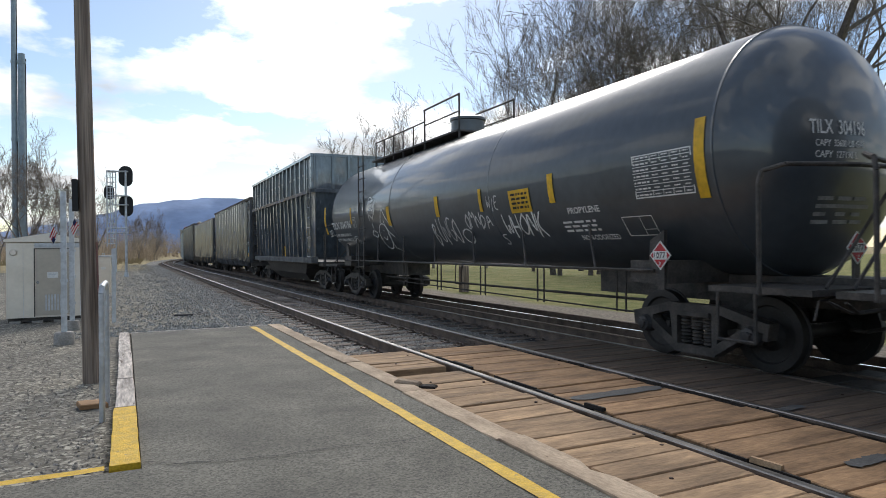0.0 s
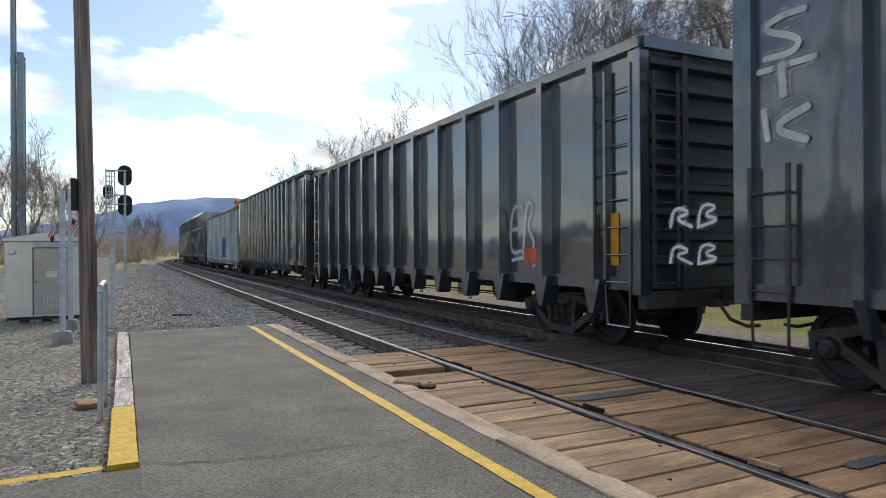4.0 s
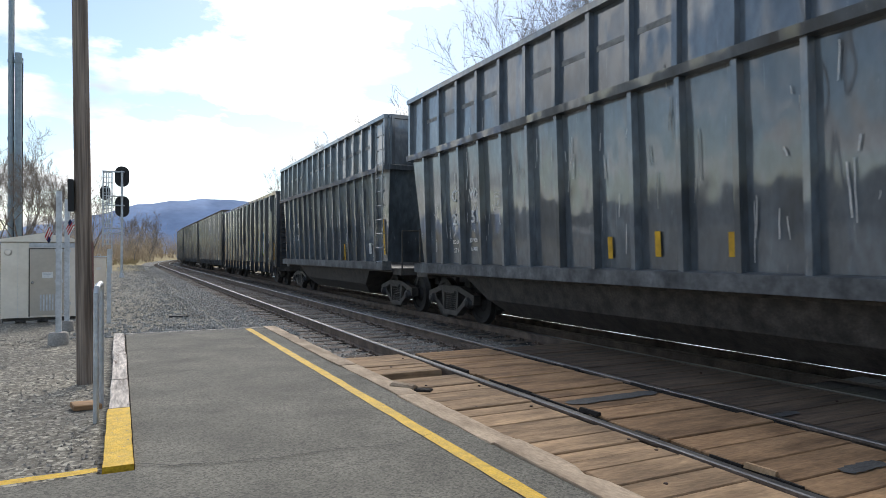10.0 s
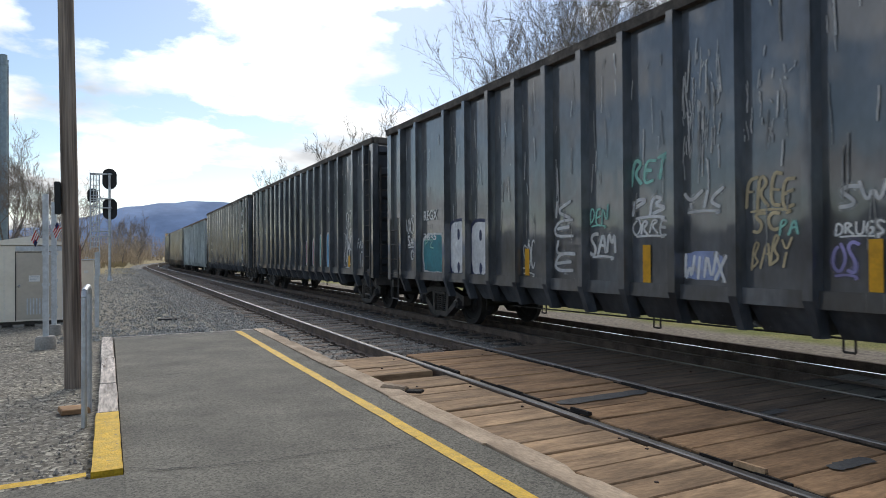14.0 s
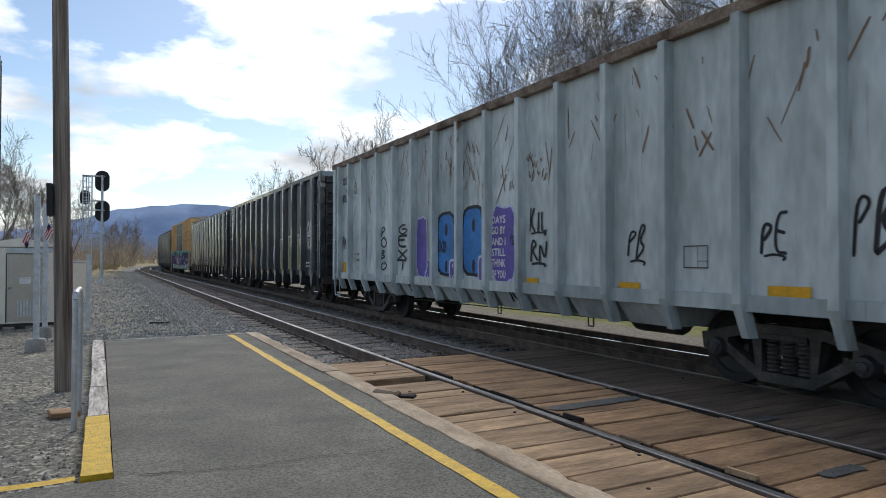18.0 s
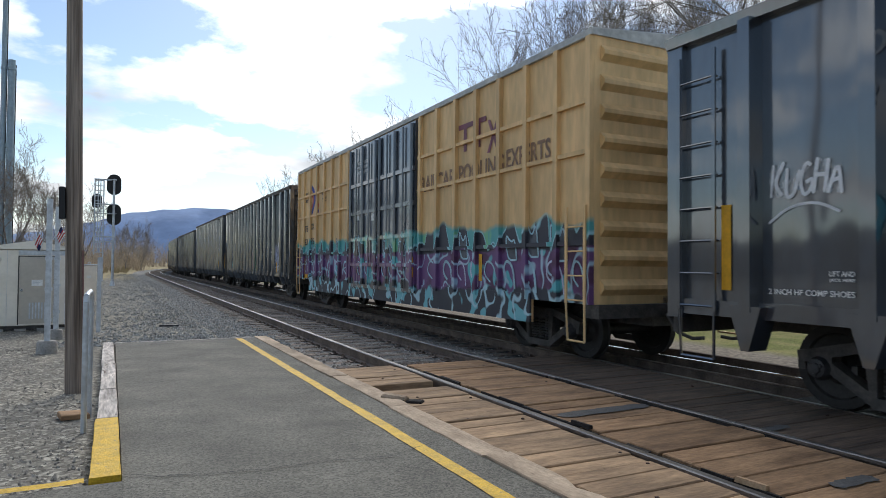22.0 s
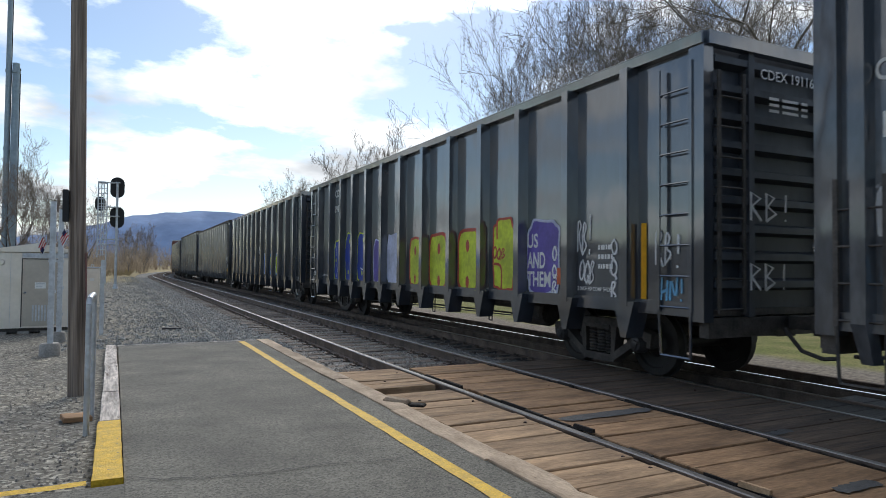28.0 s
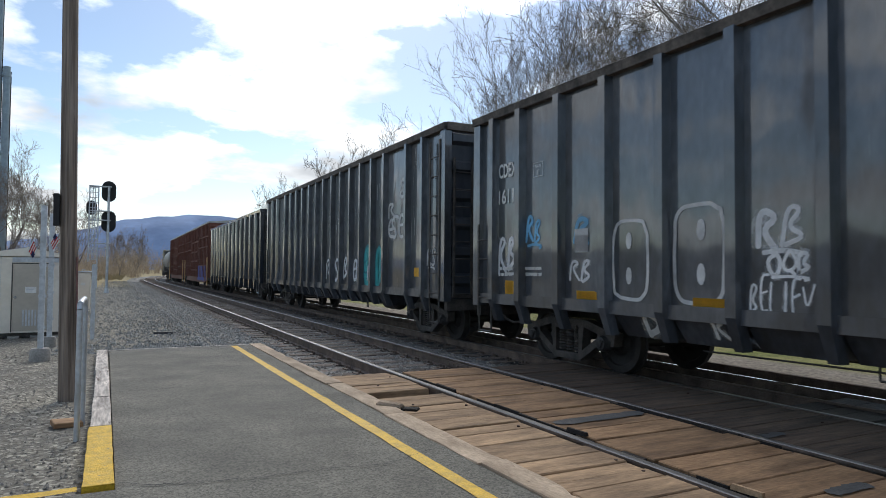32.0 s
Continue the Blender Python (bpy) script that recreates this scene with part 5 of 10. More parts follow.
# kind, leading end, trailing end (metres along the line at the start), label
TRAIN = [
    ("tank", "tank_black", -13.30, 3.70, "black tank car ahead of the rest of the train"),
    ("tank", "tank_black", 4.80, 22.15, "glossy black tank car with white lettering and scrawled tags"),
    ("tall", "tall", 23.84, 36.70, "tall black wood-chip gondola with streaked paint"),
    ("B", "worn", 38.57, 55.62, "black ribbed gondola with blue and green graffiti"),
    ("A", "black", 57.11, 74.16, "black smooth-sided gondola with an orange square"),
    ("B", "worn", 75.44, 92.55, "worn black ribbed gondola heaped with scrap"),
    ("B", "grey", 93.43, 111.40, "dented pale grey ribbed gondola covered in graffiti"),
    ("tall", "tall", 113.20, 125.23, "tall black wood-chip gondola with scratched sides"),
    ("tall", "tall", 126.70, 140.33, "tall black wood-chip gondola with white lettering"),
    ("tall", "tall", 141.91, 154.74, "tall black wood-chip gondola with yellow reflectors"),
    ("A", "black", 156.12, 173.52, "black smooth-sided gondola with green and pink graffiti"),
    ("B", "worn", 174.80, 191.65, "worn black ribbed gondola with white scrawls"),
    ("B", "worn", 192.75, 209.51, "worn black ribbed gondola with faded pieces"),
    ("B", "worn", 210.79, 227.63, "worn black ribbed gondola with a white slogan"),
    ("B", "grey", 229.01, 246.03, "pale grey ribbed gondola with rust scrapes and tags"),
    ("A", "black", 247.41, 264.59, "black smooth-sided gondola with gold and silver graffiti"),
    ("A", "black", 265.87, 283.24, "black smooth-sided gondola with turquoise graffiti"),
    ("box", "box_yellow", 284.73, 301.99, "mustard yellow boxcar with dark doors and a purple mural"),
    ("B", "worn", 303.27, 320.45, "worn black ribbed gondola heaped with scrap, pastel graffiti"),
    ("B", "worn", 321.73, 338.15, "worn black ribbed gondola with cream graffiti"),
    ("G", "worn", 339.45, 356.96, "dark gondola with wide bays and blue outline letters"),
    ("A", "black", 358.33, 376.05, "black smooth-sided gondola with yellow and blue graffiti"),
    ("A", "black", 377.43, 394.61, "black smooth-sided gondola with a pale painted face"),
    ("G", "worn", 395.99, 414.00, "dark gondola with wide bays and white tags"),
    ("B", "worn", 415.28, 432.78, "worn black ribbed gondola with small white tags"),
    ("A", "black", 434.15, 451.28, "black smooth-sided gondola, plain"),
    ("box", "box_brown", 452.75, 469.30, "brown boxcar with a blue patch"),
    ("box", "box_brown", 470.77, 487.31, "oxide red boxcar, plain"),
    ("tank", "tank_grey", 489.18, 507.39, "dull grey tank car, plain"),
    ("A", "black", 509.06, 526.39, "black smooth-sided gondola, plain"),
]
CARS = []
INSET = {3: 1.65, 5: 1.75, 6: 2.6, 13: 2.15, 14: 2.5, 18: 2.1}   # truck centres from the ends of the ribbed cars


def build_train():
    for kind, paint, a, b, label in TRAIN:
        L = b - a
        if kind in "ABG" and len(kind) == 1:
            rim = M["rusty_rim"] if paint == "grey" else M["rim_dark"] if paint == "worn" else M["black"]
            index = len(CARS)
            top = 4.36 if kind == "A" else 4.42 if kind == "G" else 4.36 if paint == "grey" else 4.63
            inset = 2.5 if kind == "A" else 2.2 if kind == "G" else INSET.get(index, 1.9)
            car, spins = gondola(index, kind, L, M[paint], rim, top, lead=inset, rear=inset)
            cat = "gondola car"
        elif kind == "tall":
            car, spins = tall_car(len(CARS), L)
            cat = "gondola car"
        elif kind == "tank":
            car, spins = tank_car(L, M[paint])
            cat = "tank car"
        else:
            car, spins = box_car(L, M[paint], M["box_door"] if paint == "box_yellow" else M[paint])
            cat = "boxcar"
        tagged(car, label, cat, "freight cars of the passing train")
        CARS.append((car, (a + b) / 2, L, spins))


M["rim_dark"] = material("worn_chord", (0.07, 0.062, 0.055), 0.75, vary=0.4, scale=3, grain=20, bump=0.2, tint=(0.13, 0.11, 0.095))
build_train()


# ---- things beside the platform ----
def utility_pole():
    ob = thing("utility_pole", "weathered dark brown wooden utility pole, leaning slightly", "utility pole", at=pose(-0.35, 8.5, -0.06, 0, -0.95, 0))
    g = Geo().lathe_z([(-0.3, 0.095), (0.0, 0.092), (2.0, 0.086), (4.0, 0.081), (7.5, 0.072), (7.53, 0.05)], 20)
    part("shaft", g, M["pole_wood"], ob, smooth=True)
    part("junction_box", Geo().slab(-0.03, 0.03, -0.06, 0.06, 0, 0.36, 0.01).turned(pose(-0.115, -0.02, 1.95)), M["sign_black"], ob, "flat black box strapped to the pole")
    c = Geo().rod([(0.09, -0.02, 0.0), (0.088, -0.02, 1.2), (0.09, -0.03, 1.6)], 0.012)
    part("conduit", c, M["red_pipe"], ob, "faded red conduit")
    return ob


M["red_pipe"] = material("faded_conduit", (0.32, 0.17, 0.15), 0.7, vary=0.3, scale=6, grain=30, bump=0.1)
utility_pole()

ob = thing("bollard_rail", "galvanised steel hoop rail standing in gravel", "hoop rail", at=pose(-0.172, 6.45, -0.06))
g = Geo().rod([(-0.014, 0, -0.2), (-0.014, 0, 1.12), (-0.012, 0.02, 1.17), (-0.004, 0.1, 1.19), (0.004, 0.55, 1.19), (0.008, 0.63, 1.17), (0.01, 0.65, 1.12), (0.01, 0.65, -0.2)], 0.024, 10)
part("hoop", g, M["galv"], ob, smooth=True)

for x, y, top, w, d in ((-0.895, 12.3, 2.48, 0.082, 0.20), (-0.905, 14.3, 2.5, 0.085, 0.16), (-0.215, 15.6, 1.56, 0.08, 0.0)):
    ob = thing("steel_post", "tall galvanised channel post on a concrete footing" if d else "plain galvanised square post in gravel", "post", "steel posts", at=pose(x, y, -0.06))
    g = Geo().box(-w / 2, w / 2, -w / 2, -w / 2 + 0.012, 0.0, top).box(-w / 2, -w / 2 + 0.012, -w / 2 + 0.012, w / 2, 0.0, top).box(w / 2 - 0.012, w / 2, -w / 2 + 0.012, w / 2, 0.0, top)
    part("channel", g, M["galv"], ob)
    if d:
        part("footing", Geo().lathe_z([(-0.35, d * 0.8), (0.0, d * 0.78), (0.17, d * 0.74), (0.2, d * 0.62)], 16, 0, 0), M["concrete"], ob, "rough concrete footing", smooth=True)
        for k in range(4):
            part("bracket", Geo().box(-w / 2 - 0.015, w / 2 + 0.015, w / 2, w / 2 + 0.03, 0.5 + 0.5 * k, 0.55 + 0.5 * k), M["galv"], ob)


def flag(x, y, z, lean, seed):
    """A small striped flag hanging in folds, built of narrow strips."""
    ob = thing("small_flag", "small striped red and white flag with a blue corner", "flag", "small flags", at=pose(x, y, z, 0, lean, 0))
    ob.matrix_basis = ob.matrix_basis @ Matrix.Diagonal((0.45, 0.45, 0.45, 1))
    part("stick", Geo().tube((0, 0, -0.1), (0, 0, 0.5), 0.008, n=6), M["galv"], ob)
    for k in range(7):
        x0 = 0.01 + 0.034 * k
        dy = 0.03 * math.sin(k * 1.3 + seed)
        dy2 = 0.03 * math.sin((k + 1) * 1.3 + seed)
        drop = 0.03 * k
        hi, lo = 0.45 - drop, 0.1 - drop * 1.3
        def strip(z0, z1, mat, nm):
            part(nm, Geo().add([(x0, dy, z0), (x0 + 0.034, dy2, z0 - 0.02), (x0 + 0.034, dy2, z1 - 0.02), (x0, dy, z1), (x0, dy + 0.004, z0), (x0 + 0.034, dy2 + 0.004, z0 - 0.02), (x0 + 0.034, dy2 + 0.004, z1 - 0.02), (x0, dy + 0.004, z1)],
                               [(0, 1, 2, 3), (7, 6, 5, 4), (0, 4, 5, 1), (1, 5, 6, 2), (2, 6, 7, 3), (3, 7, 4, 0)]), mat, ob)
        split = hi - 0.17
        if k < 3:
            strip(split, hi, M["navy"], "blue_field")
        strip(lo, split if k < 3 else hi, M["red"] if k % 2 else M["white"], "stripe")


M["navy"] = material("navy_cloth", (0.02, 0.03, 0.1), 0.8, vary=0.2, scale=10, grain=50, bump=0.1)
flag(-0.83, 12.36, 1.8, 25, 0.4)
flag(-0.96, 12.30, 1.76, -160, 1.9)
flag(-0.84, 14.36, 1.92, 28, 3.0)


M["shelter_door"] = material("dull_aluminium_door", (0.52, 0.47, 0.4), 0.45, metal=0.4, vary=0.08, scale=2, grain=15, bump=0.01)


def shelter():
    ob = thing("equipment_shelter", "brushed aluminium signal equipment shelter with a locked door", "equipment shelter", at=pose(-1.55, 16.3, -0.06, 0, 0, 2.0))
    x0, x1, y1, z0, z1 = -0.68, 0.72, 1.7, 0.12, 1.72
    part("body", Geo().slab(x0, x1, 0, y1, z0, z1, 0.02), M["shelter"], ob)
    roof = Geo().along_y([(x0 - 0.04, z1), (x1 + 0.04, z1), (x1 + 0.04, z1 + 0.05), (0.1, z1 + 0.19), (x0 - 0.04, z1 + 0.05)], -0.05, y1 + 0.05)
    part("roof", roof, M["shelter"], ob)
    part("front_gable_trim", Geo().box(-0.17, x1 - 0.02, -0.025, -0.003, 1.60, 1.70), M["galv"], ob)
    part("door_frame", Geo().box(-0.185, -0.165, -0.02, -0.003, 0.14, 1.585).box(0.465, 0.485, -0.02, -0.003, 0.14, 1.585).box(-0.165, 0.465, -0.02, -0.003, 1.565, 1.585), M["steel_dark"], ob)
    part("corner_trim", Geo().box(x1 - 0.05, x1 + 0.012, -0.02, -0.003, z0, z1), M["white"], ob)
    d = part("door", Geo().slab(-0.16, 0.46, -0.028, -0.004, 0.16, 1.56, 0.004), M["shelter_door"], ob, "dull grey door")
    for k in range(7):
        part("louvre", Geo().along_x([(-0.045, 0.0), (-0.03, 0.0), (-0.03, 0.34), (-0.045, 0.34)], 0.02 + 0.055 * k, 0.05 + 0.055 * k).turned(pose(0, 0, 0.26)), M["galv"], d)
    part("notice", Geo().box(0.06, 0.26, -0.034, -0.029, 0.95, 1.08), M["white"], d, "white paper notice")
    for k in range(3):
        part("notice_text", Geo().box(0.08, 0.24 - 0.02 * k, -0.036, -0.0345, 1.05 - 0.03 * k, 1.06 - 0.03 * k), M["galv"], d)
    part("knob", Geo().lathe_y([(-0.09, 0.01), (-0.08, 0.028), (-0.06, 0.028), (-0.028, 0.012)], 12, -0.11, 0.86), M["tread"], d, smooth=True)
    part("vent", Geo().lathe_y([(-0.05, 0.05), (-0.03, 0.07), (0.0, 0.07)], 16, -0.55, 1.5), M["shelter"], ob, smooth=True)
    for k in range(2):
        part("seam", Geo().box(-0.38 + 0.2 * k, -0.375 + 0.2 * k, -0.008, 0.0, 0.12, 1.71), M["galv"], ob)
    # skids coloured dark to stand for the shaded gaps below the body
    for ya in (0.1, y1 - 0.25):
        part("skid", Geo().box(x0 + 0.02, x1 - 0.02, ya, ya + 0.15, 0.02, 0.12), M["steel_dark"], ob)
    for k in range(4):
        part("foot", Geo().box(x0 + 0.05 + 0.4 * k, x0 + 0.25 + 0.4 * k, 0.0, 0.3, -0.1, 0.05), M["concrete"], ob)


shelter()
ob = thing("relay_cabinet", "pale grey metal relay cabinet with a small lifting eye", "cabinet", at=pose(-0.5, 19.0, -0.06))
part("case", Geo().slab(-0.17, 0.17, 0, 0.4, 0.45, 1.38, 0.015), M["cab_grey"] if "cab_grey" in M else M["shelter"], ob)
part("leg", Geo().box(-0.12, -0.07, 0.1, 0.2, -0.1, 0.45), M["galv"], ob)
part("leg", Geo().box(0.07, 0.12, 0.1, 0.2, -0.1, 0.45), M["galv"], ob)
part("lid", Geo().slab(-0.19, 0.19, -0.02, 0.42, 1.38, 1.41, 0.008), M["galv"], ob)
part("lifting_eye", Geo().rod([(-0.03, 0.2, 1.4), (-0.03, 0.2, 1.46), (0.03, 0.2, 1.46), (0.03, 0.2, 1.4)], 0.01), M["galv"], ob)
part("door_plate", Geo().box(-0.05, 0.05, -0.008, 0.0, 1.05, 1.12), M["white"], ob)


def signal():
    ob = thing("railway_signal", "galvanised signal mast with black heads, ladder and platforms", "railway signal", at=pose(0.08, 45.0, -0.06))
    part("mast", Geo().lathe_z([(0, 0.075), (6.55, 0.07)], 12), M["galv"], ob, smooth=True)
    part("base", Geo().lathe_z([(0, 0.16), (0.08, 0.15), (0.3, 0.09)], 12), M["galv"], ob, smooth=True)

    def head(x, z, rx, rz):
        h = part("signal_head", Geo().prism([(rx * math.cos(a) * (1 if abs(math.cos(a)) > 0.0 else 1), (rz - rx) * (1 if math.sin(a) > 0 else -1) + rx * math.sin(a)) for a in [2 * math.pi * (k + 0.5) / 24 for k in range(24)]],
                                              lambda u, v: (x + u, 0.12, z + v), lambda u, v: (x + u, 0.15, z + v)), M["sign_black"], ob, "black oval backing board")
        n = 3 if rz > 0.7 else 1
        for k in range(n):
            zz = z + (k - (n - 1) / 2) * 0.32
            part("visor", Geo().lathe_y([(0.16, 0.1), (0.42, 0.09), (0.42, 0.08), (0.16, 0.08)], 12, x, zz), M["sign_black"], h)
        part("housing", Geo().box(x - 0.12, x + 0.12, -0.02, 0.118, z - rz * 0.6, z + rz * 0.6), M["sign_black"], h)
    head(0.0, 6.22, 0.4, 0.64)
    head(0.02, 4.38, 0.4, 0.66)
    head(-0.92, 5.18, 0.29, 0.43)
    g = Geo()
    for x in (-1.03, -0.55):
        g.tube((x, -0.25, 1.9 if x < -0.9 else 0.3), (x, -0.25, 6.5), 0.036, n=6)
    for k in range(20):
        z = 0.5 + 0.31 * k
        g.tube((-1.0 if z > 1.9 else -0.75, -0.25, z), (-0.55, -0.25, z), 0.024, n=5)
    for x in (-0.85, -0.72):
        g.tube((x, -0.25, 2.0), (x, -0.25, 6.5), 0.028, n=5)
    part("ladder", g, M["galv"], ob)
    for z in (6.48, 4.98, 4.42, 3.0, 2.7):
        q = Geo()
        q.rod([(-1.05, -0.25, z), (0.12, -0.25, z), (0.12, 0.1, z), (-1.05, 0.1, z), (-1.05, -0.25, z)], 0.03)
        if z in (4.98, 4.42):
            q.box(-0.55, 0.05, -0.24, 0.1, z - 0.03, z)
        part("platform", q, M["galv"], ob)
    return ob


signal()
for x, top, r in ((-8.89, 30.0, 0.2), (-8.3, 19.9, 0.29)):
    ob = thing("radio_mast", "slender blue-grey steel radio mast", "mast", "radio masts", at=pose(x, 70, -0.4))
    part("tube", Geo().lathe_z([(0, r * 1.05), (top, r), (top + 0.03, r * 0.6)], 16), M["mast"], ob, smooth=True)
    for z in (6.0, 12.0, 19.0):
        part("clamp", Geo().lathe_z([(z, r * 1.25), (z + 0.25, r * 1.25)], 12), M["mast"], ob)
    part("cable", Geo().tube((r * 1.1, 0.1, 0), (r * 1.08, 0.1, top - 0.4), 0.05, n=6), M["sign_black"], ob)
ob = thing("wooden_block", "short reddish wooden block lying on gravel", "wooden block", at=pose(-0.27, 7.1, -0.05, 2, 3, 12))
part("block", Geo().slab(-0.14, 0.10, -0.1, 0.1, 0, 0.045, 0.008), M["plank"], ob)
ob = thing("tie_scrap", "dark splinter of old tie lying on ballast", "wood scrap", at=pose(1.22, 16.2, -0.03, 0, 0, 75))
part("splinter", Geo().along_y([(-0.05, -0.02), (0.05, -0.02), (0.02, 0.025), (-0.02, 0.02)], -0.2, 0.22), M["sign_black"], ob)
ob = thing("lawn_post", "squat brown wooden post on the lawn", "post", at=pose(13.2, 25.2, -0.42))
part("post", Geo().slab(-0.16, 0.16, -0.16, 0.16, -0.1, 1.15, 0.02), M["fence_post"] if "fence_post" in M else M["pole_wood"], ob)
ob = thing("old_pole", "short grey dead pole among bare trees", "pole", at=pose(21.6, 41.5, -0.4))
part("shaft", Geo().lathe_z([(0, 0.2), (10.9, 0.16), (10.95, 0.1)], 10), M["pole_wood"], ob, smooth=True)


# ---- trees ----
def grow(wood, twigs, p, d, length, r, level, rnd, spread, levels, thin=0.015):
    """A limb that bends and forks; thick wood and thin twigs go to separate meshes."""
    steps = 4 if level < 2 else 3
    seg = length / steps
    for k in range(steps):
        bend = Vector((rnd.uniform(-1, 1), rnd.uniform(-1, 1), rnd.uniform(-0.5, 0.9))) * (0.07 + 0.022 * level)
        d = (d + bend).normalized()
        q = p + d * seg
        r2 = max(thin, r * (0.84 if k < steps - 1 else 0.7))
        (wood if level < 2 else twigs).tube(p, q, r, r2, n=7 if level == 0 else 5 if level == 1 else 4 if level == 2 else 3, caps=False)
        if level > 2:       # fine side shoots
            for _ in range(rnd.choice((1, 1, 2))):
                side = Matrix.Rotation(rnd.uniform(0, 6.28), 3, d) @ d.orthogonal().normalized()
                e = (d * rnd.uniform(0.4, 1.0) + side + Vector((0, 0, 0.25))).normalized()
                o = p + (q - p) * rnd.uniform(0.1, 0.9)
                twigs.tube(o, o + e * rnd.uniform(0.25, 0.75), thin * 0.8, thin * 0.4, n=3, caps=False)
        p, r = q, r2
        if level < levels and (k > 0 or level > 0):
            for _ in range(1 if k < steps - 1 else 2):
                if rnd.random() < 0.93:
                    side = d.orthogonal().normalized()
                    side = Matrix.Rotation(rnd.uniform(0, 6.28), 3, d) @ side
                    e = (d * rnd.uniform(0.55, 1.0) + side * spread * rnd.uniform(0.6, 1.25) + Vector((0, 0, 0.3))).normalized()
                    grow(wood, twigs, p, e, length * rnd.uniform(0.48, 0.72), max(thin * 1.15, r * rnd.uniform(0.5, 0.72)), level + 1, rnd, spread, levels, thin)


def tree_meshes(seed, height, radius, spread, levels=5, thin=0.0105):
    rnd = random.Random(seed)
    wood, twigs = Geo(), Geo()
    p, d, r = Vector((0, 0, -0.3)), Vector((rnd.uniform(-0.1, 0.1), rnd.uniform(-0.1, 0.1), 1)).normalized(), radius
    wood.tube(p, p + d * 0.5, r * 1.35, r, n=9, caps=False)
    p = p + d * 0.5
    trunk = height * 0.22
    q = p + d * trunk
    wood.tube(p, q, r, r * 0.88, n=9, caps=False)
    for k in range(rnd.choice((3, 4))):
        a = 6.28 * k / 3.4 + rnd.uniform(-0.5, 0.5)
        e = (Vector((math.cos(a) * 0.6, math.sin(a) * 0.6, 1.0)) + Vector((rnd.uniform(-0.2, 0.2), rnd.uniform(-0.2, 0.2), 0))).normalized()
        grow(wood, twigs, q, e, height * rnd.uniform(0.46, 0.58), r * rnd.uniform(0.5, 0.68), 1, rnd, spread, levels, thin)
    return wood, twigs


TREE = []
for seed, h, r, sp in ((3, 15.0, 0.26, 0.75), (8, 17.0, 0.3, 0.7), (14, 14.0, 0.22, 0.85), (21, 16.0, 0.34, 0.95)):
    w, t = tree_meshes(seed, h, r, sp)
    TREE.append((w.mesh("trunk", M["bark"], smooth=True), t.mesh("crown", M["twig"])))
for seed, h, r, sp in ((33, 15.0, 0.3, 0.9), (41, 14.0, 0.28, 0.85)):     # far trees, coarser, their bark colour paled for haze
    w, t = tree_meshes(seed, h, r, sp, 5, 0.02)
    TREE.append((w.mesh("trunk", M["hazed_bark"], smooth=True), t.mesh("crown", M["hazed_bark"])))


def tree(variant, x, y, scale, turn, label, group="bare trees", z=-0.45, slim=0.8):
    ob = thing("tree", label, "tree", group, at=Matrix.Translation((x, y, z)) @ pose(0, 0, 0, 0, 0, turn) @ Matrix.Diagonal((scale * slim, scale * slim, scale, 1)))
    part("trunk", TREE[variant][0], None, ob)
    part("crown", TREE[variant][1], None, ob)


LABEL = "tall bare deciduous tree with fine grey twigs"
for v, x, y, s, a in ((3, 26.8, 37, 0.64, 80), (1, 27.0, 38, 0.9, 30), (2, 28.6, 36, 1.0, 200), (0, 30.2, 37, 1.0, 140), (3, 31.5, 38, 1.05, 300), (0, 32, 33, 1.1, 140), (2, 33.5, 36, 1.15, 100), (1, 35, 34, 1.0, 20), (2, 36, 28, 1.15, 330), (3, 37.5, 31, 1.05, 70),
                      (0, 40, 28, 1.1, 260), (1, 42, 22, 1.05, 170), (2, 30, 45, 0.85, 45), (3, 38, 40, 1.1, 110), (0, 34, 44, 1.1, 210)):
    tree(v, x, y, s, a, LABEL)
tree(3, 21.5, 15.2, 0.92, 35, "large bare tree with thick crooked limbs", slim=1.0)
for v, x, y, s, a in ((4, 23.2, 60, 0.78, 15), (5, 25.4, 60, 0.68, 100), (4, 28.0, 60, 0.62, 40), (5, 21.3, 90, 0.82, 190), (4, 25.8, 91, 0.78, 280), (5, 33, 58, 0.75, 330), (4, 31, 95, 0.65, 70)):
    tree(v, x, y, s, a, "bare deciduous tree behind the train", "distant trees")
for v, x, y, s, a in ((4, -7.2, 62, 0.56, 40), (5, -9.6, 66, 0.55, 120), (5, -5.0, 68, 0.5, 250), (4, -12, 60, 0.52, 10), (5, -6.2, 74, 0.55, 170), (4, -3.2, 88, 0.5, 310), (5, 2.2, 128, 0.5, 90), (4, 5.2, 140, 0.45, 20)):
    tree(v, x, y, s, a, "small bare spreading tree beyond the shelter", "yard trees")


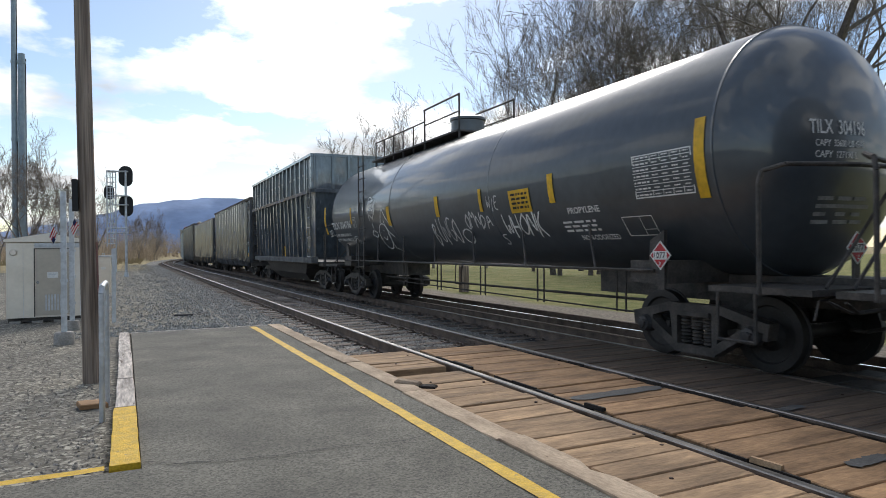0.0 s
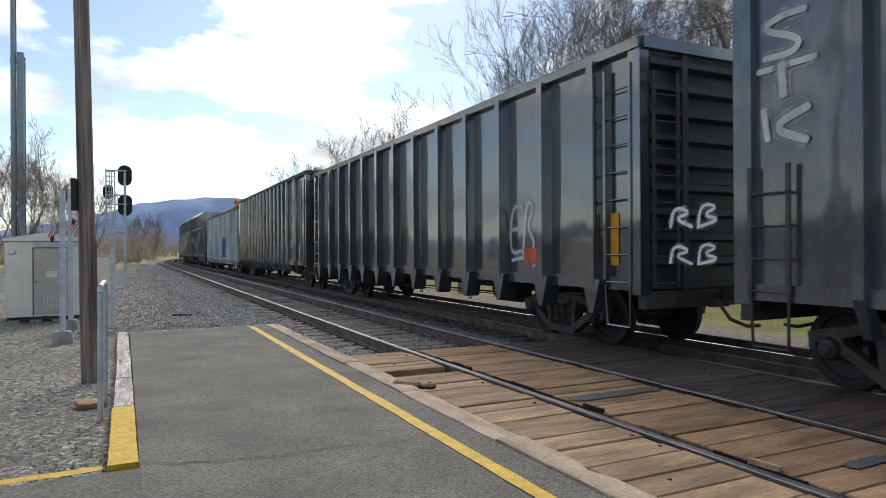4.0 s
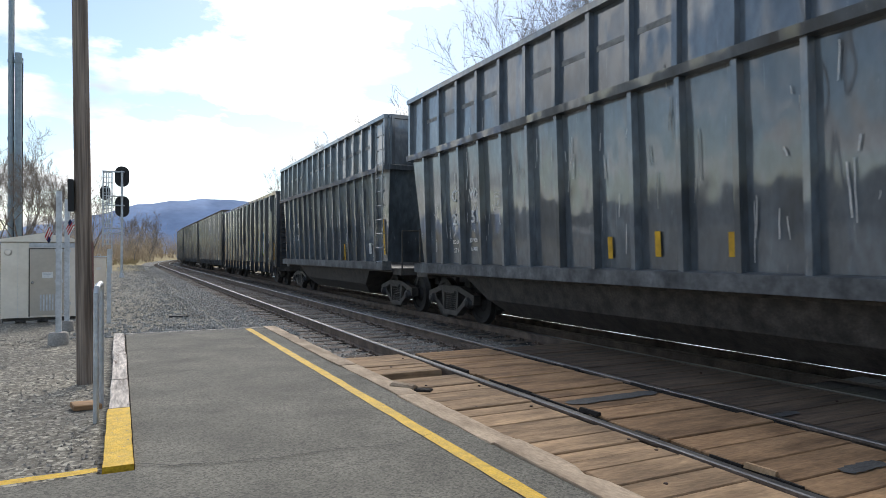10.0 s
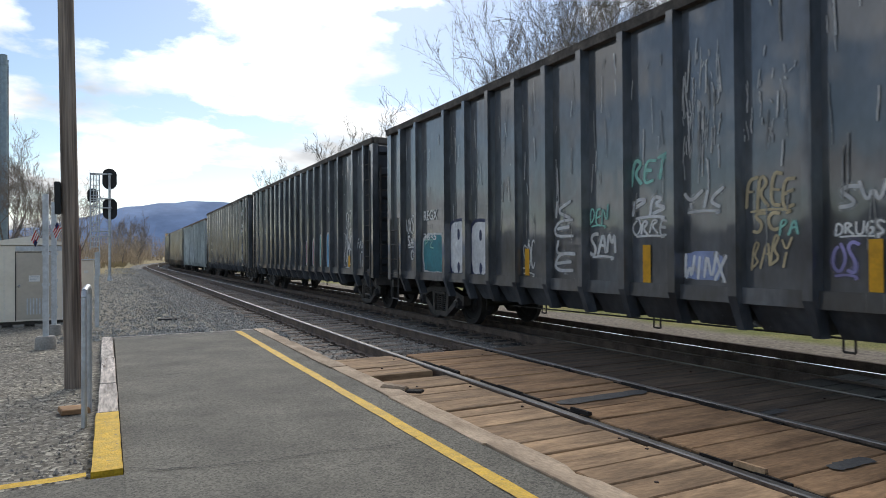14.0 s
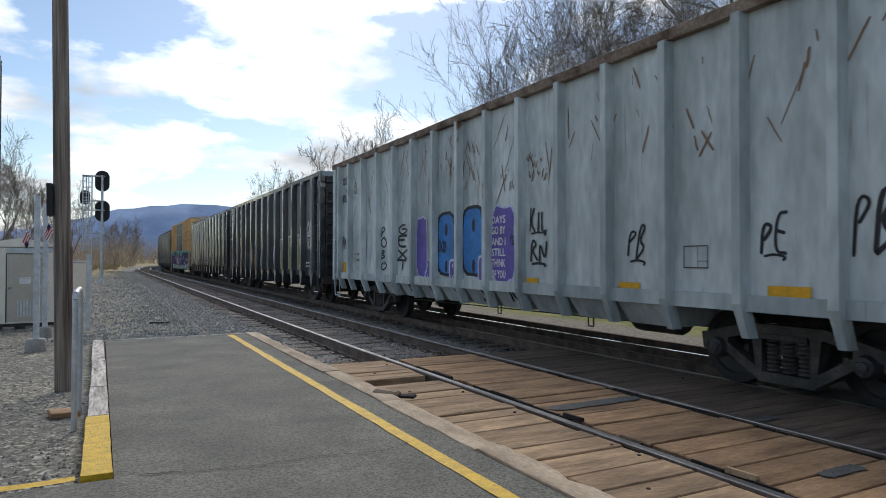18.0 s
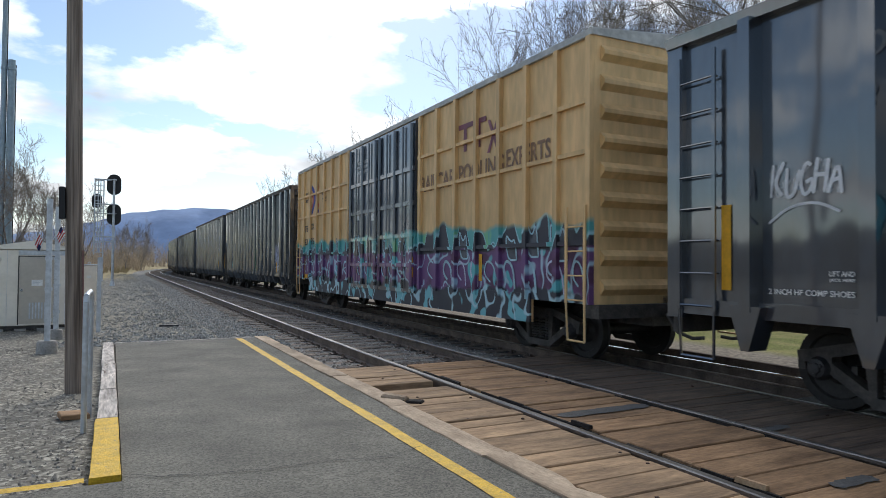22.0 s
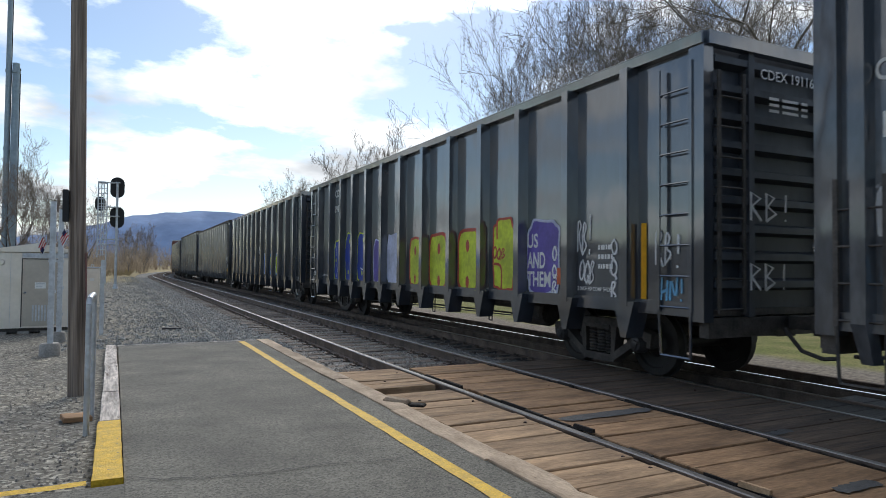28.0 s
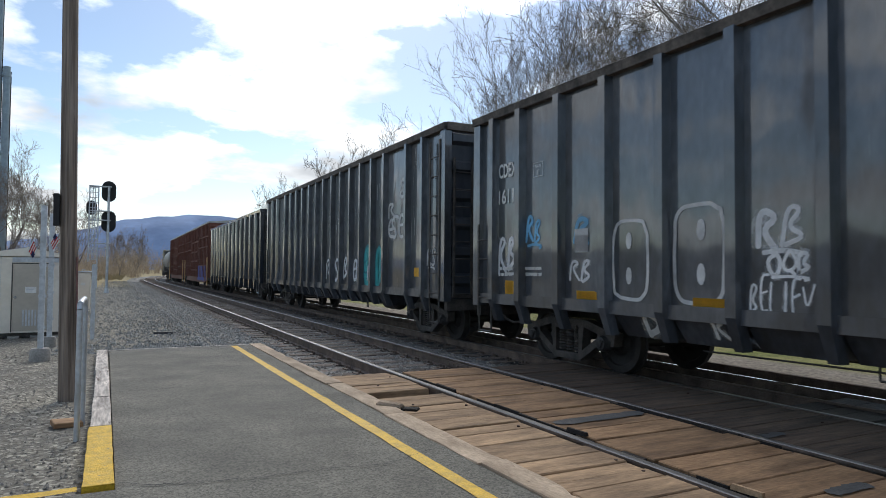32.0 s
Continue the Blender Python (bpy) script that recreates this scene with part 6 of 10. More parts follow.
def brushwood():
    """Far thickets of bare stems on the station side and beyond the bend."""
    rnd = random.Random(77)
    g = Geo()
    for k in range(560):
        y = rnd.uniform(78 if k % 3 == 1 else 118, 215)
        x = rnd.uniform(-34, 0.012 * y - 0.5 if y < 118 else 0.02 * y + 3.0) if k % 3 else rnd.uniform(17 + (y - 118) * 0.42, 60 + (y - 118) * 0.6)
        h = rnd.uniform(2.2, 7.0) * (1.35 if x > 10 else 1.0)
        base = Vector((x, y, -0.45))
        for j in range(rnd.choice((3, 4, 5))):
            p = base + Vector((rnd.uniform(-0.8, 0.8), rnd.uniform(-0.8, 0.8), 0))
            d = Vector((rnd.uniform(-0.25, 0.25), rnd.uniform(-0.25, 0.25), 1))
            r = 0.05
            for s in range(4):
                d = (d + Vector((rnd.uniform(-0.2, 0.2), rnd.uniform(-0.2, 0.2), 0))).normalized()
                q = p + d * h * 0.25
                g.tube(p, q, r, r * 0.7, n=3, caps=False)
                r *= 0.7
                p = q
                for m in range(2):
                    e = (d + Vector((rnd.uniform(-0.9, 0.9), rnd.uniform(-0.9, 0.9), rnd.uniform(0.0, 0.5)))).normalized()
                    g.tube(p, p + e * h * 0.22, r * 0.7, r * 0.2, n=3, caps=False)
    for k in range(420):       # the thicket beyond the bend, on both sides of the line
        y = rnd.uniform(185, 300)
        x = rnd.uniform(-40, 75)
        if min((way(s * 6.0, 5.0)[0] - Vector((x, y, 0))).length for s in range(28, 56)) < 9.0:
            continue
        h = rnd.uniform(4.0, 9.5)
        for j in range(4):
            p = Vector((x + rnd.uniform(-1.5, 1.5), y + rnd.uniform(-1.5, 1.5), -0.45))
            d = Vector((rnd.uniform(-0.2, 0.2), rnd.uniform(-0.2, 0.2), 1))
            r = 0.07
            for s in range(4):
                d = (d + Vector((rnd.uniform(-0.2, 0.2), rnd.uniform(-0.2, 0.2), 0))).normalized()
                q = p + d * h * 0.25
                g.tube(p, q, r, r * 0.7, n=3, caps=False)
                r *= 0.7
                p = q
                for m in range(3):
                    e = (d + Vector((rnd.uniform(-0.9, 0.9), rnd.uniform(-0.9, 0.9), rnd.uniform(0.0, 0.5)))).normalized()
                    g.tube(p, p + e * h * 0.22, r * 0.8, r * 0.3, n=3, caps=False)
    tagged(part("brushwood", g, M["brush"]), "far thicket of bare brown stems", "brushwood", kind="stuff")
    g = Geo()
    for k in range(2600):
        y = rnd.uniform(95, 160)
        x = rnd.uniform(-30, 0.03 * y - 1.0)
        h = rnd.uniform(0.4, 1.1)
        for j in range(2):
            a, b = rnd.uniform(-0.3, 0.3), rnd.uniform(-0.3, 0.3)
            g.add([(x - 0.12, y, -0.45), (x + 0.12, y + 0.05, -0.45), (x + a, y + b, -0.45 + h)], [(0, 1, 2)])
    tagged(part("dry_grass", g, M["dry"]), "tall straw-coloured dry grass beside the bend", "dry grass", kind="stuff")


brushwood()


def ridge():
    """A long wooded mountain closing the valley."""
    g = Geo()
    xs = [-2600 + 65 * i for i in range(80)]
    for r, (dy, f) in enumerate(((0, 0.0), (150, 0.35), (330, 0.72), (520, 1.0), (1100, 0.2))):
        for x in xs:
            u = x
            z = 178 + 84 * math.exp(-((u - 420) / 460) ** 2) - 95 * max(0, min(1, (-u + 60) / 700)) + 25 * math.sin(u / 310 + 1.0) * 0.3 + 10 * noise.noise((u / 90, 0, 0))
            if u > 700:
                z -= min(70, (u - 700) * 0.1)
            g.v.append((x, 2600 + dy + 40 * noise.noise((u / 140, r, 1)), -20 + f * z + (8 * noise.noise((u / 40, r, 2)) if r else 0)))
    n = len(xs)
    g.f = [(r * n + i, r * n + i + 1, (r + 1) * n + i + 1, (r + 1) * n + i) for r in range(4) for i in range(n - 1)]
    tagged(part("backdrop_ridge", g, M["hill"], smooth=True), "long wooded ridge closing the valley, distance haze in its colour", "mountain", kind="structure")


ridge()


# dark tone of an added, unseen slope that the car sides mirror
M["reflected_dark"] = material("dark_reflected_slope", (0.05, 0.044, 0.038), 0.95, vary=0.4, scale=0.3, grain=3, bump=0.0, tint=(0.085, 0.075, 0.062))


def hillside():
    """An added slope, out of view behind the yard, that closes the station side and darkens the cars' reflections."""
    g = Geo()
    ys = [-260 + 10 * i for i in range(38)]
    for r, (dx, f) in enumerate(((0, 0.0), (-3, 0.7), (-8, 1.0), (-30, 1.15), (-60, 0.3))):
        for y in ys:
            g.v.append((-48 + dx + 3 * noise.noise((y / 23, r, 4)), y, -0.5 + 0.75 * f * (7.5 + 3 * noise.noise((y / 37, 0, 8)) + 2.5 * noise.noise((y / 9, r, 8)))))
    n = len(ys)
    g.f = [(r * n + i, r * n + i + 1, (r + 1) * n + i + 1, (r + 1) * n + i) for r in range(4) for i in range(n - 1)]
    tagged(part("backdrop_hillside", g, M["reflected_dark"], smooth=True), "unseen dark slope added beyond the yard for the cars' reflections", "hillside", kind="structure")


hillside()


# ---- loose stones ----
def stones():
    rnd = random.Random(9)
    octa = [(1, 0, 0), (-1, 0, 0), (0, 1, 0), (0, -1, 0), (0, 0, 1), (0, 0, -1)]
    faces = [(0, 2, 4), (2, 1, 4), (1, 3, 4), (3, 0, 4), (2, 0, 5), (1, 2, 5), (3, 1, 5), (0, 3, 5)]

    def heap(name, label, count, place, size, mat):
        g = Geo()
        for _ in range(count):
            x, y, z = place()
            s = rnd.uniform(*size)
            a = rnd.uniform(0, 6.28)
            c, q = math.cos(a) * s, math.sin(a) * s
            k = [rnd.uniform(0.6, 1.25) for _ in range(6)]
            g.add([(x + (u * c - v * q) * f, y + (u * q + v * c) * f, z + w * s * 0.75 * f) for (u, v, w), f in zip(octa, k)], faces)
        tagged(part(name, g, mat), label, name.replace("_", " "), kind="stuff")

    def bed_height(u):
        pts = [(1.2, -0.12), (1.75, -0.05), (2.5, -0.19), (2.9, -0.19), (5.9, -0.19), (6.25, -0.30), (9.8, -0.31), (10.9, -0.5)]
        for (a, za), (b, zb) in zip(pts, pts[1:]):
            if a <= u <= b:
                return max(za + (zb - za) * (u - a) / (b - a), -0.056 if u < 1.8 else -1.0)
        return -0.056

    def near_far(lo, hi):
        return lo + (hi - lo) * rnd.random() ** 1.9

    def on_bed():
        while True:
            s = near_far(8.6, 60)
            u = rnd.uniform(1.3, 6.85)
            if s < PLAT_END + 0.1 and u < 2.74:
                continue
            p, _ = way(s, u, bed_height(u) + rnd.uniform(-0.01, 0.012))
            return p

    def shoulder():
        while True:
            s = near_far(12.9, 90)
            u = rnd.uniform(-0.9, 3.2)
            if rnd.random() < (u + 1.5) / 2.6:
                p, _ = way(s, u, bed_height(u) + rnd.uniform(-0.012, 0.008))
                return p

    def yard():
        while True:
            y = near_far(3.0, 40)
            x = rnd.uniform(-1.0 - 0.32 * y * 0.5, 0.0) if y < 12.9 else rnd.uniform(-0.16 * y, 1.3)
            if x > -0.12 and y < 12.9 or y < 4.9:
                continue
            return Vector((x, y, -0.06 + 0.02 * noise.noise((x * 0.7, y * 0.5, 0)) + rnd.uniform(-0.008, 0.004)))

    heap("ballast_stones", "loose crushed grey stones between the ties", 12000, on_bed, (0.018, 0.038), M["track_stone"])
    heap("shoulder_stones", "loose blue-grey stones on the track shoulder", 14000, shoulder, (0.02, 0.045), M["stone"])
    heap("yard_gravel", "fine loose gravel of the yard", 12000, yard, (0.006, 0.02), M["pebble"])


M["pebble"] = material("yard_pebble", (0.25, 0.235, 0.21), 0.9, vary=0.4, scale=9, grain=30, bump=0.2, tint=(0.33, 0.3, 0.26))
stones()


# ---- lettering and graffiti on the cars ----
INKS = {"chalk": (0.64, 0.64, 0.63), "pale_white": (0.8, 0.81, 0.82), "sun": (0.75, 0.42, 0.02), "cream": (0.55, 0.5, 0.4), "ink": (0.015, 0.015, 0.018), "lilac": (0.33, 0.3, 0.55), "pale_lilac": (0.55, 0.57, 0.72),
        "blue": (0.04, 0.22, 0.58), "sky_blue": (0.2, 0.48, 0.72), "royal": (0.02, 0.05, 0.32), "navy_line": (0.02, 0.03, 0.09), "cyan": (0.12, 0.5, 0.58), "turquoise": (0.05, 0.42, 0.42), "teal": (0.03, 0.22, 0.26), "mint": (0.3, 0.6, 0.52),
        "green": (0.06, 0.32, 0.15), "dark_green": (0.04, 0.12, 0.06), "pale_green": (0.36, 0.5, 0.26), "lime": (0.35, 0.6, 0.08), "acid": (0.6, 0.68, 0.05), "olive": (0.28, 0.3, 0.1), "mustard": (0.55, 0.4, 0.05), "gold": (0.3, 0.27, 0.1),
        "sand": (0.56, 0.46, 0.28), "red_orange": (0.62, 0.12, 0.03), "tomato": (0.5, 0.08, 0.05), "crimson": (0.5, 0.06, 0.09), "brick": (0.24, 0.06, 0.05), "maroon": (0.18, 0.05, 0.08), "dusty_pink": (0.48, 0.24, 0.28), "purple": (0.07, 0.05, 0.13), "violet": (0.14, 0.1, 0.4),
        "periwinkle": (0.28, 0.34, 0.55), "rust": (0.24, 0.13, 0.07), "rosy": (0.2, 0.125, 0.095), "steel": (0.1, 0.17, 0.33), "rosy_pink": (0.36, 0.13, 0.16), "emerald": (0.05, 0.25, 0.13)}
for nm, c in INKS.items():
    M[nm] = material("paint_" + nm, c, 0.55, vary=0.22, scale=2.5, grain=14, bump=0.0, tint=tuple(min(0.8, v * 1.12) for v in c), spots=((0.05, 0.05, 0.05), 0.72))


def skin(kind, y, z, up):
    """How far from the car's middle its near side lies at a height, plus the paint's own lift."""
    if kind == "tall":
        return (1.478 + 0.1 * (z - 1.28) / 2.47 if z < 3.7 else 1.614) + up
    if kind == "tank":
        return math.sqrt(max(0.04, (1.605 + up) ** 2 - (z - 2.72) ** 2))
    if kind == "box":
        return (1.582 if abs(y) < 2.4 else 1.522) + up
    if z < 0.97 and kind in "BG":      # the sloping tubs under the sill
        return 1.495 - (0.99 - z) * 0.61 + up
    return 1.514 + up


LAYER, COAT = collections.Counter(), 0.00012


def lay(car, name, pts, faces, ink, up, label=""):
    """Lays flat (along, height) corners on the near side of a car; along runs from the leading end to the trailing end."""
    kind = TRAIN[car][0]
    if up < 0.0131:
        up = max(up, 0.0046 + COAT * LAYER[car] + 0.1 * up)
    g = Geo().add([(-skin(kind, q[0], q[1], up + (q[2] if len(q) > 2 else 0.0)), q[0], q[1]) for q in pts], faces)
    me = bpy.data.meshes.new(name)
    me.from_pydata(g.v, [], g.f)
    me.materials.append(M[ink])
    return part(name, me, None, CARS[car][0], label)


GLYPHS = {}


def glyphs(text, fat):
    """Flat letters in a unit box, from the built-in font; fat swells the strokes."""
    if (text, fat) not in GLYPHS:
        cu = bpy.data.curves.new("letters", "FONT")
        cu.body, cu.offset, cu.resolution_u, cu.fill_mode = text, fat, 3, "BOTH"
        ob = bpy.data.objects.new("letters", cu)
        scene.collection.objects.link(ob)
        me = bpy.data.meshes.new_from_object(ob)
        vs = [(v.co.x, v.co.y) for v in me.vertices]
        fs = [tuple(p.vertices) for p in me.polygons]
        bpy.data.objects.remove(ob)
        bpy.data.meshes.remove(me)
        bpy.data.curves.remove(cu)
        GLYPHS[text, fat] = (vs, fs)
    return GLYPHS[text, fat]


def fitted(text, fat, y0, y1, z0, z1, bounds=None):
    vs, fs = glyphs(text, fat)
    if not vs:
        return [], [], None
    if bounds is None:
        xs, zs = [v[0] for v in vs], [v[1] for v in vs]
        bounds = (min(xs), max(xs), min(zs), max(zs))
    a, b, c, d = bounds
    return [(y1 - (x - a) / max(1e-6, b - a) * (y1 - y0), z0 + (z - c) / max(1e-6, d - c) * (z1 - z0)) for x, z in vs], fs, bounds


def letter(car, y0, y1, z0, z1, text, ink):
    y0, y1 = settle(car, y0, y1)
    pts, fs, _ = fitted(text, 0.022, y0, y1, z0, z1)
    tagged(lay(car, "lettering", pts, fs, ink, 0.0095), kind="stuff")


def bubble(car, y0, y1, z0, z1, text, width, ink, up, name):
    """Letters of fat round strokes, each stroke a hair above the one before."""
    pts, fs, rise = [], [], 0.0
    rnd = random.Random(car * 331 + int(y0 * 90) + len(text))
    cell = (y1 - y0) / len(text)
    inset = min(width / 2, cell * 0.4, (z1 - z0) * 0.4)
    for i, c in enumerate(text.upper()):
        hi, lo = y1 - i * cell - inset, y1 - (i + 1) * cell + inset
        for stroke in STROKES.get(c, STROKES["O"]):
            line = [(hi - (hi - lo) * min(1, max(0, u + rnd.uniform(-0.05, 0.05))), z0 + inset + (z1 - z0 - 2 * inset) * min(1, max(0, v + rnd.uniform(-0.05, 0.05)))) for u, v in stroke]
            line = chaikin(line)
            p2, f2 = ribbon_mesh(line, width, 1.0)
            for q in (line[0], line[-1]):
                k = len(p2)
                p2 += [(q[0] + width * 0.5 * math.cos(a * 0.6283), q[1] + width * 0.5 * math.sin(a * 0.6283)) for a in range(10)]
                f2.append(tuple(range(k, k + 10)))
            k = len(pts)
            body = len(p2) - 20
            pts += [(y, z, rise + 0.00012 * (0 if j < body else 1 if j < body + 10 else 2)) for j, (y, z) in enumerate(p2)]
            rise += 0.00036
            fs += [tuple(j + k for j in f) for f in f2]
    return tagged(lay(car, name, pts, fs, ink, up), kind="stuff")


def next_up(car):
    """Each coat of spray lies a hair above the one before it on the same car."""
    LAYER[car] += 1
    return 0.004 + COAT * LAYER[car]


def on_posts(car, y0, y1, z0, z1, ink, up):
    """Carries a wide piece over the posts that stand in it: their outer and leading faces."""
    if car not in POSTS or y1 - y0 < 0.6:
        return
    width, deep = DEPTH[TRAIN[car][0]]
    g = Geo()
    for y in POSTS[car]:
        if y0 + 0.08 < y < y1 - 0.08:
            a, b, x = y - width / 2 - 0.004 - up, y + width / 2, 1.5 + deep + up
            g.add([(-x, a, z0), (-x, b, z0), (-x, b, z1), (-x, a, z1), (-1.53, a - 0.018, z0), (-1.53, a - 0.018, z1)], [(0, 1, 2, 3), (4, 0, 3, 5)])
    if g.f:
        part("graffiti_on_post", g, M[ink], CARS[car][0])


def settle(car, y0, y1):
    """Fits a mark between the two posts that stand about it, as its painter had to."""
    if car not in POSTS:
        return y0, y1
    width, deep = DEPTH[TRAIN[car][0]]
    ends = [-9.2, *POSTS[car], 9.2]
    m = (y0 + y1) / 2
    for a, b in zip(ends, ends[1:]):
        a, b = a + width / 2 + 0.7 * deep, b - width / 2 - 0.03
        if a - 0.2 <= m <= b + 0.05:
            w = y1 - y0
            if w <= b - a:
                if y0 < a:
                    return a, a + w
                return (b - w, b) if y1 > b else (y0, y1)
            if w < 1.45 * (b - a):
                return a, b
    return y0, y1


def piece(car, y0, y1, z0, z1, text, fill, line):
    """One fat spray-painted letter: a soft glow, a coloured outline and a swollen fill over it."""
    y0, y1 = settle(car, y0, y1)
    w = 0.40 * min((y1 - y0) / len(text), (z1 - z0) * 0.75)
    rim = max(0.03, 0.2 * w)
    bubble(car, y0 - rim, y1 + rim, z0 - rim, z1 + rim, text, w + rim * 2.2, line, next_up(car), "graffiti_letter")
    LAYER[car] += 1
    bubble(car, y0, y1, z0, z1, text, w, fill, next_up(car), "graffiti_fill")
    LAYER[car] += 1


def cut_letter(car, y0, y1, z0, z1, text, fill, line):
    """A large letter with hard edges: a swollen outline and a fill over it."""
    pts, fs, bounds = fitted(text, 0.07, y0, y1, z0, z1)
    rim, fr, _ = fitted(text, 0.11, y0, y1, z0, z1, bounds)
    lay(car, "graffiti_letter", rim, fr, line, next_up(car))
    LAYER[car] += 1
    lay(car, "graffiti_fill", pts, fs, fill, next_up(car))
    LAYER[car] += 1


def rounded(y0, y1, z0, z1, grow, wob, square):
    """A ring of corners: a soft-cornered panel with a hand's unevenness."""
    n, out = len(wob), []
    for k in range(n):
        a = 2 * math.pi * k / n
        c, q = math.cos(a), math.sin(a)
        u, v = math.copysign(abs(c) ** square, c), math.copysign(abs(q) ** square, q)
        out.append(((y0 + y1) / 2 + ((y1 - y0) / 2 * wob[k] + grow) * u, max((z0 + z1) / 2 + ((z1 - z0) / 2 * wob[k] + grow) * v, 0.98)))
    return out


def block(car, y0, y1, z0, z1, fill, line):
    """A throw-up letter: one solid rounded block with a slit above and a notch below; without fill only its outline."""
    y0, y1 = settle(car, y0, y1)
    rnd = random.Random(car * 83 + int(y0 * 100))
    n = 32
    wob = [rnd.uniform(0.97, 1.03) for _ in range(n)]
    w, h = y1 - y0, z1 - z0
    if fill:
        lay(car, "graffiti_rim", rounded(y0, y1, z0, z1, 0.03 + 0.03 * w, wob, 0.45), [tuple(range(n))], line, next_up(car))
        LAYER[car] += 1
        lay(car, "graffiti_fill", rounded(y0, y1, z0, z1, -0.012, wob, 0.45), [tuple(range(n))], fill, next_up(car))
        on_posts(car, y0, y1, z0, z1, fill, 0.003)
    else:
        ring = rounded(y0, y1, z0, z1, 0.0, wob, 0.5)
        ribbon(car, ring + ring[:1], 0.03 + 0.03 * w, line, next_up(car), "graffiti_outline")
    LAYER[car] += 1
    m = (y0 + y1) / 2 + rnd.uniform(-0.06, 0.06) * w
    for z, r in ((z0 + 0.74 * h, 0.11), (z0 + (0.12 if rnd.random() < 0.6 else 0.3) * h, 0.11)):
        ring = [(m + 0.085 * w * math.cos(k * 0.5236), max(0.985, z + r * h * math.sin(k * 0.5236))) for k in range(12)]
        lay(car, "graffiti_slit", ring, [tuple(range(12))], line, next_up(car))


def blob(car, y0, y1, z0, z1, fill, line):
    """A sprayed cloud of colour with an uneven rim, as a ground for words and letters."""
    y0, y1 = settle(car, y0, y1)
    rnd = random.Random(car * 41 + int(y0 * 100))
    n = 40
    a, b = rnd.uniform(0, 6), rnd.uniform(0, 6)
    wob = [0.98 + 0.035 * math.sin(5 * 6.283 * k / n + a) + 0.03 * math.sin(9 * 6.283 * k / n + b) for k in range(n)]
    if line:
        lay(car, "graffiti_rim", rounded(y0, y1, z0, z1, 0.04, wob, 0.5), [tuple(range(n))], line, next_up(car))
        LAYER[car] += 1
    lay(car, "graffiti_fill", rounded(y0, y1, z0, z1, -0.005, wob, 0.5), [tuple(range(n))], fill, next_up(car))
    on_posts(car, y0, y1, z0, z1, fill, 0.002)
    LAYER[car] += 1


def chaikin(line):
    for _ in range(2):
        out = [line[0]]
        for (a, b), (c, d) in zip(line, line[1:]):
            out += [(0.75 * a + 0.25 * c, 0.75 * b + 0.25 * d), (0.25 * a + 0.75 * c, 0.25 * b + 0.75 * d)]
        line = out + [line[-1]]
    return line


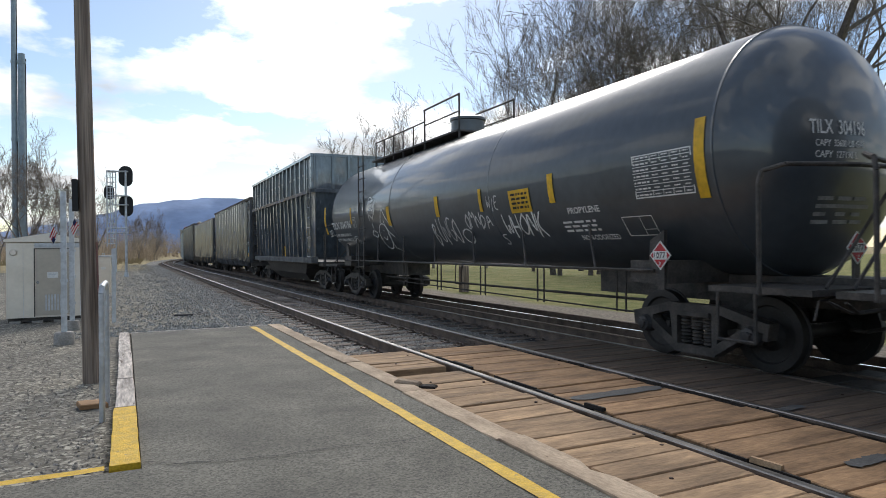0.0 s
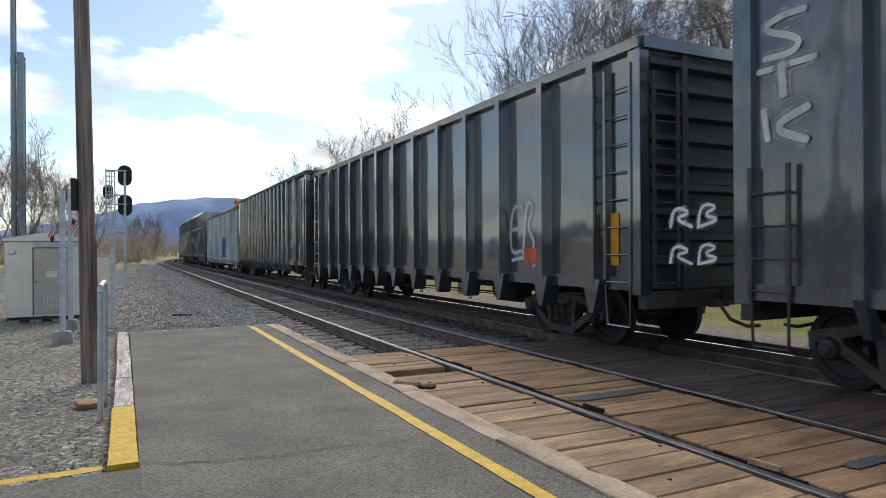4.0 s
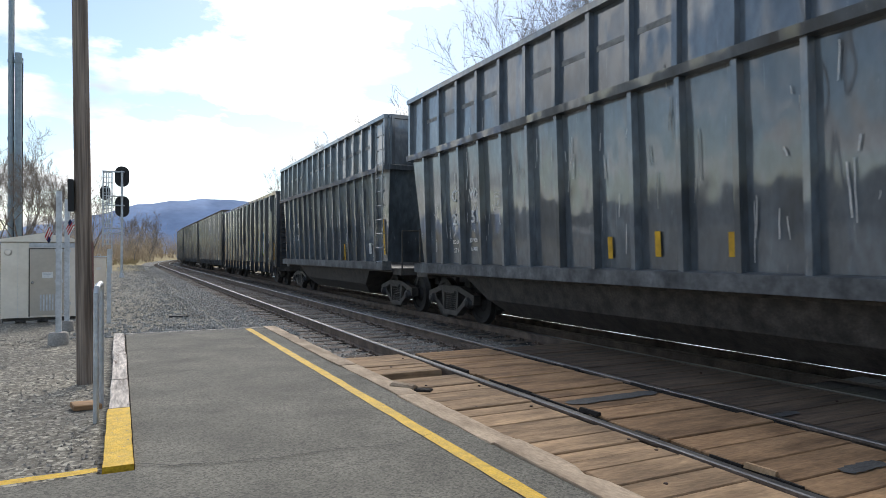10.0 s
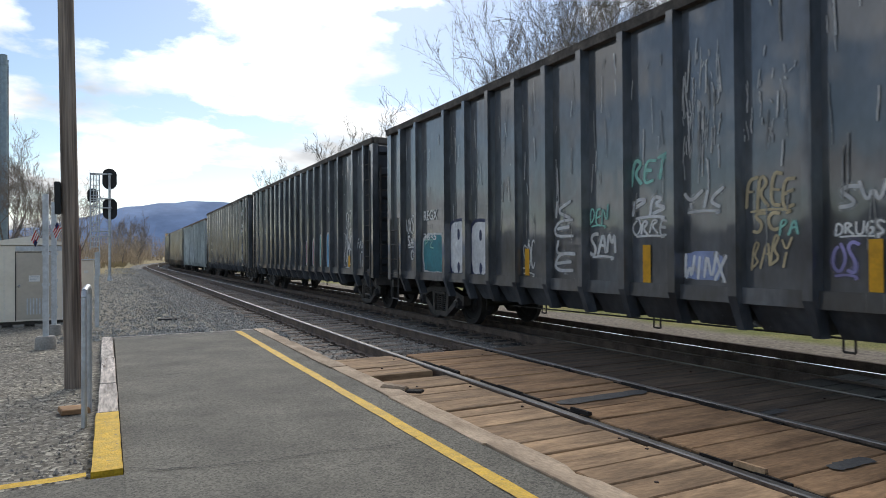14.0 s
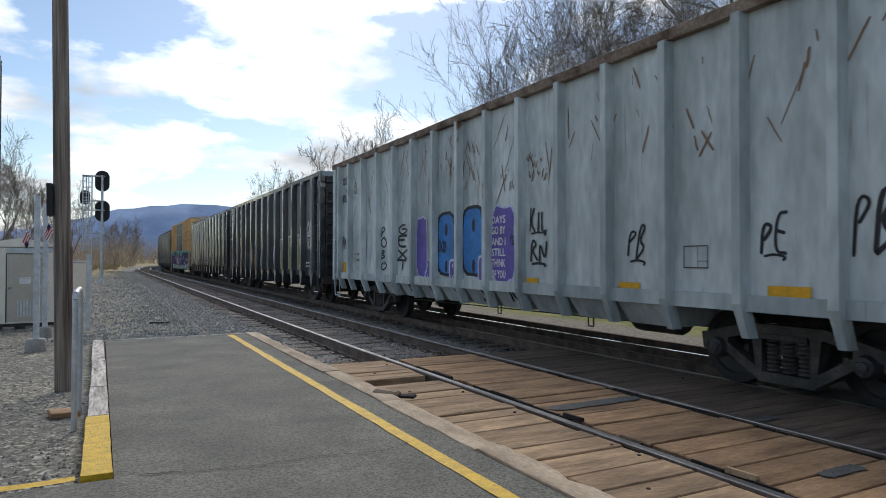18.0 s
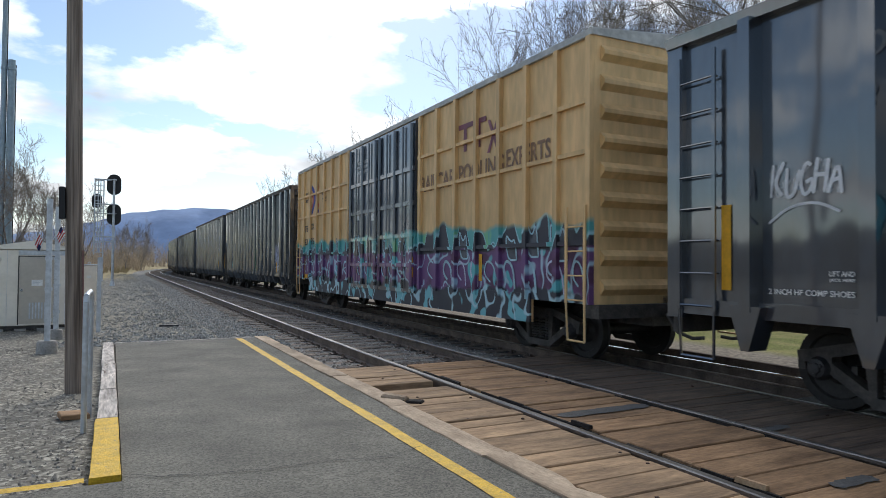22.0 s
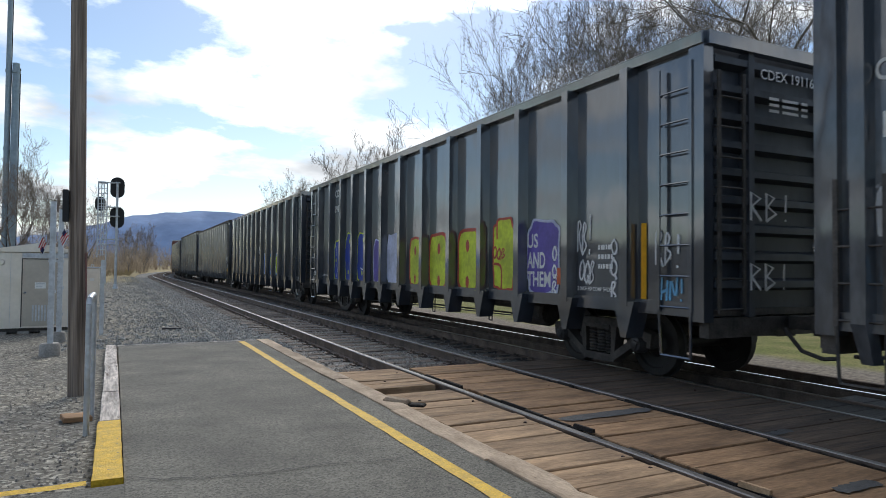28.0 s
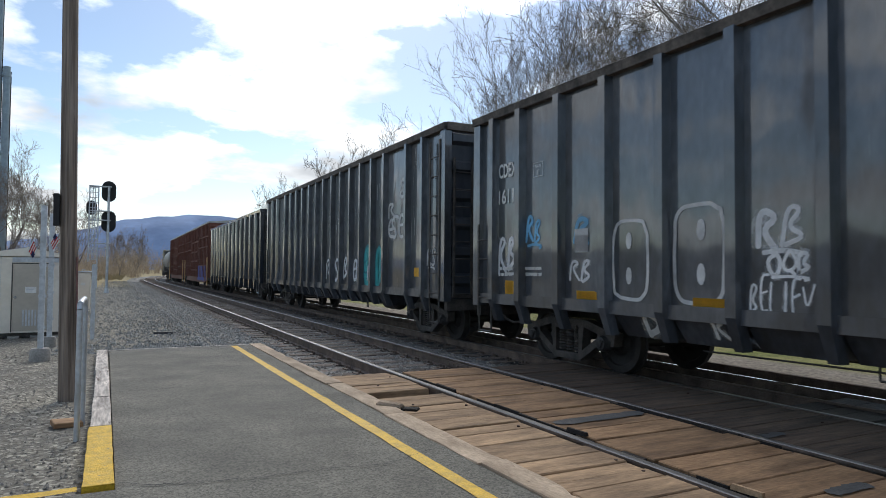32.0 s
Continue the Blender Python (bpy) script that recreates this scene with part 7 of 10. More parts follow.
STROKES = {
    "A": [[(0, 0), (0.45, 1), (0.9, 0)], [(0.15, 0.4), (0.8, 0.42)]], "B": [[(0.1, 0), (0.1, 1), (0.75, 0.85), (0.2, 0.52), (0.9, 0.28), (0.1, 0)]], "C": [[(0.85, 0.85), (0.4, 1), (0.05, 0.5), (0.4, 0), (0.9, 0.2)]],
    "D": [[(0.1, 0), (0.1, 1), (0.85, 0.7), (0.8, 0.25), (0.05, 0)]], "E": [[(0.9, 0.95), (0.1, 1), (0.1, 0), (0.9, 0.05)], [(0.1, 0.5), (0.75, 0.55)]], "F": [[(0.9, 1), (0.1, 0.95), (0.15, 0)], [(0.1, 0.5), (0.7, 0.55)]],
    "G": [[(0.85, 0.85), (0.4, 1), (0.05, 0.5), (0.4, 0), (0.9, 0.25), (0.9, 0.5), (0.5, 0.48)]], "H": [[(0.1, 0), (0.15, 1)], [(0.8, 0), (0.85, 1)], [(0.1, 0.5), (0.85, 0.55)]], "I": [[(0.5, 0), (0.5, 1)]], "J": [[(0.7, 1), (0.7, 0.2), (0.3, 0), (0.1, 0.2)]],
    "K": [[(0.1, 0), (0.15, 1)], [(0.85, 1), (0.2, 0.45), (0.9, 0)]], "L": [[(0.15, 1), (0.1, 0), (0.85, 0.05)]], "M": [[(0.05, 0), (0.15, 1), (0.5, 0.4), (0.85, 1), (0.95, 0)]], "N": [[(0.1, 0), (0.15, 1), (0.8, 0), (0.9, 1)]],
    "O": [[(0.5, 1), (0.1, 0.7), (0.1, 0.3), (0.5, 0), (0.9, 0.3), (0.9, 0.7), (0.5, 1)]], "P": [[(0.1, 0), (0.1, 1), (0.85, 0.8), (0.15, 0.45)]], "Q": [[(0.5, 1), (0.1, 0.7), (0.1, 0.3), (0.5, 0), (0.9, 0.3), (0.9, 0.7), (0.5, 1)], [(0.55, 0.3), (0.95, -0.05)]],
    "R": [[(0.1, 0), (0.1, 1), (0.85, 0.8), (0.15, 0.5), (0.95, 0)]], "S": [[(0.9, 0.9), (0.4, 1), (0.1, 0.75), (0.8, 0.35), (0.6, 0), (0.05, 0.1)]], "T": [[(0, 0.95), (0.95, 1)], [(0.5, 1), (0.45, 0)]], "U": [[(0.1, 1), (0.1, 0.2), (0.5, 0), (0.85, 0.2), (0.9, 1)]],
    "V": [[(0.05, 1), (0.45, 0), (0.95, 1)]], "W": [[(0, 1), (0.25, 0), (0.5, 0.7), (0.75, 0), (1, 1)]], "X": [[(0, 1), (0.95, 0)], [(0.9, 1), (0, 0)]], "Y": [[(0, 1), (0.45, 0.5), (0.95, 1)], [(0.45, 0.5), (0.4, 0)]], "Z": [[(0, 1), (0.95, 0.95), (0.05, 0.05), (0.95, 0)]],
    "!": [[(0.5, 1), (0.45, 0.35)], [(0.45, 0.1), (0.45, 0.02)]], "1": [[(0.3, 0.8), (0.55, 1), (0.5, 0)]], "2": [[(0.1, 0.8), (0.5, 1), (0.85, 0.7), (0.1, 0), (0.95, 0.05)]], "3": [[(0.1, 0.9), (0.8, 0.9), (0.4, 0.55), (0.9, 0.25), (0.4, 0), (0.05, 0.15)]],
    "6": [[(0.8, 1), (0.2, 0.6), (0.1, 0.2), (0.5, 0), (0.85, 0.25), (0.5, 0.5), (0.15, 0.3)]], "8": [[(0.5, 0.5), (0.15, 0.78), (0.5, 1), (0.85, 0.78), (0.5, 0.5), (0.1, 0.22), (0.5, 0), (0.9, 0.22), (0.5, 0.5)]], "0": [[(0.5, 1), (0.1, 0.5), (0.5, 0), (0.9, 0.5), (0.5, 1)]],
}


def ribbon(car, line, width, ink, up, name="spray_stroke"):
    """A painted stroke of even width along a smoothed line."""
    for _ in range(2):
        out = [line[0]]
        for (a, b), (c, d) in zip(line, line[1:]):
            out += [(0.75 * a + 0.25 * c, 0.75 * b + 0.25 * d), (0.25 * a + 0.75 * c, 0.25 * b + 0.75 * d)]
        line = out + [line[-1]]
    pts, fs = ribbon_mesh(line, width)
    return lay(car, name, pts, fs, ink, up)


def stroke(car, line, width, ink):
    ribbon(car, line, width, ink, 0.009)


def ribbon_mesh(line, width, tip=0.75):
    pts, fs = [], []
    for i, (y, z) in enumerate(line):
        a, b = line[max(0, i - 1)], line[min(len(line) - 1, i + 1)]
        dy, dz = b[0] - a[0], b[1] - a[1]
        n = math.hypot(dy, dz) or 1.0
        w = width / 2 * (tip if i in (0, len(line) - 1) else 1.0)
        pts += [(y - dz / n * w, z + dy / n * w), (y + dz / n * w, z - dy / n * w)]
    fs = [(2 * i, 2 * i + 1, 2 * i + 3, 2 * i + 2) for i in range(len(line) - 1)]
    return pts, fs


def mist(ink):
    """The thin overspray round a stroke: the ink's colour in scattered specks."""
    if "mist_" + ink not in M:
        m = bpy.data.materials.new("overspray_" + ink)
        m.use_nodes = True
        nt = m.node_tree
        N, L = nt.nodes.new, nt.links.new
        p = nt.nodes["Principled BSDF"]
        p.inputs["Base Color"].default_value, p.inputs["Roughness"].default_value = (*INKS.get(ink, (0.7, 0.7, 0.68)), 1), 0.7
        tex = N("ShaderNodeTexNoise")
        tex.inputs["Scale"].default_value, tex.inputs["Detail"].default_value = 9.0, 6.0
        co = N("ShaderNodeTexCoord")
        L(co.outputs["Object"], tex.inputs["Vector"])
        r = N("ShaderNodeMapRange")
        r.inputs["From Min"].default_value, r.inputs["From Max"].default_value, r.inputs["To Max"].default_value = 0.4, 0.72, 0.5
        L(tex.outputs["Fac"], r.inputs["Value"])
        L(r.outputs[0], p.inputs["Alpha"])
        M["mist_" + ink] = m
    return "mist_" + ink


def tag(car, y0, y1, z0, z1, ink, text):
    """A hand-sprayed tag: leaning, crowded letters in one quick line with overspray; letters stacked when the space is tall."""
    y0, y1 = settle(car, y0, y1)
    rnd = random.Random(car * 977 + int(y0 * 100))
    text = text.upper()
    w, h = y1 - y0, z1 - z0
    n = len(text)
    tall = h > w * 1.7 and n > 1
    cell_w, cell_h = (w, h / n) if tall else (w / n, h)
    thick = max(0.02, min(0.08, 0.205 * min(cell_w * 1.1, cell_h * 0.8)))
    if TRAIN[car][0] == "tank":
        thick *= 0.6
    lean = rnd.uniform(0.0, 0.16) * cell_h
    lines = []
    for i, c in enumerate(text):
        tallness, drop = rnd.uniform(0.82, 1.08), rnd.uniform(-0.07, 0.05)
        for stroke in STROKES.get(c, STROKES["S"]):
            line = []
            for u, v in stroke:
                u, v = u * 1.02 + rnd.uniform(-0.09, 0.09), drop + v * tallness + rnd.uniform(-0.08, 0.08)
                if tall:
                    line.append((y1 - u * w - lean * (v - 0.5), z1 - (i + 1) * cell_h + v * cell_h * 0.9))
                else:
                    line.append((y1 - (i + u) * cell_w - lean * (v - 0.5), z0 + v * h))
            lines.append((chaikin(line), thick * rnd.uniform(0.8, 1.2)))
    if n > 1 and not tall and rnd.random() < 0.45:      # a swoosh under the word
        z = z0 - 0.1 * h
        lines.append((chaikin([(y1 - 0.1 * w, z), (y1 - 0.5 * w, z + 0.06 * h), (y0 + 0.05 * w, z - 0.02 * h), (y0 + 0.2 * w, z - 0.1 * h)]), thick * 0.8))
    soft = ink in ("white", "chalk", "pale_white", "sky_blue", "lilac", "pale_lilac", "periwinkle", "crimson", "cyan", "mint")
    for wide, paint, name in ((2.3, mist(ink), "overspray"), (1.0, ink, "spray_tag")) if soft else ((1.0, ink, "spray_tag"),):
        pts, fs = [], []
        low = 0.62 if TRAIN[car][0] in "BG" else 0.98
        for i, (line, width) in enumerate(lines):
            p2, f2 = ribbon_mesh(line, width * wide, 0.6)
            k = len(pts)
            pts += [(y, max(z, low), 0.00012 * i) for y, z in p2]
            fs += [tuple(j + k for j in f) for f in f2]
        lay(car, name, pts, fs, paint, next_up(car))


def patch(car, y0, y1, z0, z1, ink):
    y0, y1 = settle(car, min(y0, y1), max(y0, y1))
    n = 6
    pts = [(y, z0 + (z1 - z0) * k / n) for k in range(n + 1) for y in (y0, y1)]
    lay(car, "reflector" if ink in ("orange", "sun") else "painted_patch", pts, [(2 * k, 2 * k + 1, 2 * k + 3, 2 * k + 2) for k in range(n)], ink, 0.011, "yellow reflective strip" if ink in ("orange", "sun") else "")


def bars(car, y0, y1, z0, z1, rows, ink):
    rnd = random.Random(int(y0 * 50) + rows)
    pts, fs = [], []
    h = (z1 - z0) / rows
    for k in range(rows):
        b = z1 - h * (k + 1) + h * 0.25
        y = y1
        while y > y0 + 0.01:
            w = min(rnd.uniform(0.08, 0.3) * (y1 - y0), y - y0)
            i = len(pts)
            pts += [(y - w, b), (y, b), (y, b + h * 0.5), (y - w, b + h * 0.5)]
            fs.append((i, i + 1, i + 2, i + 3))
            y -= w + 0.06 * (y1 - y0)
    tagged(lay(car, "small_print", pts, fs, ink, 0.0125 if ink == "sign_black" else 0.004), kind="stuff")


def plate(car, y0, y1, z0, z1, ink, text):
    y0, y1 = settle(car, y0, y1)
    t = max(0.012, 0.03 * (z1 - z0))
    pts, fs = [], []

    def bar(a, b, c, d):
        i = len(pts)
        pts.extend([(a, c), (b, c), (b, d), (a, d)])
        fs.append((i, i + 1, i + 2, i + 3))
    bar(y0, y1, z0, z0 + t); bar(y0, y1, z1 - t, z1); bar(y0, y0 + t, z0 + t, z1 - t); bar(y1 - t, y1, z0 + t, z1 - t)
    if text == "table":
        for k in range(1, 7):
            z = z0 + (z1 - z0) * k / 7
            bar(y0 + t, y1 - t, z, z + t * 0.6)
        for k in (0.33, 0.5, 0.67, 0.84):
            y = y1 - (y1 - y0) * k
            bar(y, y + t * 0.6, z0 + t, z1 - t)
        tagged(lay(car, "stencil_table", pts, fs, ink, 0.004), kind="stuff")
        for k in range(7):
            bars(car, y1 - (y1 - y0) * 0.30, y1 - 0.03, z0 + (z1 - z0) * (k + 0.25) / 7, z0 + (z1 - z0) * (k + 0.8) / 7, 1, ink)
            for q in (0.36, 0.53, 0.70, 0.87):
                bars(car, y1 - (y1 - y0) * (q + 0.10), y1 - (y1 - y0) * q, z0 + (z1 - z0) * (k + 0.3) / 7, z0 + (z1 - z0) * (k + 0.75) / 7, 1, ink)
        return
    if not text:
        y = (y0 * 0.6 + y1 * 0.4)
        bar(y, y + t * 0.7, z0 + t, z1 - t)
        z = z0 + (z1 - z0) * 0.3
        bar(y0 + t, y, z, z + t * 0.7)
    lay(car, "stencil_frame", pts, fs, ink, 0.004)
    if text:
        my, mz = (y0 + y1) / 2, (z0 + z1) / 2
        letter(car, my - 0.13 * (y1 - y0), my + 0.13 * (y1 - y0), z0 + 0.14 * (z1 - z0), mz - 0.02 * (z1 - z0), text, ink)
        letter(car, y0 + 0.2 * (y1 - y0), y1 - 0.2 * (y1 - y0), mz + 0.12 * (z1 - z0), z1 - 0.18 * (z1 - z0), "PLATE", ink)


def drips(car, y0, y1, z0, z1, count, ink):
    """Scrapes and runs: thin uneven vertical marks."""
    rnd = random.Random(int(y0 * 70) + count)
    pts, fs = [], []
    for _ in range(count):
        y, z = rnd.uniform(y0, y1), z0 + (z1 - z0) * rnd.uniform(0.25, 1)
        ln = min(z - z0, (z1 - z0) * rnd.uniform(0.03, 0.22) * (1.7 if ink == "rust" else 1.0))
        w = rnd.uniform(0.006, 0.02) * (1.6 if ink == "rust" else 1.0)
        sl = rnd.uniform(-0.7, 0.7) * ln if ink == "rust" else rnd.uniform(-0.04, 0.04)
        line = [(y + sl * k / 4 + rnd.uniform(-0.006, 0.006), z - ln * k / 4) for k in range(5)]
        p2, f2 = ribbon_mesh(line, w)
        k = len(pts)
        pts += p2
        fs += [tuple(j + k for j in f) for f in f2]
    if fs:
        tagged(lay(car, "rust_scrape" if ink == "rust" else "paint_scrape", pts, fs, ink, 0.003), kind="stuff")


# sprayed marks first, lettering and reflectors over them
tag(3, -7.79, -7.19, 3.89, 4.30, 'chalk', 'PDOP')
tag(3, -7.97, -7.19, 3.50, 3.84, 'chalk', 'STR')
tag(3, -8.15, -7.32, 2.64, 3.37, 'white', 'VE')
tag(3, -6.54, -5.86, 2.83, 3.52, 'white', 'DEN')
tag(3, -5.44, -4.77, 2.71, 3.42, 'white', 'BL')
tag(3, -5.44, -4.92, 2.45, 2.70, 'white', 'Z')
block(3, -4.51, -4.15, 1.15, 2.24, 'pale_green', 'dark_green')
block(3, -5.47, -4.94, 1.15, 2.23, 'pale_green', 'dark_green')
tag(3, -4.49, -4.22, 1.60, 1.81, 'ink', 'OQB')
tag(3, -5.47, -5.03, 1.67, 1.86, 'ink', 'TMR')
tag(3, -6.64, -5.95, 1.44, 1.82, 'chalk', 'BILLY')
tag(3, -7.68, -7.37, 1.55, 1.89, 'sky_blue', 'PB')
tag(3, -8.39, -8.16, 1.26, 1.64, 'white', 'P')
block(3, -3.57, -3.18, 1.14, 2.20, '', 'chalk')
block(3, 5.44, 5.72, 1.15, 2.27, 'blue', 'navy_line')
block(3, 4.57, 4.89, 1.14, 2.34, 'blue', 'navy_line')
block(3, 3.69, 4.02, 1.12, 2.30, 'blue', 'navy_line')
block(3, 2.75, 3.12, 1.09, 2.24, 'blue', 'navy_line')
block(3, 1.83, 2.29, 1.09, 2.25, 'blue', 'navy_line')
block(3, 0.87, 1.35, 1.08, 2.27, 'blue', 'navy_line')
tag(3, 3.66, 3.91, 1.50, 1.72, 'navy_line', 'OQB')
tag(3, 1.84, 2.17, 1.45, 1.71, 'navy_line', 'OQB')
tag(3, 3.73, 4.14, 2.75, 3.51, 'white', 'DE')
tag(3, 2.80, 3.24, 2.80, 3.46, 'white', 'VE')
tag(3, 1.86, 2.27, 2.29, 2.78, 'chalk', 'RT')
tag(3, 0.94, 1.55, 2.95, 3.45, 'lilac', 'SAYZ')
tag(3, -0.06, 0.43, 2.47, 2.92, 'periwinkle', 'RET')
tag(3, 0.09, 0.41, 1.71, 2.06, 'chalk', 'RB')
tag(3, -0.09, 0.29, 1.33, 1.74, 'chalk', 'RB')
tag(3, -0.95, -0.53, 1.78, 2.16, 'chalk', 'RB')
tag(3, -1.11, -0.62, 1.13, 1.41, 'chalk', 'OQB')
tag(3, -2.10, -1.43, 1.86, 2.16, 'chalk', 'CHRI')
tag(3, -1.94, -1.63, 1.47, 1.75, 'chalk', '21')
tag(3, -2.09, -1.72, 1.14, 1.39, 'chalk', 'AV')
block(3, -3.06, -2.41, 1.15, 2.34, '', 'chalk')
tag(3, 7.57, 8.26, 2.63, 4.04, 'chalk', 'STK')
tag(3, 6.29, 6.66, 1.42, 2.03, 'chalk', 'RB')
drips(3, -1.07, -0.47, 2.12, 3.43, 14, 'chalk')
block(5, -0.19, 0.29, 1.11, 1.99, 'sky_blue', 'chalk')
block(5, -1.08, -0.72, 1.09, 2.01, 'sky_blue', 'chalk')
block(5, -2.01, -1.47, 1.09, 1.99, 'sky_blue', 'chalk')
block(5, -2.98, -2.44, 1.12, 1.93, 'sky_blue', 'chalk')
block(5, -3.96, -3.41, 1.10, 2.04, 'sky_blue', 'chalk')
tag(5, -2.91, -2.59, 2.13, 2.36, 'white', 'O')
tag(5, -4.85, -4.26, 2.56, 3.07, 'chalk', 'SEAX')
tag(5, -4.92, -4.29, 1.80, 2.11, 'white', 'FAIE')
tag(5, -4.76, -4.46, 1.66, 1.80, 'white', 'AR')
drips(5, -5.61, -5.00, 1.13, 3.75, 60, 'cream')
drips(5, -5.83, -5.61, 2.04, 3.31, 14, 'chalk')
tag(5, -6.49, -5.53, 1.72, 2.04, 'chalk', 'SEEGZ')
tag(5, -6.66, -6.06, 1.04, 1.27, 'chalk', 'MIRCS')
tag(5, 0.63, 1.06, 1.35, 1.65, 'chalk', 'DR')
drips(5, -2.11, -1.39, 2.98, 4.39, 12, 'chalk')
tag(5, 4.08, 4.63, 2.76, 3.18, 'sky_blue', 'GEX')
tag(5, 3.06, 3.65, 2.70, 3.16, 'sky_blue', 'SEZ')
tag(5, 4.03, 4.78, 2.04, 2.41, 'white', 'ICHABOD')
tag(5, 3.00, 3.69, 1.87, 2.26, 'white', 'ALEIJ')
tag(5, 3.25, 3.69, 1.58, 1.88, 'chalk', 'DR')
tag(5, 3.00, 3.35, 1.31, 1.69, 'chalk', 'O')
tag(5, 4.22, 4.61, 1.51, 1.71, 'chalk', 'DD')
tag(5, 4.97, 5.56, 1.52, 1.92, 'chalk', 'DPC')
tag(5, 5.16, 5.57, 1.21, 1.49, 'gold', 'WV')
tag(5, 3.41, 3.72, 1.18, 1.48, 'chalk', 'EGO')
tag(5, 3.03, 3.41, 1.10, 1.36, 'chalk', 'D1')
tag(5, 7.98, 8.3, 1.71, 1.98, 'pale_white', 'PERSI')
tag(5, 7.77, 8.07, 2.75, 3.12, 'dusty_pink', 'OS')
tag(5, 7.78, 8.0, 2.28, 2.43, 'chalk', 'WE')
tag(5, 7.47, 7.85, 1.57, 1.81, 'chalk', 'DR')
tag(5, 6.61, 7.05, 1.53, 1.75, 'chalk', 'VI')
drips(5, 6.06, 6.35, 3.61, 4.23, 10, 'chalk')
tag(6, -6.6, -6.3, 2.1, 3.0, 'crimson', '3')
stroke(6, [(-6.75, 2.9), (-6.45, 3.05), (-6.3, 2.8)], 0.05, 'crimson')
stroke(6, [(-5.15, 2.3), (-5.3, 2.7), (-5.9, 2.75), (-6.15, 2.6)], 0.05, 'crimson')
stroke(6, [(-5.3, 2.6), (-5.45, 2.0), (-5.55, 1.45), (-5.95, 1.42), (-6.2, 1.9), (-6.15, 2.2)], 0.045, 'crimson')
tag(6, -6.1, -5.7, 2.05, 2.55, 'crimson', '5')
tag(6, -6.1, -5.5, 1.53, 1.9, 'pale_white', 'MR')
tag(6, -6.05, -5.6, 1.5, 1.86, 'navy_line', 'OUT')
blob(6, -6.05, -5.75, 1.12, 1.3, 'red_orange', '')
tag(6, -7.2, -6.72, 1.22, 1.86, 'navy_line', 'SM')
tag(6, -7.15, -6.75, 1.3, 1.7, 'pale_white', 'AS')
tag(6, -7.15, -6.8, 1.92, 2.2, 'ink', 'DEN')
tag(6, -8.38, -7.95, 2.82, 3.03, 'navy_line', 'ELLA')
tag(6, -8.4, -8.06, 2.36, 2.58, 'crimson', 'YES')
tag(6, -8.04, -7.72, 2.34, 2.55, 'crimson', 'YES')
tag(6, -8.38, -7.91, 2.07, 2.27, 'crimson', 'YEYEY')
tag(6, -8.3, -7.97, 1.83, 2.0, 'crimson', 'YES')
blob(6, -8.4, -7.8, 1.1, 1.7, 'pale_white', '')
tag(6, -8.36, -7.84, 1.5, 1.66, 'crimson', 'COMPUZ')
tag(6, -8.3, -7.86, 1.3, 1.48, 'lilac', 'ANER')
tag(6, -8.3, -7.9, 1.12, 1.28, 'red_orange', 'PAZ')
tag(6, -8.91, -8.59, 1.77, 2.2, 'ink', 'PB')
tag(6, -8.94, -8.65, 1.28, 1.57, 'ink', 'HN')
for a, b in zip(POSTS[14], POSTS[14][1:]):
    drips(14, a + 0.2, b - 0.12, 2.5, 4.1, 6, 'rust')
for y in (-8.0, -6.9, -5.8, -4.6, -3.3, -2.0):
    drips(6, y - 0.35, y + 0.35, 2.9, 4.1, 5, 'rust')
blob(6, -3.17, -1.91, 1.09, 2.42, 'steel', 'mustard')
blob(6, -4.34, -3.20, 1.14, 2.46, 'steel', 'mustard')
blob(6, -5.39, -4.65, 1.11, 2.13, 'steel', 'mustard')
blob(6, -3.13, -1.90, 2.36, 2.55, 'mustard', '')
blob(6, -3.83, -3.13, 2.27, 2.61, 'mustard', '')
blob(6, -4.65, -4.17, 2.19, 2.53, 'mustard', '')
blob(6, -5.56, -5.13, 2.17, 2.45, 'mustard', '')
cut_letter(6, -2.98, -2.4, 1.23, 2.21, 'S', 'steel', 'mustard')
cut_letter(6, -4.2, -3.72, 1.2, 2.2, 'R', 'crimson', 'white')
cut_letter(6, -5.05, -4.65, 1.68, 2.2, 'R', 'crimson', 'white')
blob(6, -3.34, -3.11, 0.81, 1.24, 'crimson', '')
blob(6, -4.33, -3.71, 1.06, 1.26, 'crimson', '')
blob(6, -5.38, -4.81, 1.09, 1.23, 'crimson', '')
tag(6, -5.22, -4.78, 1.23, 1.88, 'navy_line', 'MOX')
blob(6, 0.16, 0.82, 1.09, 2.78, 'crimson', 'dusty_pink')
tag(6, 0.36, 0.68, 1.77, 2.30, 'grey', 'CO')
tag(6, 0.22, 0.70, 1.20, 1.60, 'grey', 'SA')
tag(6, -0.79, -0.28, 2.23, 2.47, 'crimson', 'FEE')
tag(6, -0.78, -0.28, 1.99, 2.19, 'crimson', 'DIEG')
tag(6, -0.78, -0.44, 1.74, 1.94, 'crimson', 'OH')
tag(6, -0.90, -0.23, 1.30, 1.70, 'navy_line', 'SVRSI')
tag(6, -1.79, -1.22, 1.98, 2.16, 'ink', 'SALLY')
tag(6, -1.43, -1.21, 1.73, 1.88, 'ink', 'JR')
tag(6, -1.58, -1.21, 1.56, 1.69, 'ink', 'LIZI')
tag(6, -1.88, -1.38, 1.28, 1.46, 'ink', 'BOIDS')
tag(6, 1.34, 1.91, 2.04, 2.26, 'crimson', 'ROLL')
tag(6, 1.35, 1.92, 1.78, 2.01, 'crimson', 'BACK')
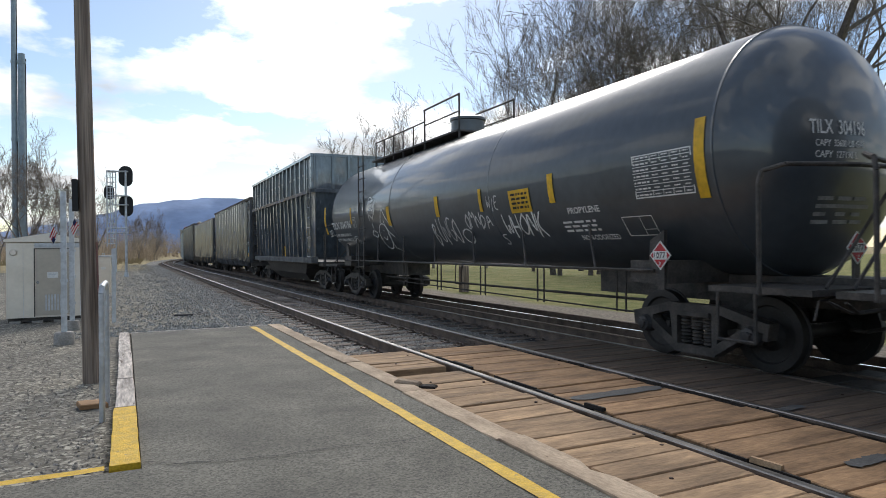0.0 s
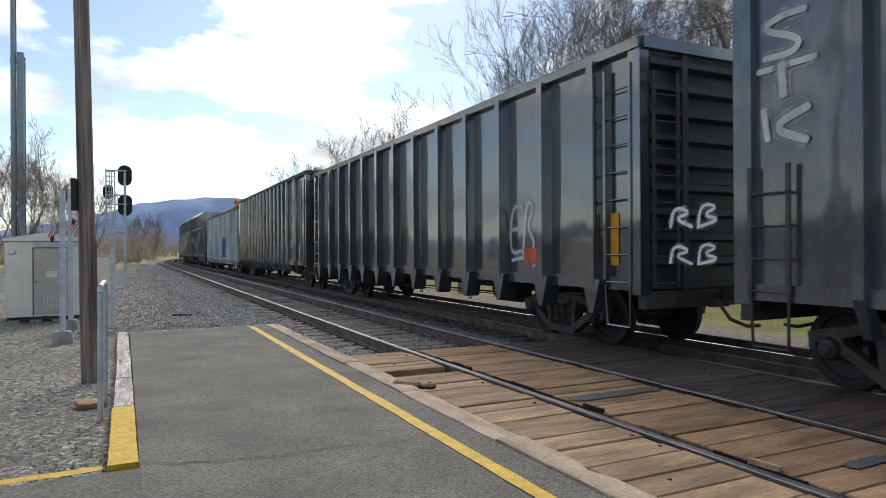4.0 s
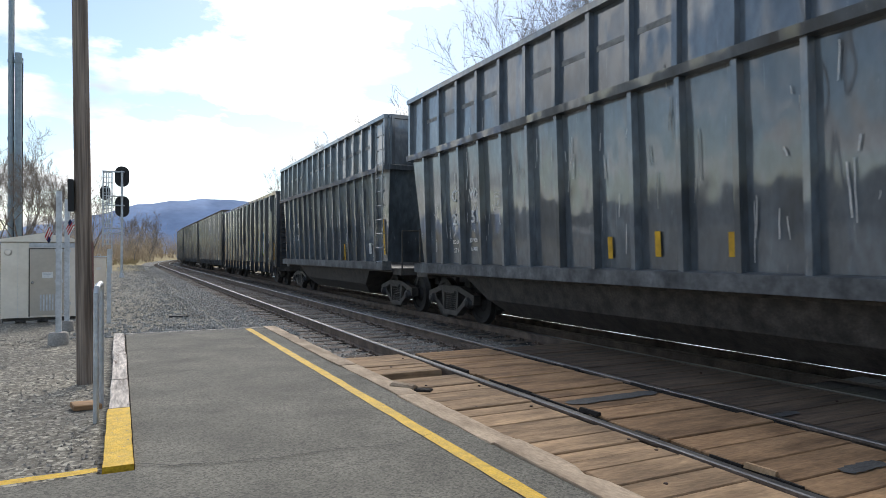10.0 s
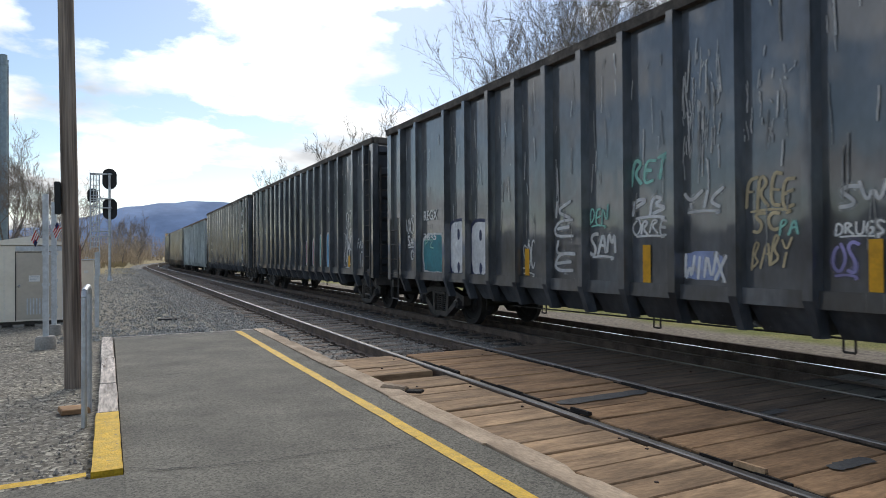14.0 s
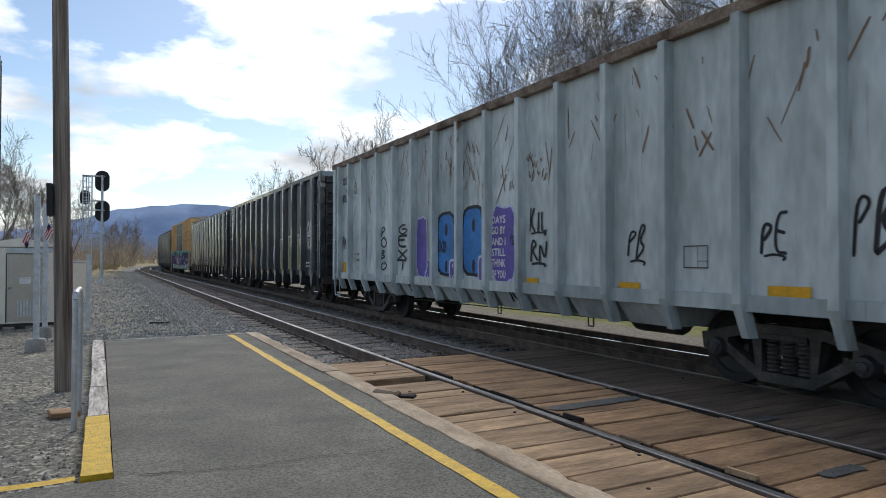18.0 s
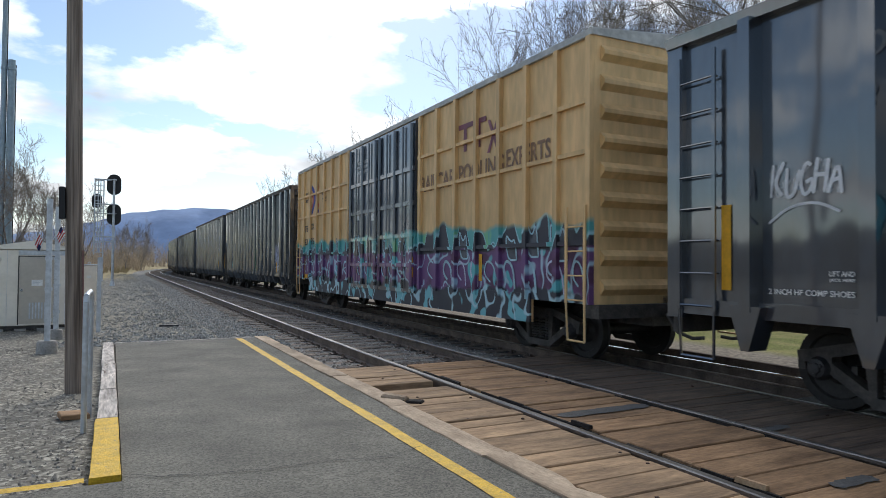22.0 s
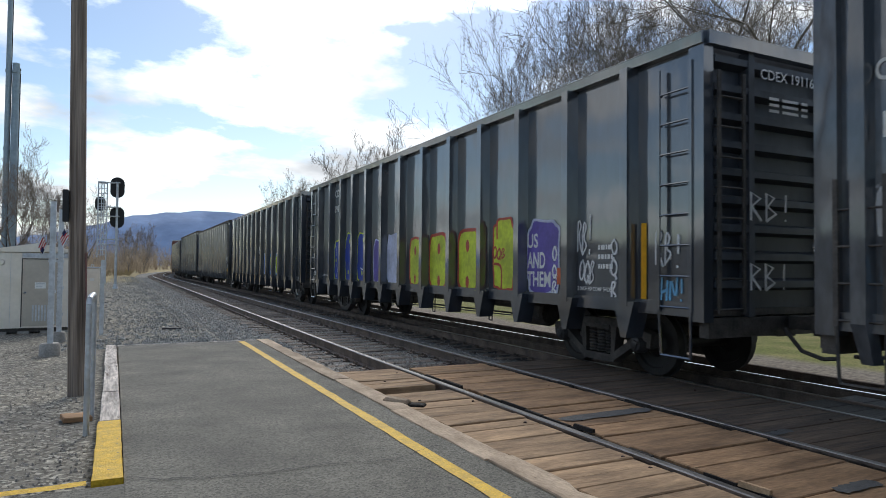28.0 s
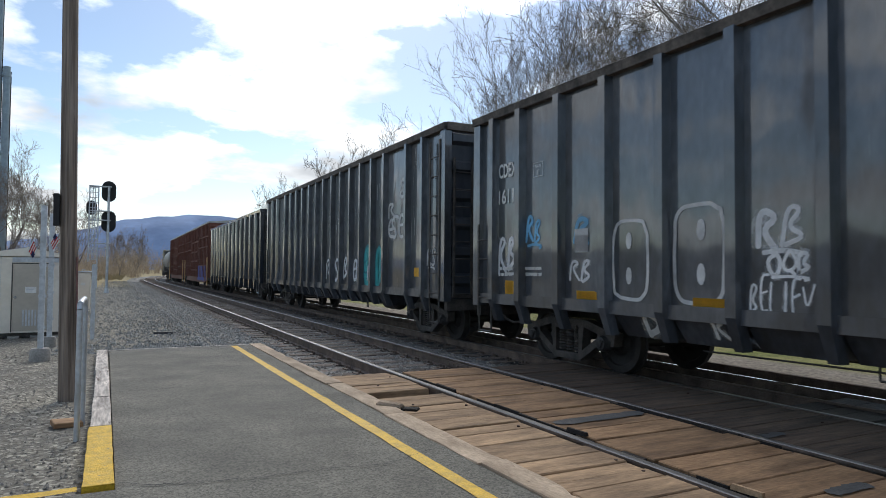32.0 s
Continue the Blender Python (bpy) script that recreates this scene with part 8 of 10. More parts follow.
tag(6, 1.35, 1.90, 1.49, 1.72, 'crimson', 'MIKE')
tag(6, 7.86, 8.44, 2.46, 2.75, 'ink', 'TWIS')
tag(6, 8.05, 8.36, 2.20, 2.42, 'ink', 'RTC')
tag(6, 7.82, 8.39, 1.88, 2.16, 'ink', 'BARO')
tag(6, 7.82, 8.37, 1.59, 1.84, 'crimson', 'SAME')
tag(6, 7.60, 7.83, 1.11, 2.20, 'crimson', 'SOLO')
blob(6, 6.68, 7.37, 1.71, 2.18, 'sky_blue', '')
tag(6, 6.70, 7.36, 2.12, 2.42, 'crimson', 'BOBBY')
tag(6, 6.68, 7.28, 1.77, 2.05, 'crimson', 'BILLY')
tag(6, 6.69, 7.27, 1.50, 1.74, 'crimson', 'MEAN')
tag(6, 6.49, 6.69, 1.15, 2.39, 'crimson', 'WHISPER')
tag(6, 6.69, 6.93, 1.21, 1.45, 'crimson', 'ONE')
tag(6, 8.68, 8.92, 1.75, 2.13, 'ink', 'R')
tag(6, 8.69, 8.86, 1.19, 1.49, 'ink', 'H')
tag(6, 5.27, 5.51, 1.30, 1.92, 'pale_white', 'X')
block(10, -1.98, -1.07, 1.11, 2.22, 'pale_lilac', 'lime')
block(10, -2.59, -2.09, 1.12, 1.82, 'periwinkle', 'lime')
block(10, -3.29, -2.46, 1.09, 2.07, 'pale_lilac', 'lime')
block(10, -4.04, -3.61, 1.11, 2.19, 'periwinkle', 'lime')
blob(10, -4.45, -3.88, 1.52, 2.22, 'pale_lilac', 'lime')
blob(10, -5.84, -5.01, 1.47, 2.23, 'pale_lilac', 'lime')
block(10, 1.83, 2.44, 1.13, 2.03, 'dusty_pink', 'chalk')
block(10, 0.66, 1.46, 1.13, 1.99, 'dusty_pink', 'chalk')
block(10, -0.54, 0.23, 1.14, 1.98, 'dusty_pink', 'chalk')
tag(10, -7.08, -6.50, 1.98, 2.44, 'pale_white', 'OPEL')
tag(10, -5.37, -4.93, 2.15, 2.56, 'sky_blue', 'OPL')
tag(10, 6.78, 7.29, 1.88, 2.39, 'pale_white', 'WL')
tag(10, 6.78, 7.16, 1.79, 1.89, 'pale_white', 'SASS')
tag(10, 5.24, 5.74, 2.01, 2.40, 'pale_white', 'OPEL')
tag(10, 5.17, 5.61, 1.87, 1.98, 'pale_white', 'SASE')
tag(10, 4.04, 4.51, 1.74, 2.30, 'pale_white', 'OPEL')
tag(10, 2.90, 3.52, 1.87, 2.36, 'pale_white', 'OPEL')
tag(10, 2.70, 3.54, 1.40, 1.77, 'white', 'DEVEKS')
tag(11, -6.33, -5.50, 2.38, 2.67, 'chalk', 'BET')
tag(11, -6.42, -5.50, 2.09, 2.33, 'chalk', 'ABEIT')
blob(11, -6.32, -5.54, 1.46, 2.02, 'teal', '')
tag(11, -5.78, -5.32, 1.07, 1.46, 'white', 'W')
tag(11, -5.01, -4.43, 2.72, 3.14, 'chalk', 'SZ')
tag(11, -4.22, -3.71, 1.24, 2.23, 'chalk', 'RS')
tag(11, -4.94, -4.54, 1.83, 2.30, 'chalk', '88')
tag(11, -7.27, -6.85, 1.29, 1.82, 'chalk', 'U')
tag(11, -0.58, 0.11, 2.42, 2.75, 'mint', 'RET')
tag(11, -0.58, 0.05, 2.00, 2.28, 'pale_white', 'PB')
tag(11, -0.66, 0.02, 1.75, 1.95, 'chalk', 'ORRE')
drips(11, -1.55, -0.92, 2.14, 3.99, 70, 'chalk')
blob(11, -1.54, -0.96, 1.18, 1.54, 'periwinkle', '')
tag(11, -1.54, -0.92, 1.17, 1.54, 'pale_white', 'WINX')
tag(11, -1.51, -0.91, 2.02, 2.26, 'chalk', 'YK')
tag(11, -2.45, -1.85, 1.99, 2.36, 'sand', 'FREE')
tag(11, -2.30, -1.94, 1.72, 1.96, 'sand', 'SC')
tag(11, -2.41, -1.94, 1.35, 1.69, 'sand', 'BABY')
tag(11, -2.52, -2.30, 1.69, 1.87, 'mint', 'PA')
tag(11, -3.33, -2.89, 1.95, 2.16, 'chalk', 'SW')
tag(11, -3.33, -2.86, 1.67, 1.81, 'white', 'DRUGS')
tag(11, -3.10, -2.83, 1.31, 1.62, 'lilac', 'OS')
tag(11, 0.43, 0.99, 1.49, 1.81, 'chalk', 'SAM')
tag(11, 0.59, 0.98, 1.93, 2.22, 'mint', 'DEN')
tag(11, 1.35, 1.88, 1.25, 2.32, 'chalk', 'KELE')
tag(11, 2.38, 2.76, 1.23, 1.75, 'chalk', 'SOC')
drips(11, -2.51, -1.79, 2.50, 3.52, 30, 'chalk')
tag(11, 6.83, 7.46, 1.99, 2.44, 'chalk', 'VXSB')
tag(11, 6.84, 7.35, 1.70, 1.95, 'chalk', 'SAL')
tag(11, 6.84, 7.17, 1.37, 1.62, 'chalk', 'CO')
blob(11, 5.35, 6.42, 1.12, 1.94, 'teal', 'chalk')
block(11, 4.35, 5.08, 1.12, 2.19, 'pale_white', 'navy_line')
block(11, 3.41, 4.08, 1.12, 2.13, 'pale_white', 'navy_line')
tag(11, 5.94, 6.42, 1.65, 1.85, 'mint', 'PZ')
block(12, -3.51, -3.11, 1.15, 2.18, 'mint', 'chalk')
block(12, -4.37, -3.92, 1.07, 2.21, 'sky_blue', 'chalk')
block(12, -1.68, -1.32, 1.18, 2.01, 'dusty_pink', 'chalk')
block(12, -2.65, -2.22, 1.16, 2.05, 'dusty_pink', 'chalk')
tag(12, -6.43, -5.91, 2.26, 2.79, 'chalk', 'SBZ')
tag(12, -6.43, -5.71, 1.20, 2.16, 'chalk', 'ZOME')
tag(12, -7.45, -6.94, 1.72, 2.01, 'chalk', 'FAL')
tag(12, -7.45, -7.08, 1.22, 1.62, 'chalk', 'IZ')
blob(13, -0.72, -0.18, 1.22, 2.02, 'cream', 'rosy')
blob(13, -1.5, -1.02, 1.25, 1.98, 'chalk', 'brick')
blob(13, -1.55, -1.0, 2.0, 2.36, 'brick', '')
blob(13, -0.74, -0.2, 2.06, 2.42, 'rosy', '')
blob(13, -2.4, -1.95, 1.2, 2.04, 'cream', 'rosy')
blob(13, -3.2, -2.85, 1.3, 1.95, 'chalk', 'rosy')
tag(13, -0.7, -0.3, 1.3, 1.62, 'brick', 'GE')
tag(13, -1.5, -1.1, 1.5, 1.95, 'brick', 'SG')
tag(13, -2.38, -2.0, 1.3, 1.7, 'maroon', 'VY')
tag(13, -1.5, -1.05, 1.05, 1.28, 'chalk', 'VZ')
block(13, 4.68, 5.10, 1.06, 2.12, 'rosy', 'chalk')
block(13, 3.57, 4.02, 1.09, 2.11, 'rosy', 'cream')
block(13, 2.78, 3.19, 1.11, 2.06, 'rosy', 'cream')
block(13, 2.04, 2.44, 1.11, 2.11, 'rosy', 'cream')
tag(13, -4.49, -3.99, 2.03, 2.34, 'cyan', 'SWEB')
tag(13, -4.43, -4.23, 1.60, 1.87, 'chalk', 'WEO')
tag(13, -4.61, -4.03, 1.39, 1.60, 'chalk', 'RIZZY')
tag(13, -5.43, -5.06, 1.84, 2.00, 'mint', 'RUX')
tag(13, -6.57, -5.91, 1.78, 2.14, 'pale_lilac', 'CRE8S')
tag(13, -6.57, -5.93, 1.30, 1.63, 'pale_white', 'RESEN')
drips(13, -6.58, -5.91, 2.26, 3.41, 50, 'chalk')
block(13, 4.39, 5.17, 1.14, 2.19, 'rosy', 'cream')
block(13, 3.46, 3.92, 1.11, 2.11, 'rosy', 'cream')
block(13, 2.52, 3.27, 1.12, 2.12, 'rosy', 'cream')
blob(13, 2.14, 2.58, 1.74, 2.08, 'rosy', 'cream')
block(13, 1.69, 2.11, 1.12, 2.15, 'rosy', 'cream')
tag(13, 1.43, 1.66, 1.14, 1.58, 'chalk', 'S')
tag(13, 1.43, 1.69, 1.66, 1.76, 'chalk', 'DSE')
drips(13, 3.55, 3.99, 2.24, 4.20, 16, 'chalk')
drips(13, 2.41, 3.00, 1.82, 4.01, 36, 'chalk')
drips(13, 1.58, 1.79, 2.29, 3.20, 10, 'chalk')
tag(13, 7.63, 8.08, 2.41, 2.78, 'chalk', 'KEG')
tag(13, 6.79, 7.30, 1.92, 2.31, 'cyan', 'SKEE')
tag(13, 6.79, 7.24, 1.51, 1.70, 'chalk', 'DECK')
tag(13, 5.40, 6.31, 1.10, 1.33, 'mint', 'ZAKSY')
block(13, 0.93, 1.15, 1.21, 1.88, 'pale_lilac', 'periwinkle')
tag(14, -8.61, -8.01, 1.76, 2.17, 'ink', 'SOBE')
tag(14, -8.62, -8.02, 1.42, 1.72, 'ink', 'SMTH')
tag(14, -7.42, -7.03, 1.59, 2.16, 'ink', 'PB')
tag(14, -6.36, -6.05, 1.59, 2.01, 'ink', 'PE')
tag(14, -4.39, -4.05, 1.53, 2.00, 'ink', 'PB')
tag(14, -9.09, -8.89, 1.73, 2.14, 'ink', 'A')
tag(14, -9.09, -8.89, 1.24, 1.63, 'ink', 'H')
block(14, 1.06, 1.74, 1.22, 2.43, 'blue', 'ink')
block(14, -0.11, 0.62, 1.24, 2.48, 'blue', 'ink')
block(14, 1.98, 2.20, 1.10, 1.49, 'violet', 'pale_lilac')
block(14, 0.81, 1.05, 1.12, 1.48, 'violet', 'pale_lilac')
block(14, -0.35, -0.13, 1.11, 1.55, 'violet', 'pale_lilac')
blob(14, 2.18, 2.70, 1.13, 2.44, 'violet', 'pale_lilac')
blob(14, -1.28, -0.53, 1.10, 2.46, 'violet', 'pale_lilac')
tag(14, 1.17, 1.56, 1.66, 1.92, 'ink', 'OQB')
tag(14, -2.26, -1.76, 1.97, 2.32, 'ink', 'KIL')
tag(14, -2.25, -1.78, 1.47, 1.82, 'ink', 'RN')
tag(14, -1.50, -1.29, 1.78, 1.93, 'ink', 'PDV')
tag(14, 4.38, 4.77, 1.24, 2.34, 'ink', 'POBO')
block(14, 6.38, 6.85, 1.25, 2.31, '', 'chalk')
block(14, 5.47, 5.84, 1.46, 2.26, '', 'chalk')
tag(14, 3.24, 3.79, 1.22, 2.40, 'ink', 'GEXT')
tag(14, 7.50, 7.81, 1.79, 2.19, 'ink', 'PA')
drips(14, -0.04, 0.70, 2.75, 3.82, 14, 'rust')
drips(14, -1.34, -0.87, 2.66, 3.14, 10, 'rust')
drips(14, -2.26, -1.64, 2.73, 3.25, 16, 'rust')
drips(14, 1.07, 1.74, 3.24, 4.02, 8, 'rust')
tag(14, 2.94, 3.24, 0.74, 1.07, 'ink', 'R')
tag(14, 1.83, 2.12, 0.74, 1.07, 'ink', 'U')
tag(14, 0.75, 0.98, 0.74, 1.07, 'ink', 'G')
tag(14, -0.43, -0.15, 0.73, 1.05, 'ink', 'S')
tag(14, -1.73, -1.36, 0.74, 1.04, 'ink', 'K')
cut_letter(15, -3.60, -2.92, 1.08, 2.26, 'R', 'gold', 'pale_white')
cut_letter(15, -4.96, -4.20, 1.08, 2.34, 'E', 'gold', 'pale_white')
cut_letter(15, -6.28, -5.52, 1.02, 2.36, 'K', 'gold', 'pale_white')
cut_letter(15, -2.30, -1.62, 1.10, 2.27, 'C', 'pale_white', 'ink')
cut_letter(15, -0.98, -0.38, 1.10, 2.27, 'A', 'pale_white', 'ink')
cut_letter(15, 0.10, 0.86, 1.10, 2.32, 'S', 'pale_white', 'ink')
stroke(15, [(1.0, 1.2), (0.86, 1.6), (0.8, 2.1), (0.5, 2.42), (0.12, 2.44)], 0.04, 'pale_white')
stroke(15, [(-0.3, 1.25), (-0.36, 1.7), (-0.5, 2.2), (-0.72, 2.4), (-0.95, 2.38)], 0.04, 'sky_blue')
tag(15, 0.25, 0.55, 1.2, 1.55, 'ink', '47')
cut_letter(15, 6.52, 7.02, 1.01, 1.87, 'B', 'pale_white', 'tomato')
cut_letter(15, 6.12, 6.46, 1.0, 1.88, 'E', 'pale_white', 'tomato')
cut_letter(15, 5.22, 5.72, 1.04, 1.80, 'N', 'pale_white', 'tomato')
cut_letter(15, 4.2, 4.64, 1.08, 1.62, 'D', 'sky_pale', 'tomato')
tag(15, -8.08, -7.82, 2.74, 4.15, 'pale_lilac', 'URON')
tag(15, -8.06, -7.86, 2.47, 2.66, 'pale_lilac', 'X')
tag(15, -7.46, -6.77, 2.34, 2.85, 'chalk', 'O8')
tag(15, -7.42, -6.87, 1.86, 2.29, 'chalk', 'UUU')
tag(15, -6.72, -6.47, 2.58, 2.80, 'chalk', 'K')
tag(15, -7.44, -7.23, 2.85, 3.04, 'chalk', 'O')
tag(15, -8.60, -8.32, 1.65, 2.01, 'chalk', 'SEKO')
tag(15, -8.60, -8.34, 1.32, 1.53, 'chalk', 'AFAF')
tag(15, 5.26, 5.78, 2.07, 2.39, 'periwinkle', 'OPEL')
tag(15, 6.63, 7.06, 2.09, 2.22, 'white', 'WEES')
tag(15, 7.92, 8.33, 1.34, 1.60, 'white', 'ASON')
tag(16, -4.46, -3.62, 2.14, 2.59, 'chalk', 'REPS')
tag(16, -4.41, -3.57, 1.66, 1.98, 'lilac', 'PEONE')
tag(16, -3.85, -3.63, 1.12, 1.37, 'lilac', 'V')
tag(16, -5.72, -5.17, 2.05, 2.51, 'pale_white', 'OPEL')
tag(16, -5.87, -4.92, 1.56, 2.03, 'lilac', 'PEONE')
tag(16, -5.09, -4.88, 1.32, 1.51, 'lilac', 'V')
tag(16, -7.29, -6.49, 2.00, 2.25, 'sky_blue', 'CREDIT')
tag(16, -6.84, -6.51, 1.64, 1.85, 'sky_blue', 'JHF')
blob(16, -0.82, 0.41, 1.10, 2.35, 'teal', 'turquoise')
blob(16, -2.29, -1.27, 1.12, 2.32, 'teal', 'turquoise')
blob(16, -3.50, -2.48, 1.11, 2.43, 'teal', 'turquoise')
piece(16, -0.82, 0.32, 1.11, 2.35, 'K', 'turquoise', 'mint')
piece(16, -2.25, -1.39, 1.15, 2.35, 'S', 'turquoise', 'mint')
piece(16, -3.47, -2.52, 1.11, 2.48, 'H', 'turquoise', 'mint')
blob(16, -3.25, -3.14, 2.08, 2.23, 'turquoise', '')
blob(16, -3.20, -3.04, 1.91, 2.07, 'turquoise', '')
blob(16, -3.45, -3.28, 1.89, 2.03, 'turquoise', '')
tag(16, 1.89, 2.56, 1.26, 2.09, 'white', 'SHOK')
tag(16, 0.74, 1.43, 1.33, 1.97, 'white', 'SHOK')
tag(16, 3.24, 3.86, 1.61, 2.10, 'chalk', '63')
tag(16, 6.5, 7.3, 2.25, 2.6, 'pale_white', 'KUGHA')
stroke(16, [(7.32, 1.98), (7.1, 2.14), (6.8, 2.18), (6.55, 2.06)], 0.03, 'pale_white')
tag(16, 5.57, 6.38, 1.84, 2.30, 'cyan', 'OG')
tag(16, 4.50, 5.01, 1.72, 2.30, 'chalk', 'D')
tag(16, -3.66, -3.52, 1.07, 2.20, 'white', 'DSHIEE')
for y0, y1, z0, z1, ink in ((7.12, 7.44, 1.08, 1.7, 'blue'), (3.8, 4.6, 1.12, 1.8, 'blue'), (0.95, 1.62, 1.08, 2.02, 'blue'), (4.78, 5.42, 1.1, 1.5, 'pale_green'), (2.76, 3.58, 1.08, 1.6, 'pale_green'), (1.83, 2.56, 1.12, 1.6, 'mint'), (1.83, 2.56, 1.5, 2.15, 'dusty_pink'), (2.76, 3.58, 1.5, 2.18, 'lilac')):
    blob(18, y0, y1, z0, z1, ink, '')
for y0, y1, z0, z1, c, fill, line in ((6.98, 7.44, 1.1, 2.2, 'S', 'mint', 'dusty_pink'), (5.72, 6.4, 1.15, 1.75, 'C', 'turquoise', 'maroon'), (4.88, 5.4, 1.12, 2.16, 'E', 'turquoise', 'dusty_pink'), (3.95, 4.5, 1.14, 2.1, 'L', 'pale_green', 'maroon'),
                                      (2.86, 3.5, 1.14, 2.16, 'B', 'mint', 'ink'), (2.2, 2.54, 1.16, 2.1, 'A', 'lilac', 'ink'), (1.88, 2.2, 1.2, 2.1, 'D', 'dusty_pink', 'maroon'),
                                      (0.9, 1.5, 1.2, 1.75, 'WK', 'pale_white', 'blue')):
    cut_letter(18, y0, y1, z0, z1, c, fill, line)
blob(18, 0.02, 0.64, 1.1, 2.22, 'dusty_pink', 'chalk')
blob(18, -0.62, -0.02, 1.1, 2.26, 'dusty_pink', 'chalk')
cut_letter(18, 0.1, 0.55, 1.2, 2.0, 'N', 'rosy_pink', 'dusty_pink')
cut_letter(18, -0.55, -0.1, 1.2, 2.05, 'O', 'rosy_pink', 'dusty_pink')
blob(18, -1.45, -0.95, 1.1, 2.3, 'green', 'pale_green')
blob(18, -1.98, -1.45, 1.5, 2.26, 'green', 'pale_green')
cut_letter(18, -1.4, -1.0, 1.2, 2.2, 'S', 'emerald', 'pale_green')
tag(18, -2.40, -1.93, 1.51, 1.79, 'white', 'SPOR')
tag(18, -2.40, -1.86, 1.15, 1.47, 'white', 'ORBEY')
tag(18, -3.24, -2.71, 1.74, 2.04, 'chalk', 'OO')
tag(18, -3.29, -2.71, 1.07, 1.52, 'chalk', 'REC')
tag(18, -4.19, -3.71, 1.72, 2.16, 'chalk', 'KWL')
tag(18, -4.28, -4.05, 1.49, 1.72, 'chalk', 'L')
tag(18, -5.07, -4.63, 1.71, 2.08, 'chalk', 'ZZ')
blob(18, -5.10, -4.89, 2.10, 2.33, 'white', '')
tag(18, -6.87, -5.60, 1.43, 2.41, 'pale_lilac', 'BROKX')
tag(18, -6.87, -5.89, 1.12, 1.48, 'chalk', 'MAZ')
tag(23, 2.39, 2.96, 1.79, 2.26, 'pale_white', 'RB')
tag(23, 2.30, 2.83, 1.51, 1.78, 'pale_white', 'OQB')
tag(23, 2.20, 2.94, 1.11, 1.46, 'pale_white', 'BELIEV')
block(23, 4.64, 5.29, 1.16, 2.23, '', 'chalk')
block(23, 3.37, 4.11, 1.15, 2.35, '', 'chalk')
tag(23, 7.71, 8.38, 1.54, 2.24, 'pale_white', 'RB')
tag(23, 6.89, 7.37, 2.00, 2.47, 'sky_blue', 'RB')
tag(23, 5.65, 6.17, 1.41, 1.71, 'pale_white', 'RB')
tag(23, 5.70, 6.06, 1.96, 2.42, 'sky_blue', 'R')
tag(23, 4.20, 4.48, 0.69, 1.08, 'white', 'D')
tag(23, 3.08, 3.33, 0.74, 1.07, 'white', 'R')
blob(19, -7.00, -5.57, 1.05, 2.27, 'cream', 'mustard')
blob(19, -7.61, -7.03, 1.09, 2.33, 'cream', 'mustard')
blob(19, -6.18, -5.70, 1.76, 2.25, 'sand', '')
block(19, -6.24, -5.75, 1.08, 1.73, 'sand', 'navy_line')
piece(19, -6.92, -6.27, 1.07, 1.98, 'C', 'sand', 'ink')
piece(19, -7.61, -7.05, 1.11, 2.21, 'H', 'sand', 'ink')
tag(19, -7.63, -7.27, 2.81, 3.14, 'chalk', 'HOR')
tag(19, -6.68, -6.39, 2.23, 2.58, 'chalk', 'PIL')
tag(19, -6.29, -5.72, 2.19, 2.59, 'pale_lilac', 'XBUT')
tag(19, -5.12, -4.67, 1.98, 2.34, 'periwinkle', 'PK')
tag(19, -5.30, -4.71, 1.66, 1.98, 'periwinkle', 'S8')
tag(19, -5.30, -4.71, 1.15, 1.57, 'chalk', 'KS')
tag(19, -4.29, -3.75, 2.20, 2.52, 'sand', 'CEZ')
block(19, -4.38, -3.72, 1.11, 2.06, 'periwinkle', 'sand')
tag(19, -3.32, -2.95, 1.15, 1.57, 'chalk', 'AK')
tag(19, -3.20, -2.78, 1.88, 2.29, 'chalk', 'RB')
block(19, -1.53, -1.00, 1.17, 2.40, 'pale_white', 'chalk')
block(19, -2.46, -1.92, 1.17, 2.42, 'pale_white', 'chalk')
block(19, 3.39, 4.13, 1.14, 2.36, 'pale_green', 'chalk')
block(19, 2.80, 3.24, 1.16, 2.32, 'pale_white', 'chalk')
block(19, 2.06, 2.46, 1.15, 2.34, 'pale_white', 'chalk')
block(19, 0.91, 1.55, 1.14, 2.37, 'mint', 'chalk')
block(19, 0.24, 0.73, 1.14, 2.36, 'mint', 'chalk')
block(19, -0.59, -0.07, 1.16, 2.24, 'pale_white', 'chalk')
tag(19, -0.55, -0.06, 1.91, 2.10, 'ink', 'DRUG')
tag(19, -0.53, -0.11, 1.43, 1.76, 'ink', 'KIL')
block(20, 4.34, 5.15, 1.12, 2.38, '', 'sky_blue')
block(20, 3.20, 3.98, 1.16, 2.38, '', 'sky_blue')
tag(20, 4.52, 4.96, 1.54, 1.83, 'sky_blue', 'OQB')
tag(20, 4.71, 4.84, 1.95, 2.20, 'sky_blue', 'I')
tag(20, 3.60, 3.68, 1.95, 2.22, 'sky_blue', 'I')
tag(20, 5.41, 6.21, 1.41, 1.73, 'sky_blue', 'BELIEV')
tag(20, 6.77, 7.36, 1.72, 2.30, 'sky_blue', 'RB')
tag(20, 7.75, 8.31, 1.81, 2.33, 'pale_white', 'RB')
tag(20, 7.98, 8.25, 1.37, 1.67, 'sky_blue', 'IZ')
tag(20, 6.47, 6.72, 1.15, 1.78, 'periwinkle', 'OQB')
tag(20, 8.56, 8.78, 1.74, 2.03, 'pale_white', 'RB')
tag(20, 8.55, 8.73, 1.19, 1.53, 'pale_white', 'HN')
